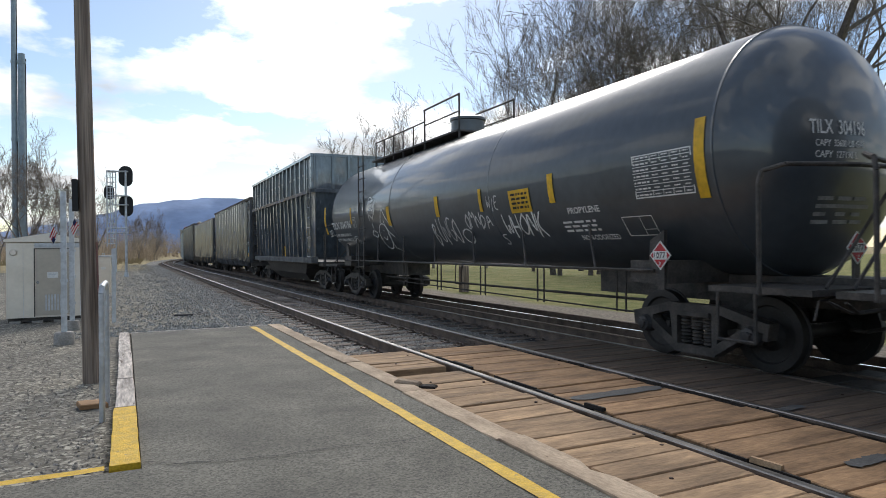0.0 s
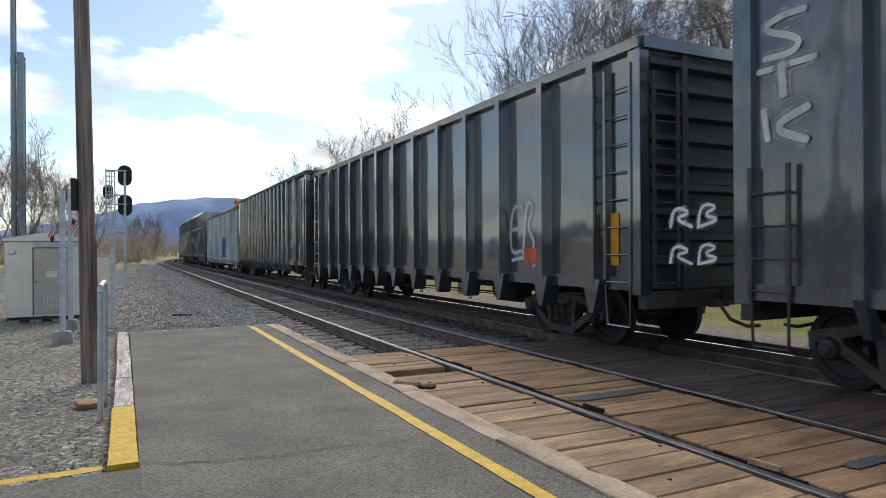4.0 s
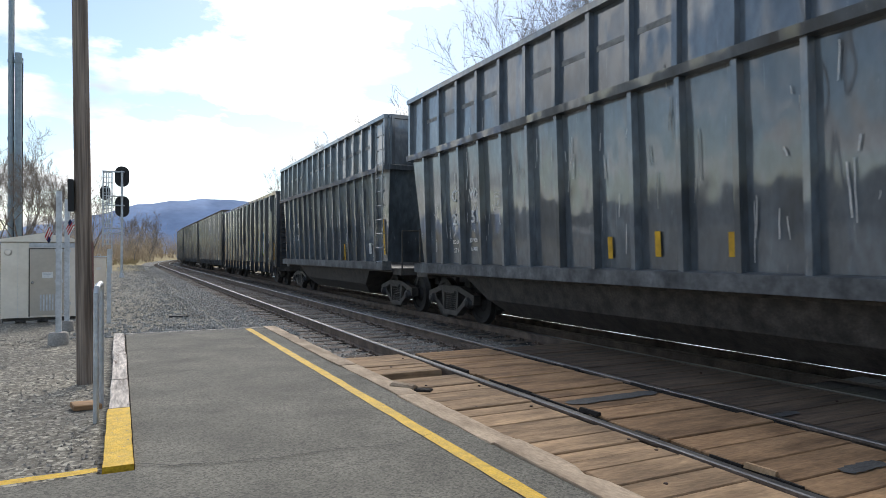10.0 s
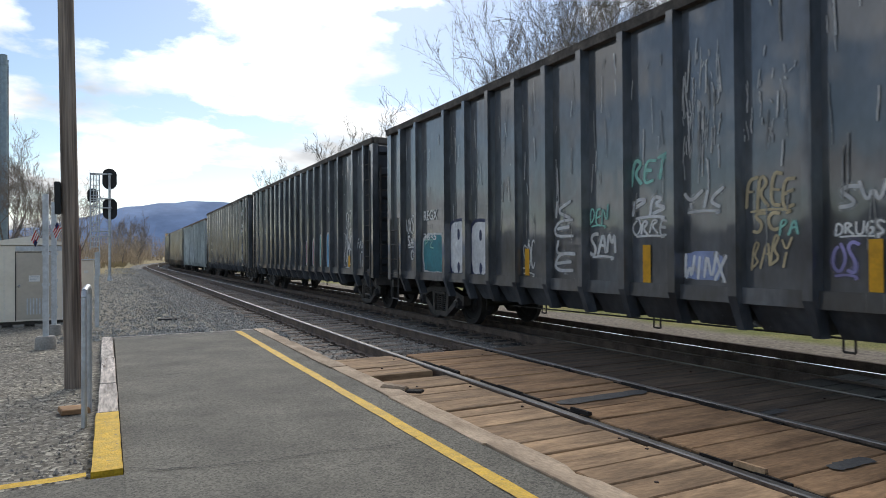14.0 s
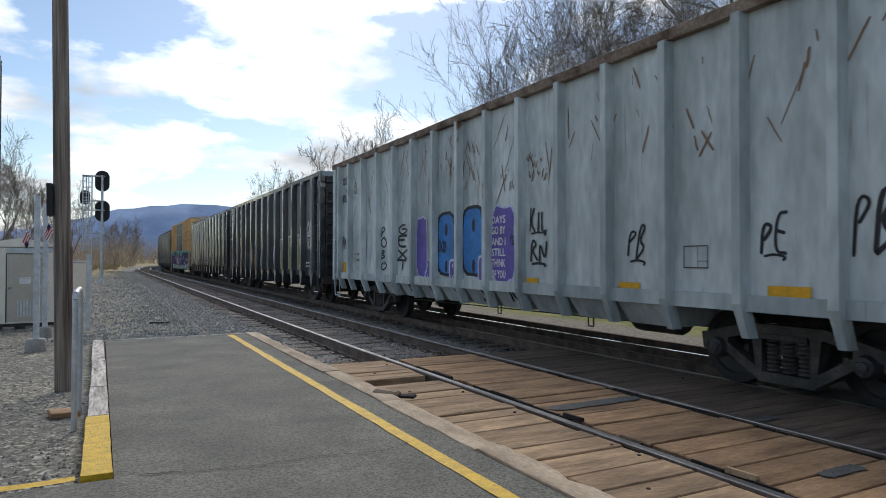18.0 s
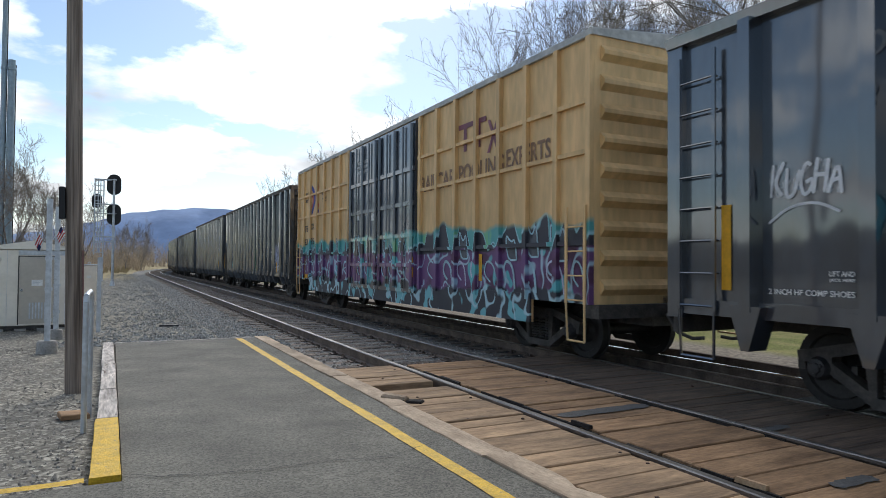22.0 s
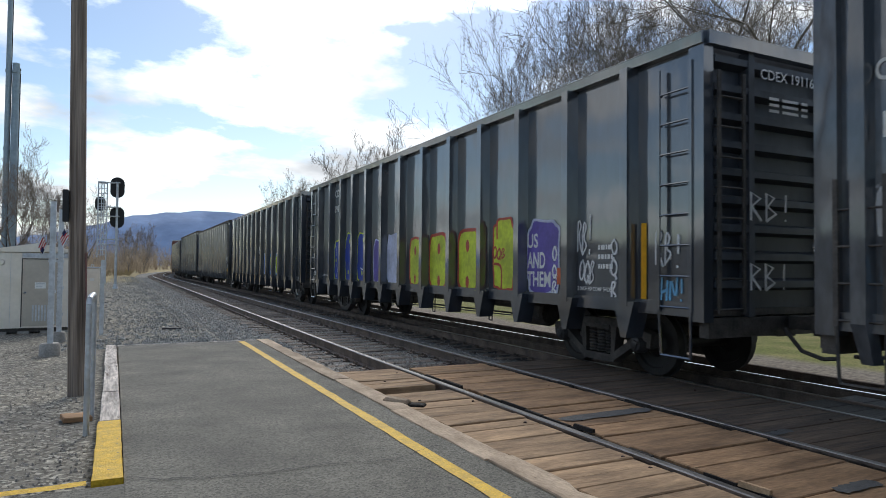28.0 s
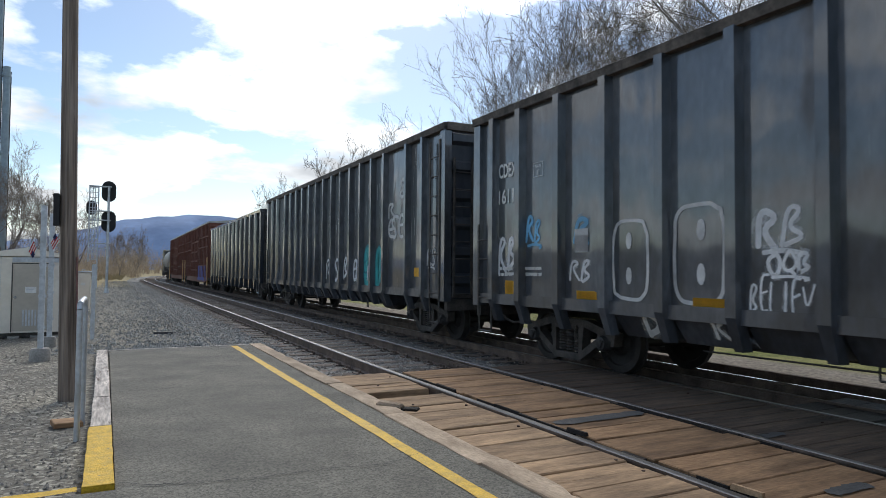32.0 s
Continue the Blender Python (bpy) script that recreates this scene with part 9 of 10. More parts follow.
tag(20, 4.07, 4.33, 0.75, 1.04, 'white', 'D')
block(21, 0.69, 1.29, 1.12, 2.18, 'acid', 'tomato')
block(21, -0.61, -0.03, 1.12, 2.18, 'acid', 'tomato')
block(21, -1.96, -1.14, 1.09, 2.22, 'acid', 'tomato')
block(21, -3.36, -2.53, 1.09, 2.26, 'acid', 'tomato')
blob(21, -4.64, -3.92, 1.13, 2.40, 'acid', 'tomato')
stroke(21, [(-4.05, 2.4), (-4.04, 2.2), (-4.05, 2.05)], 0.05, 'tomato')
stroke(21, [(-3.95, 1.6), (-4.2, 1.58), (-4.22, 1.3), (-4.2, 1.12)], 0.05, 'tomato')
tag(21, -4.35, -3.89, 1.69, 1.91, 'tomato', 'OQB')
blob(21, -5.79, -4.90, 1.10, 2.30, 'violet', 'pale_lilac')
blob(21, 1.94, 2.46, 1.10, 2.23, 'violet', 'pale_lilac')
tag(21, -6.76, -6.40, 1.74, 2.29, 'pale_white', 'RB!')
tag(21, -6.83, -6.45, 1.32, 1.66, 'pale_white', 'OQB')
tag(21, -7.30, -7.16, 1.1, 2.0, 'pale_white', 'OQB')
tag(21, -5.90, -5.76, 1.08, 1.93, 'pale_white', 'OQB')
tag(21, -8.48, -8.01, 1.57, 2.04, 'pale_white', 'RB!')
tag(21, -8.53, -8.11, 1.12, 1.46, 'sky_blue', 'HN!')
tag(21, 8.30, 8.65, 1.66, 2.04, 'pale_white', 'PB')
tag(21, 8.31, 8.57, 1.11, 1.44, 'pale_white', 'HN')
tag(21, 7.77, 7.93, 1.09, 1.94, 'pale_white', 'OQB')
tag(21, 6.39, 6.58, 1.09, 1.89, 'pale_white', 'OQB')
block(22, 1.83, 2.40, 1.21, 2.03, 'pale_white', 'chalk')
block(22, 0.58, 1.70, 1.24, 2.02, 'pale_white', 'periwinkle')
tag(22, 0.68, 1.61, 1.40, 1.91, 'ink', '9D')
piece(22, -0.82, -0.33, 1.10, 2.19, 'F', 'pale_white', 'chalk')
block(22, -1.51, -0.87, 1.13, 2.10, 'periwinkle', 'chalk')
piece(22, -2.12, -1.37, 1.12, 2.23, 'L', 'pale_white', 'chalk')
blob(22, -3.42, -2.49, 1.08, 2.13, 'blue', 'navy_line')
piece(22, -3.04, -2.58, 1.11, 1.97, 'V', 'acid', 'navy_line')
piece(22, -3.40, -3.07, 1.16, 1.89, 'S', 'acid', 'navy_line')
blob(22, -4.51, -3.72, 1.10, 2.07, 'blue', 'pale_white')
blob(22, -4.23, -3.78, 1.20, 1.96, 'acid', 'pale_white')
blob(22, -4.51, -4.26, 1.22, 1.89, 'acid', 'pale_white')
tag(22, -4.24, -3.97, 1.52, 1.63, 'navy_line', 'UU')
tag(22, -0.63, 0.18, 2.13, 2.47, 'white', 'RBOQ')
tag(22, 2.41, 2.78, 1.81, 2.33, 'pale_white', 'RB')
tag(22, 3.27, 3.91, 1.88, 2.23, 'white', 'VEES')
tag(22, 4.48, 4.90, 1.85, 2.17, 'chalk', 'PS')
tag(22, 3.20, 3.79, 1.14, 1.42, 'white', 'BOTM')
tag(22, 5.64, 6.21, 2.10, 2.46, 'sand', 'ES')
tag(22, 6.41, 7.49, 1.88, 2.35, 'periwinkle', 'RUGHA')
tag(22, 6.45, 7.32, 1.16, 1.44, 'white', 'RBOQB')
tag(22, 5.51, 5.94, 2.23, 2.66, 'mustard', 'EBC')
tag(22, 8.12, 8.55, 1.57, 2.05, 'pale_white', 'RB')
block(22, 5.53, 5.82, 1.60, 1.95, 'sand', 'chalk')
tag(22, 5.53, 6.05, 0.98, 1.31, 'pale_white', '2G')
tag(23, -8.06, -7.55, 1.74, 2.25, 'white', 'RB')
tag(23, -8.21, -7.66, 1.39, 1.68, 'white', 'OQB')
tag(23, -7.12, -6.36, 1.90, 2.26, 'white', 'BRSK')
tag(23, -5.95, -5.42, 1.73, 2.17, 'white', 'VINN')
tag(23, -6.99, -6.73, 1.31, 1.58, 'white', 'IZ')
tag(23, -4.87, -4.40, 1.58, 2.11, 'white', 'RB')
tag(23, -8.71, -8.50, 1.65, 1.97, 'white', 'RB')
tag(23, -8.71, -8.54, 1.30, 1.55, 'white', 'HN')
block(23, -3.75, -3.46, 1.07, 2.26, '', 'chalk')
block(23, -1.85, -1.48, 1.08, 2.21, '', 'chalk')
block(23, -0.89, -0.48, 1.08, 2.21, '', 'chalk')
tag(1, -2.93, -2.52, 2.26, 2.53, 'chalk', 'WIE')
tag(1, -2.55, -1.47, 1.94, 2.29, 'chalk', 'OMNDA')
tag(1, -1.03, 0.24, 1.68, 2.21, 'chalk', 'BUNGO')
tag(1, -1.62, -1.05, 1.64, 2.01, 'chalk', 'O')
tag(1, -4.24, -2.95, 1.72, 2.17, 'white', 'WHONK')
tag(1, -2.85, -2.66, 1.60, 1.81, 'chalk', 'S')
plate(1, -7.62, -6.58, 2.18, 2.75, 'white', 'table')
letter(1, -5.76, -4.99, 2.06, 2.16, 'PROPYLENE', 'white')
bars(1, -5.61, -4.75, 1.77, 1.97, 3, 'white')
letter(1, -5.93, -5.05, 1.65, 1.73, 'NON-ODORIZED', 'white')
plate(1, -6.75, -6.15, 1.69, 1.96, 'white', '')
patch(1, -4.03, -3.36, 2.16, 2.56, 'sun')
bars(1, -3.96, -3.44, 2.21, 2.52, 4, 'sign_black')
patch(1, -7.83, -7.67, 2.11, 3.07, 'sun')
patch(1, -4.74, -4.59, 2.26, 2.73, 'sun')
patch(1, -2.35, -2.24, 2.25, 2.69, 'sun')
patch(1, -0.38, -0.20, 2.25, 2.70, 'sun')
patch(1, 2.63, 2.84, 2.17, 2.67, 'sun')
letter(1, 6.06, 8.05, 2.22, 2.45, 'TILX 304196', 'white')
letter(1, 6.36, 7.97, 1.98, 2.07, 'LD LMT 155900 LB 70700 KG', 'white')
letter(1, 6.36, 7.98, 1.83, 1.92, 'LT WT 107100 LB 48600 KG', 'white')
plate(1, 5.55, 5.81, 2.23, 2.53, 'white', 'C')
patch(1, 5.87, 5.99, 2.33, 2.83, 'sun')
patch(1, 8.75, 8.94, 2.09, 3.02, 'sun')
tag(1, 8.01, 8.61, 2.01, 2.23, 'chalk', 'SEK')
tag(1, 5.73, 6.27, 1.77, 1.96, 'chalk', 'BETO')
patch(2, -5.10, -4.89, 1.45, 2.34, 'sun')
patch(2, -1.91, -1.71, 1.29, 1.73, 'sun')
patch(2, -0.80, -0.61, 1.28, 1.75, 'sun')
plate(2, -3.90, -3.53, 1.50, 1.84, 'white', '')
drips(2, -4.71, -2.65, 1.56, 2.67, 10, 'chalk')
letter(2, 4.43, 4.79, 2.68, 2.91, 'CT', 'white')
letter(2, 4.41, 4.78, 2.18, 2.40, '20', 'white')
letter(2, 4.38, 4.77, 1.65, 1.73, 'LD LMT', 'white')
letter(2, 4.42, 4.75, 1.49, 1.58, 'LT WT', 'white')
drips(2, 4.47, 4.84, 2.57, 3.09, 3, 'chalk')
letter(2, 3.77, 3.96, 2.66, 2.92, 'W', 'white')
letter(2, 3.79, 3.93, 2.19, 2.43, '4', 'white')
drips(2, -2.67, 4.83, 1.44, 3.58, 16, 'chalk')
bars(3, -6.38, -5.98, 1.97, 2.70, 6, 'white')
plate(3, -6.28, -6.07, 1.22, 1.56, 'white', '')
patch(3, -7.51, -7.30, 1.23, 1.44, 'orange')
patch(3, -7.73, -7.54, 1.23, 1.44, 'orange')
bars(3, -7.76, -7.05, 1.92, 2.12, 2, 'white')
patch(3, 6.22, 6.79, 2.65, 2.97, 'white')
letter(3, 6.22, 6.77, 2.30, 2.56, '2061', 'white')
patch(3, -0.11, 0.29, 1.21, 1.34, 'orange')
patch(3, 2.73, 3.03, 1.20, 1.34, 'orange')
patch(4, -6.48, -5.97, 1.27, 1.55, 'red_orange')
patch(4, -8.02, -7.85, 1.29, 2.03, 'orange')
tag(4, -9.80, -9.00, 1.78, 2.06, 'white', 'RB')
tag(4, -9.80, -8.99, 1.33, 1.58, 'white', 'RB')
tag(4, -5.77, -4.81, 1.43, 2.44, 'chalk', 'EB')
tag(4, 7.87, 8.15, 2.39, 3.88, 'chalk', 'O1SE')
tag(4, 8.21, 8.67, 1.79, 2.30, 'blue', 'BDN')
patch(4, 7.91, 8.04, 1.21, 2.19, 'orange')
tag(4, 8.16, 8.60, 1.67, 1.88, 'chalk', 'SVAR')
patch(5, -7.57, -7.46, 1.08, 2.05, 'orange')
patch(5, -5.65, -5.70, 1.10, 1.58, 'orange')
plate(5, -5.01, -4.61, 1.19, 1.47, 'white', '')
patch(5, -7.28, -7.15, 1.07, 1.79, 'cream')
patch(5, -3.03, -2.92, 1.14, 1.64, 'orange')
patch(5, -0.27, -0.10, 1.13, 1.59, 'orange')
patch(5, 2.45, 2.58, 1.13, 1.61, 'orange')
patch(5, 4.98, 5.16, 1.14, 1.61, 'orange')
letter(5, 5.84, 6.60, 2.20, 2.45, 'REGX', 'white')
letter(5, 5.85, 6.57, 1.81, 2.03, '6534', 'white')
letter(6, 7.90, 8.53, 3.43, 3.69, 'LEWX', 'ink')
letter(6, 7.95, 8.49, 2.94, 3.26, '2051', 'ink')
blob(6, 5.67, 6.34, 1.12, 2.42, 'green', 'ink')
letter(6, 5.69, 6.11, 1.83, 1.99, 'WISH', 'ink')
letter(6, 5.69, 6.09, 1.65, 1.80, 'YOU', 'ink')
letter(6, 5.69, 6.15, 1.46, 1.62, 'WERE', 'ink')
letter(6, 5.70, 6.12, 1.30, 1.45, 'HERE', 'ink')
patch(6, 7.96, 8.29, 1.13, 1.36, 'orange')
patch(6, 5.71, 6.07, 1.13, 1.22, 'orange')
patch(6, 3.38, 3.81, 1.16, 1.24, 'orange')
blob(6, 2.16, 2.98, 1.07, 2.38, 'green', 'ink')
letter(6, 2.27, 2.95, 1.98, 2.13, 'BILNORG', 'ink')
letter(6, 2.46, 2.91, 1.83, 2.01, 'HELLO', 'ink')
letter(6, 2.25, 2.89, 1.61, 1.78, 'FROM THE', 'ink')
letter(6, 2.30, 2.81, 1.43, 1.60, 'OTHER', 'ink')
letter(6, 2.35, 2.80, 1.23, 1.40, 'SIDE', 'ink')
patch(7, -5.72, -5.58, 1.41, 2.34, 'sun')
patch(7, -2.30, -2.18, 1.40, 1.82, 'sun')
plate(7, -5.17, -4.94, 1.44, 1.91, 'white', '')
letter(7, 4.11, 4.52, 2.60, 2.81, 'CT', 'white')
letter(7, 3.41, 3.77, 2.65, 2.88, 'WX', 'white')
letter(7, 4.16, 4.51, 2.14, 2.40, '21', 'white')
letter(7, 3.43, 3.74, 2.17, 2.41, '17', 'white')
bars(7, 3.42, 4.56, 1.55, 1.80, 2, 'white')
plate(7, 2.59, 2.86, 2.42, 2.72, 'white', 'F')
patch(7, 2.32, 2.47, 1.36, 1.84, 'sun')
patch(7, 0.87, 0.94, 1.59, 1.87, 'sun')
patch(7, -1.44, -1.31, 1.40, 1.88, 'sun')
drips(7, -0.73, 0.64, 1.36, 3.59, 30, 'chalk')
drips(7, -1.78, -1.30, 2.35, 3.48, 8, 'chalk')
letter(8, 4.45, 4.80, 2.59, 2.83, 'CT', 'white')
letter(8, 3.58, 4.01, 2.60, 2.79, 'WX', 'white')
letter(8, 4.43, 4.79, 2.10, 2.34, '20', 'white')
letter(8, 3.73, 3.99, 2.12, 2.37, '51', 'white')
letter(8, 4.42, 4.78, 1.71, 1.80, 'LD LMT', 'white')
letter(8, 3.77, 4.09, 1.73, 1.82, '201900', 'white')
letter(8, 4.46, 4.77, 1.53, 1.63, 'LT WT', 'white')
letter(8, 3.78, 4.03, 1.56, 1.65, '61400', 'white')
plate(8, 2.81, 3.07, 2.35, 2.65, 'white', 'F')
drips(8, 2.62, 6.53, 1.43, 2.76, 34, 'chalk')
patch(8, -2.42, -2.33, 1.47, 1.76, 'sun')
patch(8, -1.10, -1.00, 1.47, 1.80, 'sun')
patch(8, -0.17, -0.07, 1.44, 1.75, 'sun')
letter(9, 4.23, 4.56, 2.50, 2.71, 'CT', 'white')
letter(9, 3.62, 3.93, 2.51, 2.71, 'WX', 'white')
letter(9, 4.25, 4.55, 2.02, 2.24, '20', 'white')
letter(9, 3.68, 3.94, 2.03, 2.25, '20', 'white')
patch(9, 2.64, 2.76, 1.30, 1.79, 'sun')
patch(9, 0.22, 0.34, 1.32, 1.80, 'sun')
patch(9, -2.33, -2.22, 1.31, 1.81, 'sun')
patch(9, -4.67, -4.45, 1.50, 1.80, 'chalk')
for car in (5, 11, 12, 13, 18, 19, 24):      # scuffs and runs on the ribbed cars
    for a, b in zip(POSTS[car], POSTS[car][1:]):
        drips(car, a + 0.2, b - 0.1, 1.9, 4.4, 5, 'chalk')
        drips(car, a + 0.25, b - 0.15, 1.2, 4.3, 5, 'faded')
for car in (2, 7, 8, 9):      # scuffs all over the tall cars
    for k in range(9):
        drips(car, -5.6 + 1.24 * k, -4.5 + 1.24 * k, 1.3, 4.2 if k % 2 else 3.3, 9, 'chalk' if k % 3 else 'faded')
drips(9, -4.86, 1.07, 1.41, 2.89, 30, 'chalk')
patch(9, -5.92, -5.82, 1.48, 2.42, 'sun')
plate(9, -5.33, -5.08, 1.42, 1.89, 'white', '')
patch(10, -7.94, -7.82, 1.22, 2.01, 'orange')
patch(10, -6.23, -6.05, 1.30, 1.58, 'red_orange')
bars(10, -7.28, -6.81, 1.52, 1.93, 4, 'white')
letter(10, -7.30, -6.45, 1.21, 1.30, '2 INCH HF COMP SHOES', 'white')
letter(10, 5.24, 6.06, 3.51, 3.85, 'CDEX', 'white')
letter(10, 5.27, 6.01, 3.03, 3.35, '19313', 'white')
plate(10, 4.28, 4.55, 3.41, 3.71, 'white', 'C')
patch(10, 4.52, 4.65, 1.22, 1.67, 'orange')
patch(10, 2.08, 2.20, 1.22, 1.70, 'orange')
patch(10, -0.13, -0.05, 1.23, 1.71, 'orange')
patch(10, -2.28, -2.20, 1.23, 1.74, 'orange')
bars(10, 5.25, 6.02, 1.35, 1.61, 2, 'white')
bars(10, 2.74, 3.45, 1.20, 1.30, 1, 'white')
letter(10, 4.03, 4.50, 1.34, 1.41, 'EMPTY LOAD', 'white')
letter(10, 3.86, 4.48, 1.23, 1.29, '7/16" ADJ. BLOCK', 'white')
letter(10, 2.52, 3.10, 1.39, 1.46, 'RETAINING VALVE', 'white')
letter(10, 2.74, 3.27, 1.24, 1.29, 'RELEASE ROD', 'white')
patch(12, -8.17, -8.01, 1.12, 2.01, 'orange')
patch(12, -6.29, -6.10, 1.16, 1.49, 'orange')
patch(13, -6.07, -5.76, 3.67, 3.87, 'white')
bars(13, -6.84, -6.15, 3.62, 4.03, 2, 'white')
letter(13, -6.51, -5.85, 3.03, 3.21, 'Do Not', 'white')
letter(13, -6.42, -5.96, 2.77, 2.93, 'Steal', 'white')
bars(13, -6.77, -6.30, 2.57, 2.71, 1, 'white')
plate(13, -5.36, -4.93, 1.17, 1.51, 'white', '')
patch(13, -4.45, -4.01, 1.22, 1.33, 'orange')
patch(13, -1.98, -1.55, 1.22, 1.34, 'orange')
patch(13, 0.81, 1.15, 1.22, 1.33, 'orange')
patch(13, -7.69, -7.35, 1.27, 1.51, 'orange')
letter(14, 7.27, 7.85, 3.67, 3.88, 'CIGX', 'ink')
letter(14, 7.23, 7.88, 3.16, 3.38, '803115', 'ink')
plate(14, 6.59, 6.80, 3.35, 3.63, 'ink', 'C')
letter(14, 6.32, 6.73, 1.62, 1.69, '212400', 'ink')
letter(14, 6.32, 6.66, 1.45, 1.53, '73600', 'ink')
patch(14, 7.29, 7.72, 1.15, 1.43, 'orange')
patch(15, -6.45, -6.19, 1.29, 1.55, 'red_orange')
bars(15, -7.42, -6.62, 1.21, 1.45, 2, 'white')
letter(15, 5.30, 6.10, 3.85, 4.01, 'CDEX', 'white')
letter(15, 5.27, 6.08, 3.35, 3.53, '19424', 'white')
patch(15, 7.79, 7.92, 1.28, 2.23, 'orange')
letter(17, -4.26, -2.57, 3.14, 3.50, 'RAILCAR', 'rust')
letter(17, -6.17, -4.43, 3.16, 3.52, 'POOLING', 'rust')
letter(17, -7.58, -6.24, 3.22, 3.57, 'EXPERTS', 'rust')
letter(17, -5.52, -4.41, 3.77, 4.33, 'TT', 'maroon')
letter(17, -6.01, -5.56, 3.61, 4.22, 'X', 'maroon')
letter(17, 7.32, 7.86, 3.95, 4.12, 'next', 'ink')
letter(17, 7.34, 7.84, 3.73, 3.90, 'load', 'ink')
letter(17, 7.30, 7.79, 2.66, 2.88, 'TB', 'ink')
letter(17, 6.49, 7.01, 2.71, 2.93, 'OX', 'ink')
letter(17, 7.32, 7.80, 2.17, 2.41, '63', 'ink')
letter(17, 6.48, 6.95, 2.18, 2.42, '95', 'ink')
patch(17, 7.65, 7.86, 1.21, 1.68, 'orange')
letter(17, 7.27, 7.65, 1.68, 1.77, 'LD LMT', 'ink')
letter(17, 6.51, 6.93, 1.68, 1.77, '205200', 'ink')
letter(17, 7.33, 7.65, 1.51, 1.59, 'LT WT', 'ink')
letter(17, 6.53, 6.87, 1.51, 1.61, '80800', 'ink')
patch(17, 7.29, 7.69, 0.99, 1.13, 'orange')
letter(17, 5.07, 5.59, 3.78, 3.98, 'any', 'ink')
letter(17, 5.04, 5.55, 3.60, 3.78, 'road', 'ink')
patch(17, 1.48, 1.77, 2.75, 3.02, 'white')
patch(17, 0.77, 1.03, 2.85, 2.99, 'white')
patch(17, 0.30, 0.52, 2.68, 3.00, 'white')
letter(17, 0.85, 1.81, 4.31, 4.40, 'CIERRE ESTA PUERTA', 'chalk')
letter(17, 0.85, 1.76, 4.18, 4.27, 'ANTES DE CERRAR', 'chalk')
letter(17, 0.73, 1.81, 4.05, 4.14, 'LA PUERTA PRINCIPAL', 'chalk')
patch(17, 7.67, 7.86, 0.92, 1.70, 'orange')
patch(17, 2.70, 2.82, 1.01, 1.69, 'orange')
patch(17, -5.40, -5.28, 1.21, 1.72, 'orange')
patch(17, -2.29, -2.18, 1.22, 1.69, 'orange')
plate(18, -5.31, -4.95, 1.20, 1.50, 'white', '')
patch(18, -7.95, -7.81, 1.11, 2.04, 'orange')
patch(18, -6.08, -5.94, 1.11, 1.56, 'orange')
patch(18, -3.39, -3.22, 1.16, 1.59, 'orange')
letter(18, 5.63, 6.29, 2.26, 2.50, 'LEWX', 'white')
letter(18, 5.65, 6.28, 1.79, 2.08, '1245', 'white')
patch(18, -0.56, -0.43, 1.13, 1.62, 'orange')
patch(18, 2.35, 2.52, 1.10, 1.62, 'orange')
patch(19, -8.76, -8.62, 1.15, 2.14, 'orange')
patch(19, -5.79, -5.64, 1.20, 1.64, 'orange')
patch(19, -2.98, -2.81, 1.18, 1.62, 'orange')
patch(19, -0.42, -0.25, 1.17, 1.69, 'orange')
plate(19, -5.14, -4.69, 1.25, 1.55, 'white', '')
letter(20, 7.54, 8.17, 3.27, 3.48, 'CDEX', 'white')
letter(20, 7.57, 8.08, 2.74, 2.99, '1619', 'white')
plate(20, 6.82, 7.08, 2.98, 3.26, 'white', 'E')
patch(20, 7.50, 7.76, 1.15, 1.35, 'orange')
patch(20, 5.55, 5.98, 1.12, 1.25, 'orange')
patch(20, 3.39, 3.83, 1.15, 1.23, 'orange')
patch(20, 5.72, 6.03, 1.82, 2.06, 'chalk')
letter(20, 6.88, 7.10, 1.54, 1.65, '213500', 'white')
letter(20, 6.88, 7.23, 1.38, 1.49, '72500', 'white')
letter(20, 7.47, 7.79, 1.55, 1.66, 'LD LMT', 'white')
letter(20, 6.53, 7.23, 1.12, 1.17, '2 INCH HF COMP SHOES', 'white')
letter(21, -5.18, -4.87, 1.86, 2.10, 'US', 'white')
letter(21, -5.43, -4.91, 1.52, 1.79, 'AND', 'white')
letter(21, -5.58, -4.91, 1.22, 1.47, 'THEM', 'white')
patch(21, -6.23, -6.04, 1.27, 1.53, 'red_orange')
patch(21, -7.86, -7.76, 1.09, 2.13, 'orange')
bars(21, -7.20, -6.89, 1.49, 1.90, 3, 'white')
letter(21, -7.20, -6.42, 1.20, 1.26, '2 INCH HF COMP SHOES', 'white')
letter(21, 5.37, 6.20, 3.73, 3.97, 'CDEX', 'white')
letter(21, 5.34, 6.12, 3.25, 3.47, '19116', 'white')
patch(21, 8.05, 8.16, 1.70, 2.14, 'orange')
letter(21, 6.67, 7.50, 1.21, 1.27, '2 INCH HF COMP SHOES', 'white')
letter(21, 5.80, 6.17, 1.53, 1.63, 'LD LMT', 'white')
letter(21, 5.84, 6.14, 1.35, 1.43, 'LT WT', 'white')
letter(22, 5.43, 6.20, 3.75, 3.98, 'CDEX', 'white')
letter(22, 5.34, 6.19, 3.26, 3.47, '19033', 'white')
letter(22, 5.83, 6.23, 1.53, 1.63, 'LD LMT', 'white')
letter(22, 5.26, 5.66, 1.54, 1.63, '213900', 'white')
letter(22, 5.90, 6.21, 1.34, 1.43, 'LT WT', 'white')
letter(22, 5.25, 5.58, 1.36, 1.44, '72100', 'white')
patch(22, 4.72, 4.84, 1.21, 1.70, 'orange')
patch(22, 7.81, 7.90, 1.45, 2.15, 'orange')
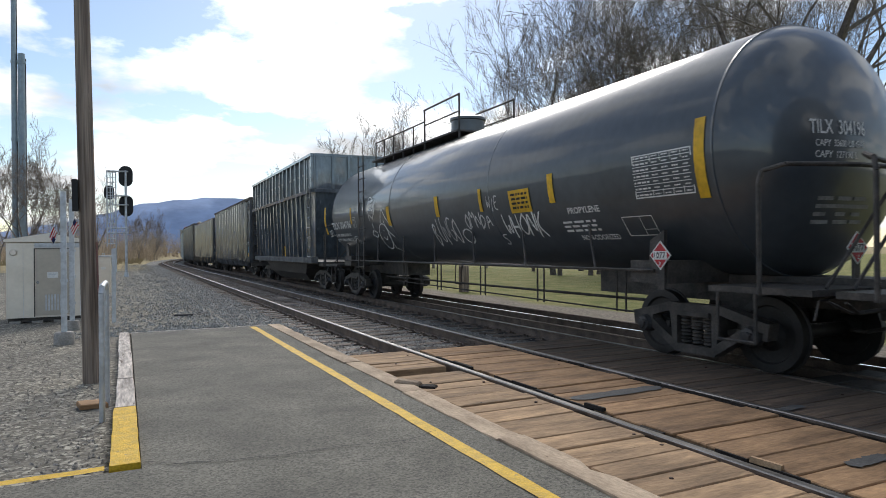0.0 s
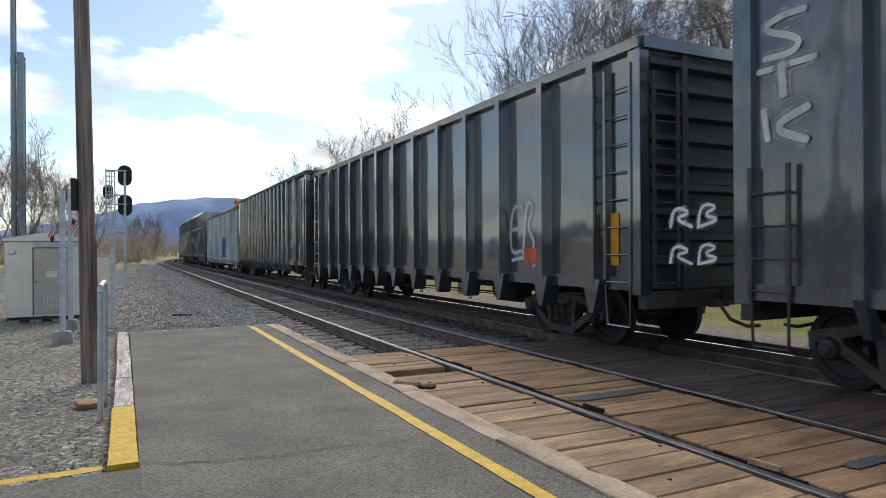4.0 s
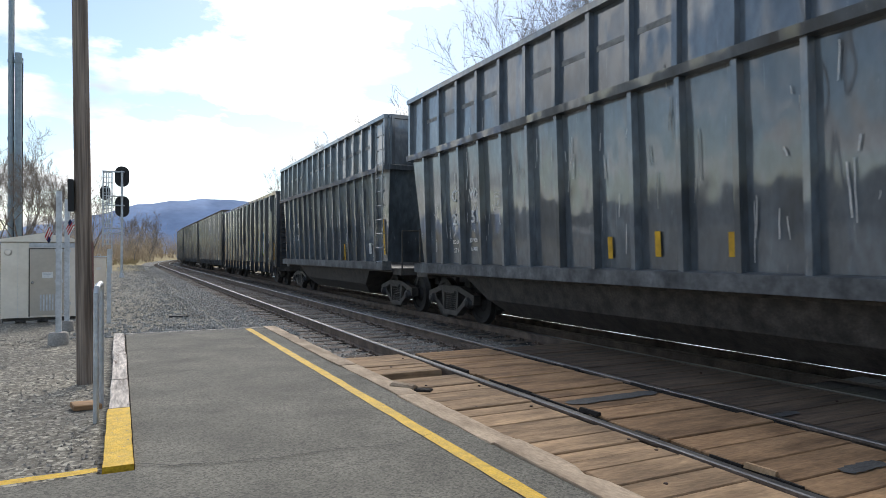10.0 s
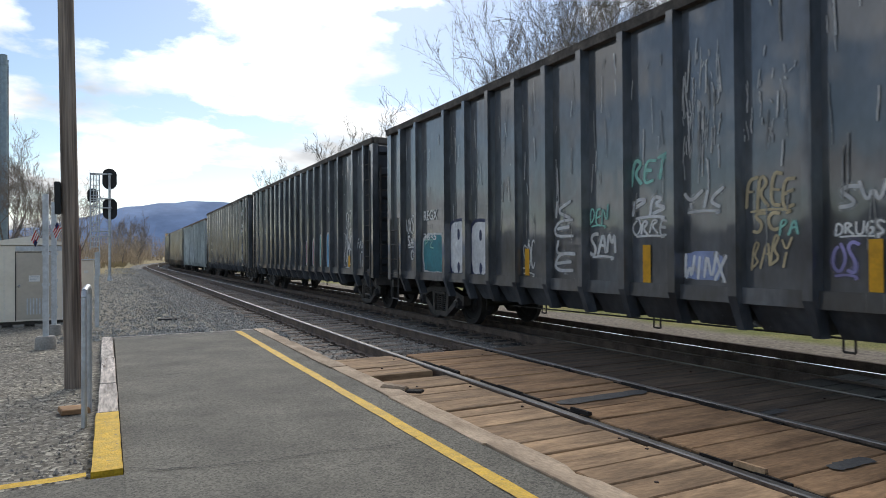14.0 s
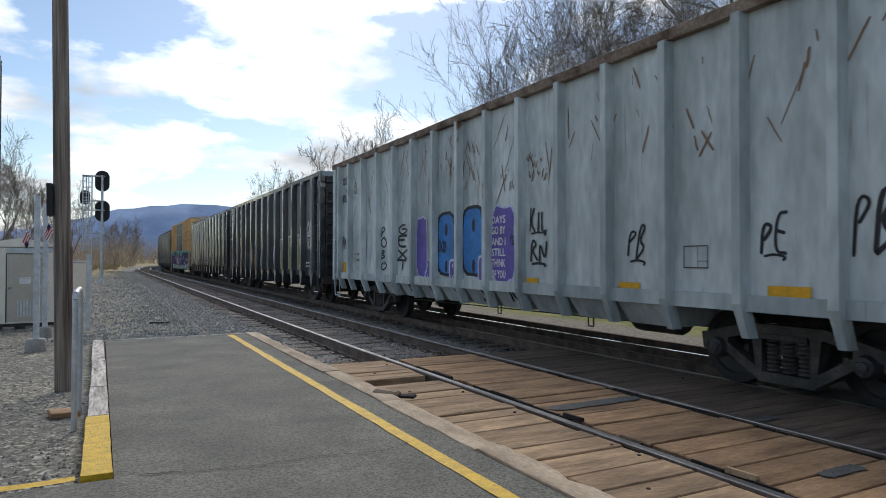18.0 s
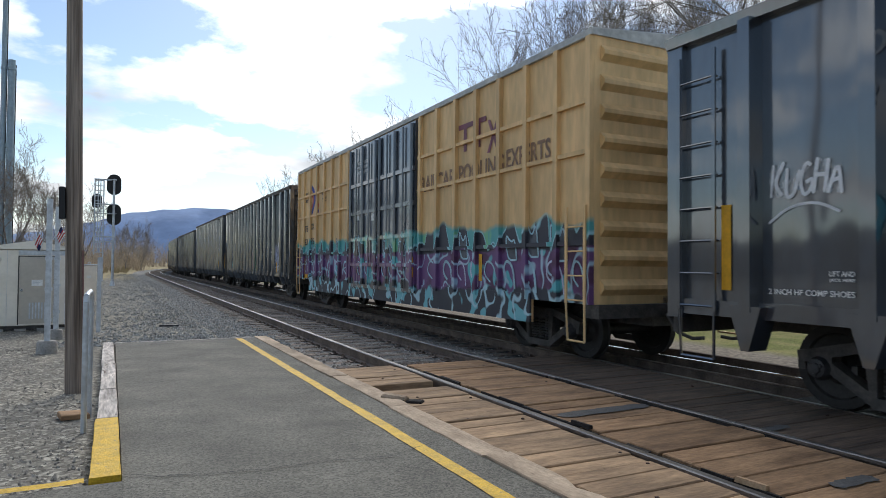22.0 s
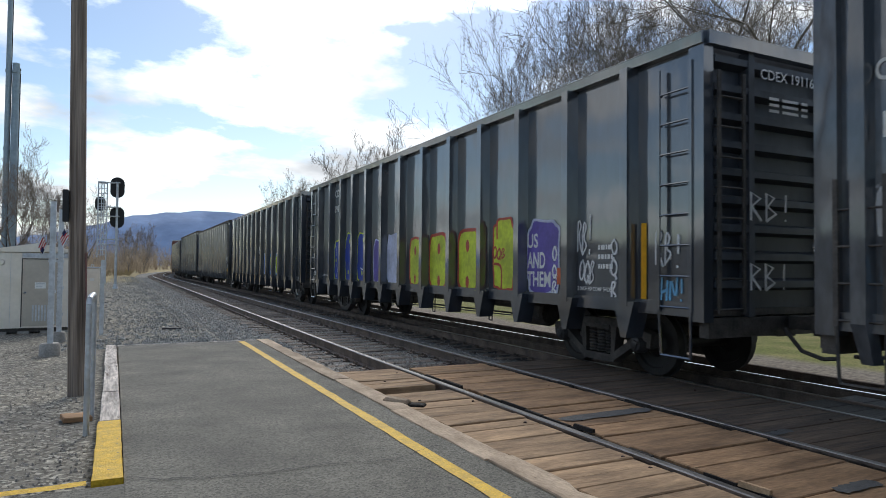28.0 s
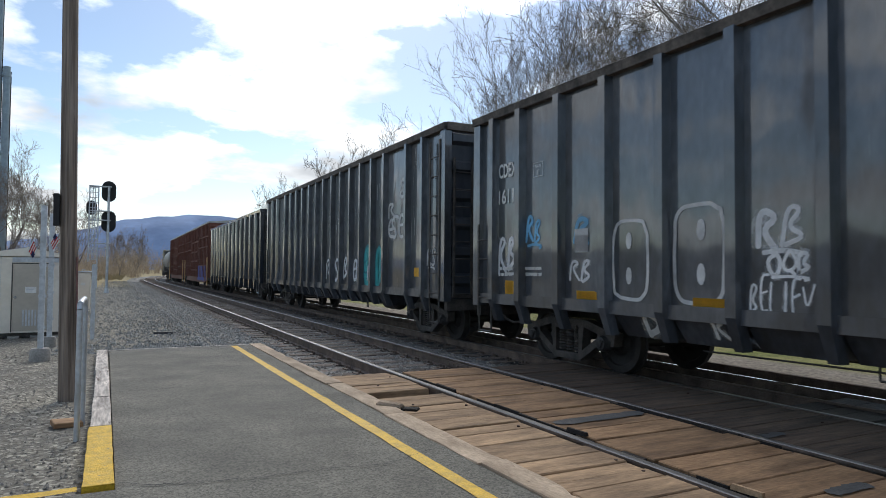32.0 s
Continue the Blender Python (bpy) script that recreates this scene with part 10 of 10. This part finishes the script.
plate(22, 4.48, 4.61, 3.58, 3.91, 'white', 'C')
patch(23, -8.26, -7.79, 1.13, 1.35, 'orange')
patch(23, -6.09, -5.85, 1.11, 1.24, 'orange')
letter(23, 7.76, 8.32, 3.18, 3.44, 'CDEX', 'white')
letter(23, 7.80, 8.28, 2.72, 2.98, '1611', 'white')
patch(23, 5.59, 6.01, 1.13, 1.25, 'orange')
patch(23, 3.38, 3.83, 1.11, 1.23, 'orange')
patch(23, 7.71, 7.98, 1.14, 1.37, 'orange')
patch(23, 5.75, 6.06, 1.83, 2.07, 'chalk')
plate(23, 6.87, 7.14, 3.08, 3.32, 'chalk', 'E')
bars(23, 7.75, 8.19, 1.42, 1.63, 2, 'white')
bars(23, 6.92, 7.34, 1.43, 1.63, 2, 'white')
piece(24, -4.20, -3.51, 1.08, 2.20, 'E', 'turquoise', 'teal')
piece(24, -4.95, -4.33, 1.10, 2.20, 'B', 'turquoise', 'teal')
patch(24, -7.94, -7.50, 1.40, 1.60, 'orange')
tag(24, -8.02, -7.59, 1.63, 2.02, 'chalk', 'RS')
tag(24, -6.59, -6.14, 3.29, 3.73, 'chalk', '8')
tag(24, -5.69, -5.23, 2.37, 3.23, 'chalk', 'RE')
tag(24, -7.17, -6.20, 2.32, 2.92, 'chalk', 'SE')
tag(24, -0.61, -0.09, 1.24, 1.95, 'pale_white', 'R')
tag(24, -1.47, -0.99, 1.25, 1.94, 'pale_white', 'S')
tag(24, -2.27, -1.82, 1.26, 1.93, 'pale_white', 'B')
tag(24, -3.01, -2.60, 1.27, 1.92, 'pale_white', 'E')
tag(24, -3.71, -3.32, 1.28, 1.91, 'pale_white', 'K')
tag(24, -4.38, -4.03, 1.29, 1.90, 'pale_white', 'N')
patch(26, -7.30, -2.09, 0.70, 1.82, 'royal')
letter(11, 5.76, 6.44, 2.26, 2.48, 'REGX', 'white')
letter(11, 5.82, 6.45, 1.82, 1.98, '3835', 'white')
patch(11, 2.32, 2.45, 1.15, 1.60, 'orange')
patch(11, -0.44, -0.30, 1.13, 1.62, 'orange')
patch(11, -3.31, -3.18, 1.14, 1.63, 'orange')
patch(14, -2.00, -1.68, 1.12, 1.21, 'orange')
patch(14, -4.27, -3.88, 1.10, 1.21, 'orange')
plate(14, -5.36, -5.00, 1.41, 1.68, 'ink', '')
patch(14, -6.61, -6.13, 1.11, 1.24, 'orange')
letter(14, -0.88, -0.42, 2.15, 2.29, 'DAYS', 'white')
letter(14, -0.88, -0.42, 1.96, 2.10, 'GO BY', 'white')
letter(14, -0.88, -0.42, 1.76, 1.90, 'AND I', 'white')
letter(14, -0.88, -0.42, 1.57, 1.71, 'STILL', 'white')
letter(14, -0.88, -0.42, 1.38, 1.52, 'THINK', 'white')
letter(14, -0.88, -0.42, 1.18, 1.32, 'OF YOU', 'white')
letter(16, 5.58, 6.30, 3.49, 3.72, 'CDEX', 'white')
letter(16, 5.56, 6.28, 3.02, 3.24, '19280', 'white')
patch(16, -6.46, -6.40, 1.35, 1.63, 'red_orange')
patch(16, 2.42, 2.55, 1.26, 1.68, 'orange')
bars(16, -5.90, -5.38, 1.23, 1.35, 2, 'white')
patch(16, -6.22, -5.98, 1.25, 1.35, 'chalk')
letter(16, 6.36, 7.27, 1.23, 1.29, '2 INCH HF COMP SHOES', 'white')
letter(16, 6.38, 6.63, 1.43, 1.48, 'LIFT AND', 'white')
letter(16, 6.36, 6.61, 1.37, 1.41, 'JACK HERE', 'white')
patch(16, 7.80, 7.93, 1.25, 2.22, 'orange')
patch(22, -3.65, -3.47, 1.10, 1.39, 'crimson')
patch(22, 2.47, 2.58, 1.22, 1.67, 'orange')
bars(23, 6.89, 7.98, 1.44, 1.63, 2, 'white')
patch(23, 5.75, 6.06, 1.82, 2.17, 'chalk')
patch(23, 5.56, 5.99, 1.13, 1.24, 'orange')
patch(23, 3.38, 3.83, 1.13, 1.23, 'orange')
patch(23, 7.75, 7.94, 1.16, 1.34, 'orange')
stroke(1, [(3.09, 1.89), (3.18, 1.75), (3.34, 1.63), (3.53, 1.57), (3.69, 1.57), (3.80, 1.65), (3.83, 1.78), (3.80, 1.94), (3.70, 2.09), (3.56, 2.20), (3.40, 2.25), (3.25, 2.23), (3.13, 2.16), (3.07, 2.04), (3.09, 1.89)], 0.030, 'white')
stroke(1, [(3.44, 2.27), (3.34, 2.45), (3.22, 2.67), (3.11, 2.53), (2.93, 2.32), (2.69, 2.13)], 0.035, 'white')
stroke(1, [(3.18, 2.33), (3.13, 2.16), (3.00, 2.00), (2.77, 1.87)], 0.030, 'white')
stroke(1, [(3.13, 2.01), (3.13, 1.80), (3.24, 1.61), (3.13, 1.54), (2.93, 1.48)], 0.030, 'white')
stroke(1, [(3.58, 1.89), (3.52, 1.82), (3.40, 1.82), (3.31, 1.92)], 0.025, 'white')
stroke(1, [(3.61, 2.00), (3.59, 2.00)], 0.030, 'white')
stroke(1, [(3.38, 2.06), (3.35, 2.05)], 0.030, 'white')
tag(1, 3.91, 4.35, 1.90, 3.07, 'white', 'DANIO')
tag(1, 3.77, 3.96, 2.36, 2.99, 'white', 'N')
letter(13, 5.79, 6.57, 2.25, 2.45, 'REGX', 'white')
letter(13, 5.79, 6.57, 1.85, 2.01, '6818', 'white')
patch(13, 5.24, 5.53, 1.23, 1.35, 'orange')
patch(13, 2.79, 3.03, 1.27, 1.37, 'orange')
patch(13, 1.14, 1.48, 1.25, 1.37, 'orange')
for ink, line, w in (("royal", [(6.98, 4.28), (6.55, 4.08), (6.42, 3.75), (6.6, 3.5), (6.92, 3.2)], 0.17), ("tomato", [(7.0, 4.05), (6.72, 3.93), (6.62, 3.75), (6.72, 3.58), (7.0, 3.4)], 0.13),
                     ("royal", [(6.3, 4.05), (6.0, 4.3)], 0.15), ("royal", [(6.3, 3.5), (5.93, 3.28)], 0.15), ("tomato", [(5.93, 4.2), (6.28, 3.9), (6.3, 3.72), (5.93, 3.5)], 0.13)):
    ribbon(17, line, w, ink, 0.01, "painted_arrow")
# the blue bubble piece with a yellow-green rim, pale lines and dots
def dotted():
    disc = [(0.055 * math.cos(0.785 * k), 0.065 * math.sin(0.785 * k)) for k in range(8)]
    for y0, y1, z0, z1 in ((5.37, 6.34, 1.08, 2.35), (4.98, 5.32, 1.07, 1.95), (3.82, 4.86, 1.07, 2.5), (2.6, 3.62, 1.06, 2.5)):
        blob(21, y0, y1, z0, z1, 'royal', 'acid')
        for u, v in ((0.2, 0.75), (0.7, 0.85), (0.55, 0.5), (0.22, 0.25), (0.8, 0.2)):
            y, z = y0 + (y1 - y0) * u, z0 + (z1 - z0) * v
            lay(21, "paint_dot", [(y + a, z + b) for a, b in disc], [tuple(range(8))], 'acid', 0.0115)
    for line in ([(5.95, 2.2), (5.86, 2.0), (5.9, 1.85)], [(5.85, 1.6), (5.72, 1.4), (5.85, 1.2)], [(4.32, 1.1), (4.34, 1.8), (4.36, 2.4)], [(3.1, 2.4), (3.12, 2.2), (3.08, 1.95)], [(3.58, 1.5), (3.3, 1.42), (3.05, 1.55), (3.02, 1.68), (3.15, 1.66), (3.2, 1.5)]):
        ribbon(21, line, 0.03, 'pale_white', 0.012)
    blob(21, 0.75, 2.0, 1.06, 2.35, 'violet', 'pale_lilac')
    letter(21, 2.68, 3.02, 1.85, 2.02, 'ORG', 'white')


dotted()
# the white arrow-ended S and the writing round it
tag(15, 1.75, 2.24, 2.08, 2.46, 'sky_blue', 'OPR')
tag(15, 1.42, 2.20, 1.68, 1.98, 'pale_white', 'DAZE')
tag(15, 1.45, 2.11, 1.32, 1.64, 'pale_white', 'OTW')
tag(15, 4.05, 4.6, 1.55, 2.25, 'pale_white', 'IR')
patch(15, 2.12, 2.22, 1.26, 1.74, 'orange')
patch(15, -4.95, -4.87, 1.4, 1.74, 'orange')
tag(15, 2.77, 3.35, 1.88, 2.25, 'green', 'VEE')
tag(15, 2.83, 3.40, 1.56, 1.88, 'pale_white', 'BSEG')
letter(15, 2.79, 3.37, 1.38, 1.45, 'RETAINING VALVE', 'white')
letter(15, 2.97, 3.42, 1.22, 1.29, 'RELEASE ROD', 'white')


# ---- further marks: the tank's head, placards, murals, loads ----
M["rag_dim"] = material("faded_stencil", (0.3, 0.3, 0.3), 0.6, vary=0.3, scale=6, grain=30, bump=0.0)


def tank_head():
    car, centre, L, _ = CARS[1]
    h, R, zc = L / 2, 1.60, 2.72
    prof = [(0.05, 0.0), (R * 0.32, 0.04), (R * 0.58, 0.14), (R * 0.79, 0.30), (R * 0.925, 0.50), (R, 0.75)]

    def depth(r):
        for (a, da), (b, db) in zip(prof, prof[1:]):
            if r <= b:
                return da + (db - da) * max(0, r - a) / (b - a)
        return 0.75
    for text, x0, x1, z0, z1 in (("TILX  304196", -0.78, 0.06, 2.80, 2.97), ("CAPY  33600 US GAL", -0.71, 0.04, 2.66, 2.74), ("CAPY  127190 L", -0.71, -0.08, 2.53, 2.61)):
        vs, fs = glyphs(text, 0.012)
        xs, zs = [v[0] for v in vs], [v[1] for v in vs]
        a, b, c, d = min(xs), max(xs), min(zs), max(zs)
        g = Geo()
        for x, z in vs:
            X, Z = x0 + (x - a) / (b - a) * (x1 - x0), z0 + (z - c) / (d - c) * (z1 - z0)
            g.v.append((X, -h + depth(math.hypot(X, Z - zc)) - 0.012, Z))
        g.f = fs
        me = bpy.data.meshes.new("lettering")
        me.from_pydata(g.v, [], g.f)
        me.materials.append(M["white"])
        tagged(part("lettering", me, None, car), kind="stuff")

    stamps = Geo()
    for k in range(4):
        for x in (-0.62, -0.32, -0.05):
            w = 0.16 + 0.07 * ((k * 5 + int(x * 100)) % 3)
            z = 1.78 + 0.09 * k
            d = -h + depth(math.hypot(x, z - zc)) - 0.014
            e = -h + depth(math.hypot(x + w, z - zc)) - 0.014
            stamps.add([(x, d, z), (x + w, e, z), (x + w, e - 0.01, z + 0.045), (x, d - 0.01, z + 0.045)], [(0, 1, 2, 3)])
    tagged(part("stencil_block", stamps, M["rag_dim"], car, "dim stencilled lines"), kind="stuff")

    def diamond(name, m):
        pl = part(name, Geo().along_x([(0, -0.19), (0.19, 0), (0, 0.19), (-0.19, 0)], -0.004, 0.004), M["white"], car, "red and white diamond placard", at=m)
        part("placard_face", Geo().along_x([(0, -0.165), (0.165, 0), (0, 0.165), (-0.165, 0)], -0.008, -0.004), M["red"], pl)
        part("placard_band", Geo().box(-0.011, -0.008, -0.12, 0.12, -0.055, 0.055), M["white"], pl)
        for text, y0, y1, z0, z1, k in (("1077", -0.1, 0.1, -0.04, 0.04, "ink"), ("2", -0.02, 0.02, -0.13, -0.08, "white")):
            pts, fs, _ = fitted(text, 0.015, y0, y1, z0, z1)
            me = bpy.data.meshes.new("lettering")
            me.from_pydata([(-0.013, y, z) for y, z in pts], [], fs)
            me.materials.append(M[k])
            part("lettering", me, None, pl)
        part("placard_bracket", Geo().box(0.004, 0.03, -0.06, 0.06, -0.45, 0.1), M["steel_dark"], pl)
    diamond("placard", pose(-1.50, -h + 1.68, 1.42))
    diamond("placard", pose(-0.26, -h - 0.1, 1.5, 0, 0, 90))


tank_head()


def mural():
    """Wedges and pale strokes laid over the boxcar's sprayed mural."""
    car = 17
    h = CARS[car][2] / 2
    rnd = random.Random(31)

    y = -h + 0.15
    while y < h - 0.5:
        w = rnd.uniform(0.45, 0.9)
        if not (abs(y) < 2.4 <= abs(y + w) or abs(y) >= 2.4 > abs(y + w)):
            z0 = rnd.uniform(1.55, 1.8)
            t = z0 + rnd.uniform(0.35, 0.7)
            if rnd.random() < 0.6:
                wedge = [(y, z0), (y + w * 0.5, z0), (y + w * 0.62, t), (y + w * 0.3, z0 + 0.3), (y + w * 0.12, t - 0.1)]
                lay(car, "mural_wedge", wedge, [(0, 1, 3, 4), (1, 2, 3)], "storm", 0.007)
                ribbon(car, wedge + [wedge[0]], 0.035, "sky_pale", 0.009, "mural_outline")
            low = [(y + w * 0.1, 1.05 + rnd.uniform(0, 0.2)), (y + w * 0.2, 1.5), (y + w * 0.6, 1.62), (y + w * 0.75, 1.35), (y + w * 0.4, 1.2)]
            ribbon(car, low, rnd.uniform(0.03, 0.06), rnd.choice(("sky_pale", "sky_pale", "pale_lilac")), 0.011, "mural_stroke")
        y += w


M["storm"] = material("paint_storm_grey", (0.09, 0.1, 0.12), 0.55, vary=0.3, scale=2.5, grain=14, bump=0.0, tint=(0.15, 0.16, 0.18))
mural()


def end_tags():
    """Short tags on the leading end walls of three cars."""
    for car, text, x, z, s in ((21, "RB!", -0.95, 2.12, 0.34), (21, "RB!", -0.95, 1.28, 0.32), (21, "RB!", 0.9, 2.2, 0.3), (3, "Dian", -0.5, 3.0, 0.3), (3, "Colon", -0.7, 2.4, 0.3), (23, "RBE", -1.1, 1.5, 0.2)):
        ob, centre, L, _ = CARS[car]
        rnd = random.Random(car)
        pts, fs = [], []
        for i, c in enumerate(text.upper()):
            for stroke in STROKES.get(c, STROKES["S"]):
                p2, f2 = ribbon_mesh([(x + (i + u * 0.8) * s * 0.8, z + v * s) for u, v in stroke], 0.05)
                k = len(pts)
                pts += p2
                fs += [tuple(j + k for j in f) for f in f2]
        me = bpy.data.meshes.new("spray_tag")
        me.from_pydata([(u, -L / 2 - 0.115, v) for u, v in pts], [], fs)
        me.materials.append(M["pale_white"])
        part("spray_tag", me, None, ob)


end_tags()


def end_text(car, text):
    """White reporting marks and small stencil lines high on the leading end wall."""
    ob, centre, L, _ = CARS[car]
    y = -L / 2 - 0.115
    vs, fs = glyphs(text, 0.012)
    xs, zs = [v[0] for v in vs], [v[1] for v in vs]
    a, b, c, d = min(xs), max(xs), min(zs), max(zs)
    me = bpy.data.meshes.new("lettering")
    me.from_pydata([(-0.75 + (x - a) / (b - a) * 1.0, y, 3.86 + (z - c) / (d - c) * 0.13) for x, z in vs], [], fs)
    me.materials.append(M["white"])
    tagged(part("lettering", me, None, ob), kind="stuff")
    g = Geo()
    for k in range(3):
        for x, w in ((-0.6, 0.18), (-0.36, 0.3), (0.0, 0.12)):
            g.box(x, x + w, y - 0.002, y, 3.62 - 0.075 * k, 3.655 - 0.075 * k)
    tagged(part("stencil_block", g, M["white"], ob, "small stencilled lines"), kind="stuff")


for i, t in ((10, "CDEX 19313"), (15, "CDEX 19424"), (16, "CDEX 19280"), (21, "CDEX 19116"), (22, "CDEX 19033")):
    end_text(i, t)


def load(car, top, seed, amount):
    """A heap of scrap and rags that just shows over the rim."""
    ob, centre, L, _ = CARS[car]
    rnd = random.Random(seed)
    g = Geo()
    n, m = 60, 8
    for i in range(n + 1):
        for j in range(m + 1):
            y, x = -L / 2 + 0.1 + (L - 0.2) * i / n, -1.45 + 2.9 * j / m
            e = math.sin(math.pi * j / m)
            g.v.append((x, y, top - 0.45 + amount * e * (0.6 + 0.8 * noise.noise((x * 1.3, y * 0.5, seed))) + 0.12 * noise.noise((x * 4, y * 3, seed))))
    g.f = [(i * (m + 1) + j, (i + 1) * (m + 1) + j, (i + 1) * (m + 1) + j + 1, i * (m + 1) + j + 1) for i in range(n) for j in range(m)]
    part("load", g, M["trash"], ob, "heap of mixed scrap")
    for k in range(26):
        y, x = rnd.uniform(-L / 2 + 0.5, L / 2 - 0.5), rnd.uniform(-1.25, 0.6)
        s = rnd.uniform(0.1, 0.3)
        b = Geo().slab(-s, s, -s * 0.8, s * 0.8, -s * 0.6, s * rnd.uniform(0.2, 0.7), 0.03).turned(pose(x, y, top - 0.25 + amount * 0.5 * rnd.random(), rnd.uniform(-40, 40), rnd.uniform(-40, 40), rnd.uniform(0, 180)))
        part("scrap_piece", b, M[rnd.choice(("rag_red", "rag_grey", "trash", "rag_pale"))], ob)


M["rag_red"] = material("faded_red_scrap", (0.5, 0.2, 0.17), 0.9, vary=0.3, scale=4, grain=20, bump=0.3)
M["rag_grey"] = material("grey_scrap", (0.2, 0.2, 0.2), 0.9, vary=0.3, scale=4, grain=20, bump=0.3)
M["rag_pale"] = material("pale_scrap", (0.5, 0.47, 0.43), 0.9, vary=0.3, scale=4, grain=20, bump=0.3)
load(5, 4.68, 1, 0.75)
load(6, 4.68, 2, 0.6)
load(18, 4.68, 3, 0.85)
load(19, 4.68, 4, 0.6)
load(12, 4.68, 5, 0.45)
load(16, 4.3, 6, 0.4)


# ---- movement of the train ----
def motions():
    step = 0.5
    for car, centre, length, spins in CARS:
        rows = []
        for k in range(65):
            t = k * step
            s = centre - V * t
            q = length / 2 - 2.2
            p1, _ = way(s + q, (NEAR2 + FAR2) / 2, Z2)
            p0, _ = way(s - q, (NEAR2 + FAR2) / 2, Z2)
            a = math.atan2(p1.x - p0.x, p1.y - p0.y)
            m = (p0 + p1) / 2
            rows.append((t, pose(m.x, m.y, m.z, 0, 0, -math.degrees(a))))
        walk(car, rows)
        # wheels turn while the car rolls past the platform
        t0, t1 = max(0.0, (centre - 34) / V), min(32.0, (centre + 12) / V)
        if t1 <= t0:
            continue
        f0, f1 = round(t0 * FPS), round(t1 * FPS)
        for ws, y in spins:
            turns = [(f / FPS, pose(0, y, 0.457, (f - f0) / FPS * V / 0.457 * 180 / math.pi)) for f in range(f0, f1 + 1)]
            if f0 > 0:
                turns.insert(0, (0.0, turns[0][1]))
            if f1 < 960:
                turns.append((32.0, turns[-1][1]))
            walk(ws, turns)


motions()
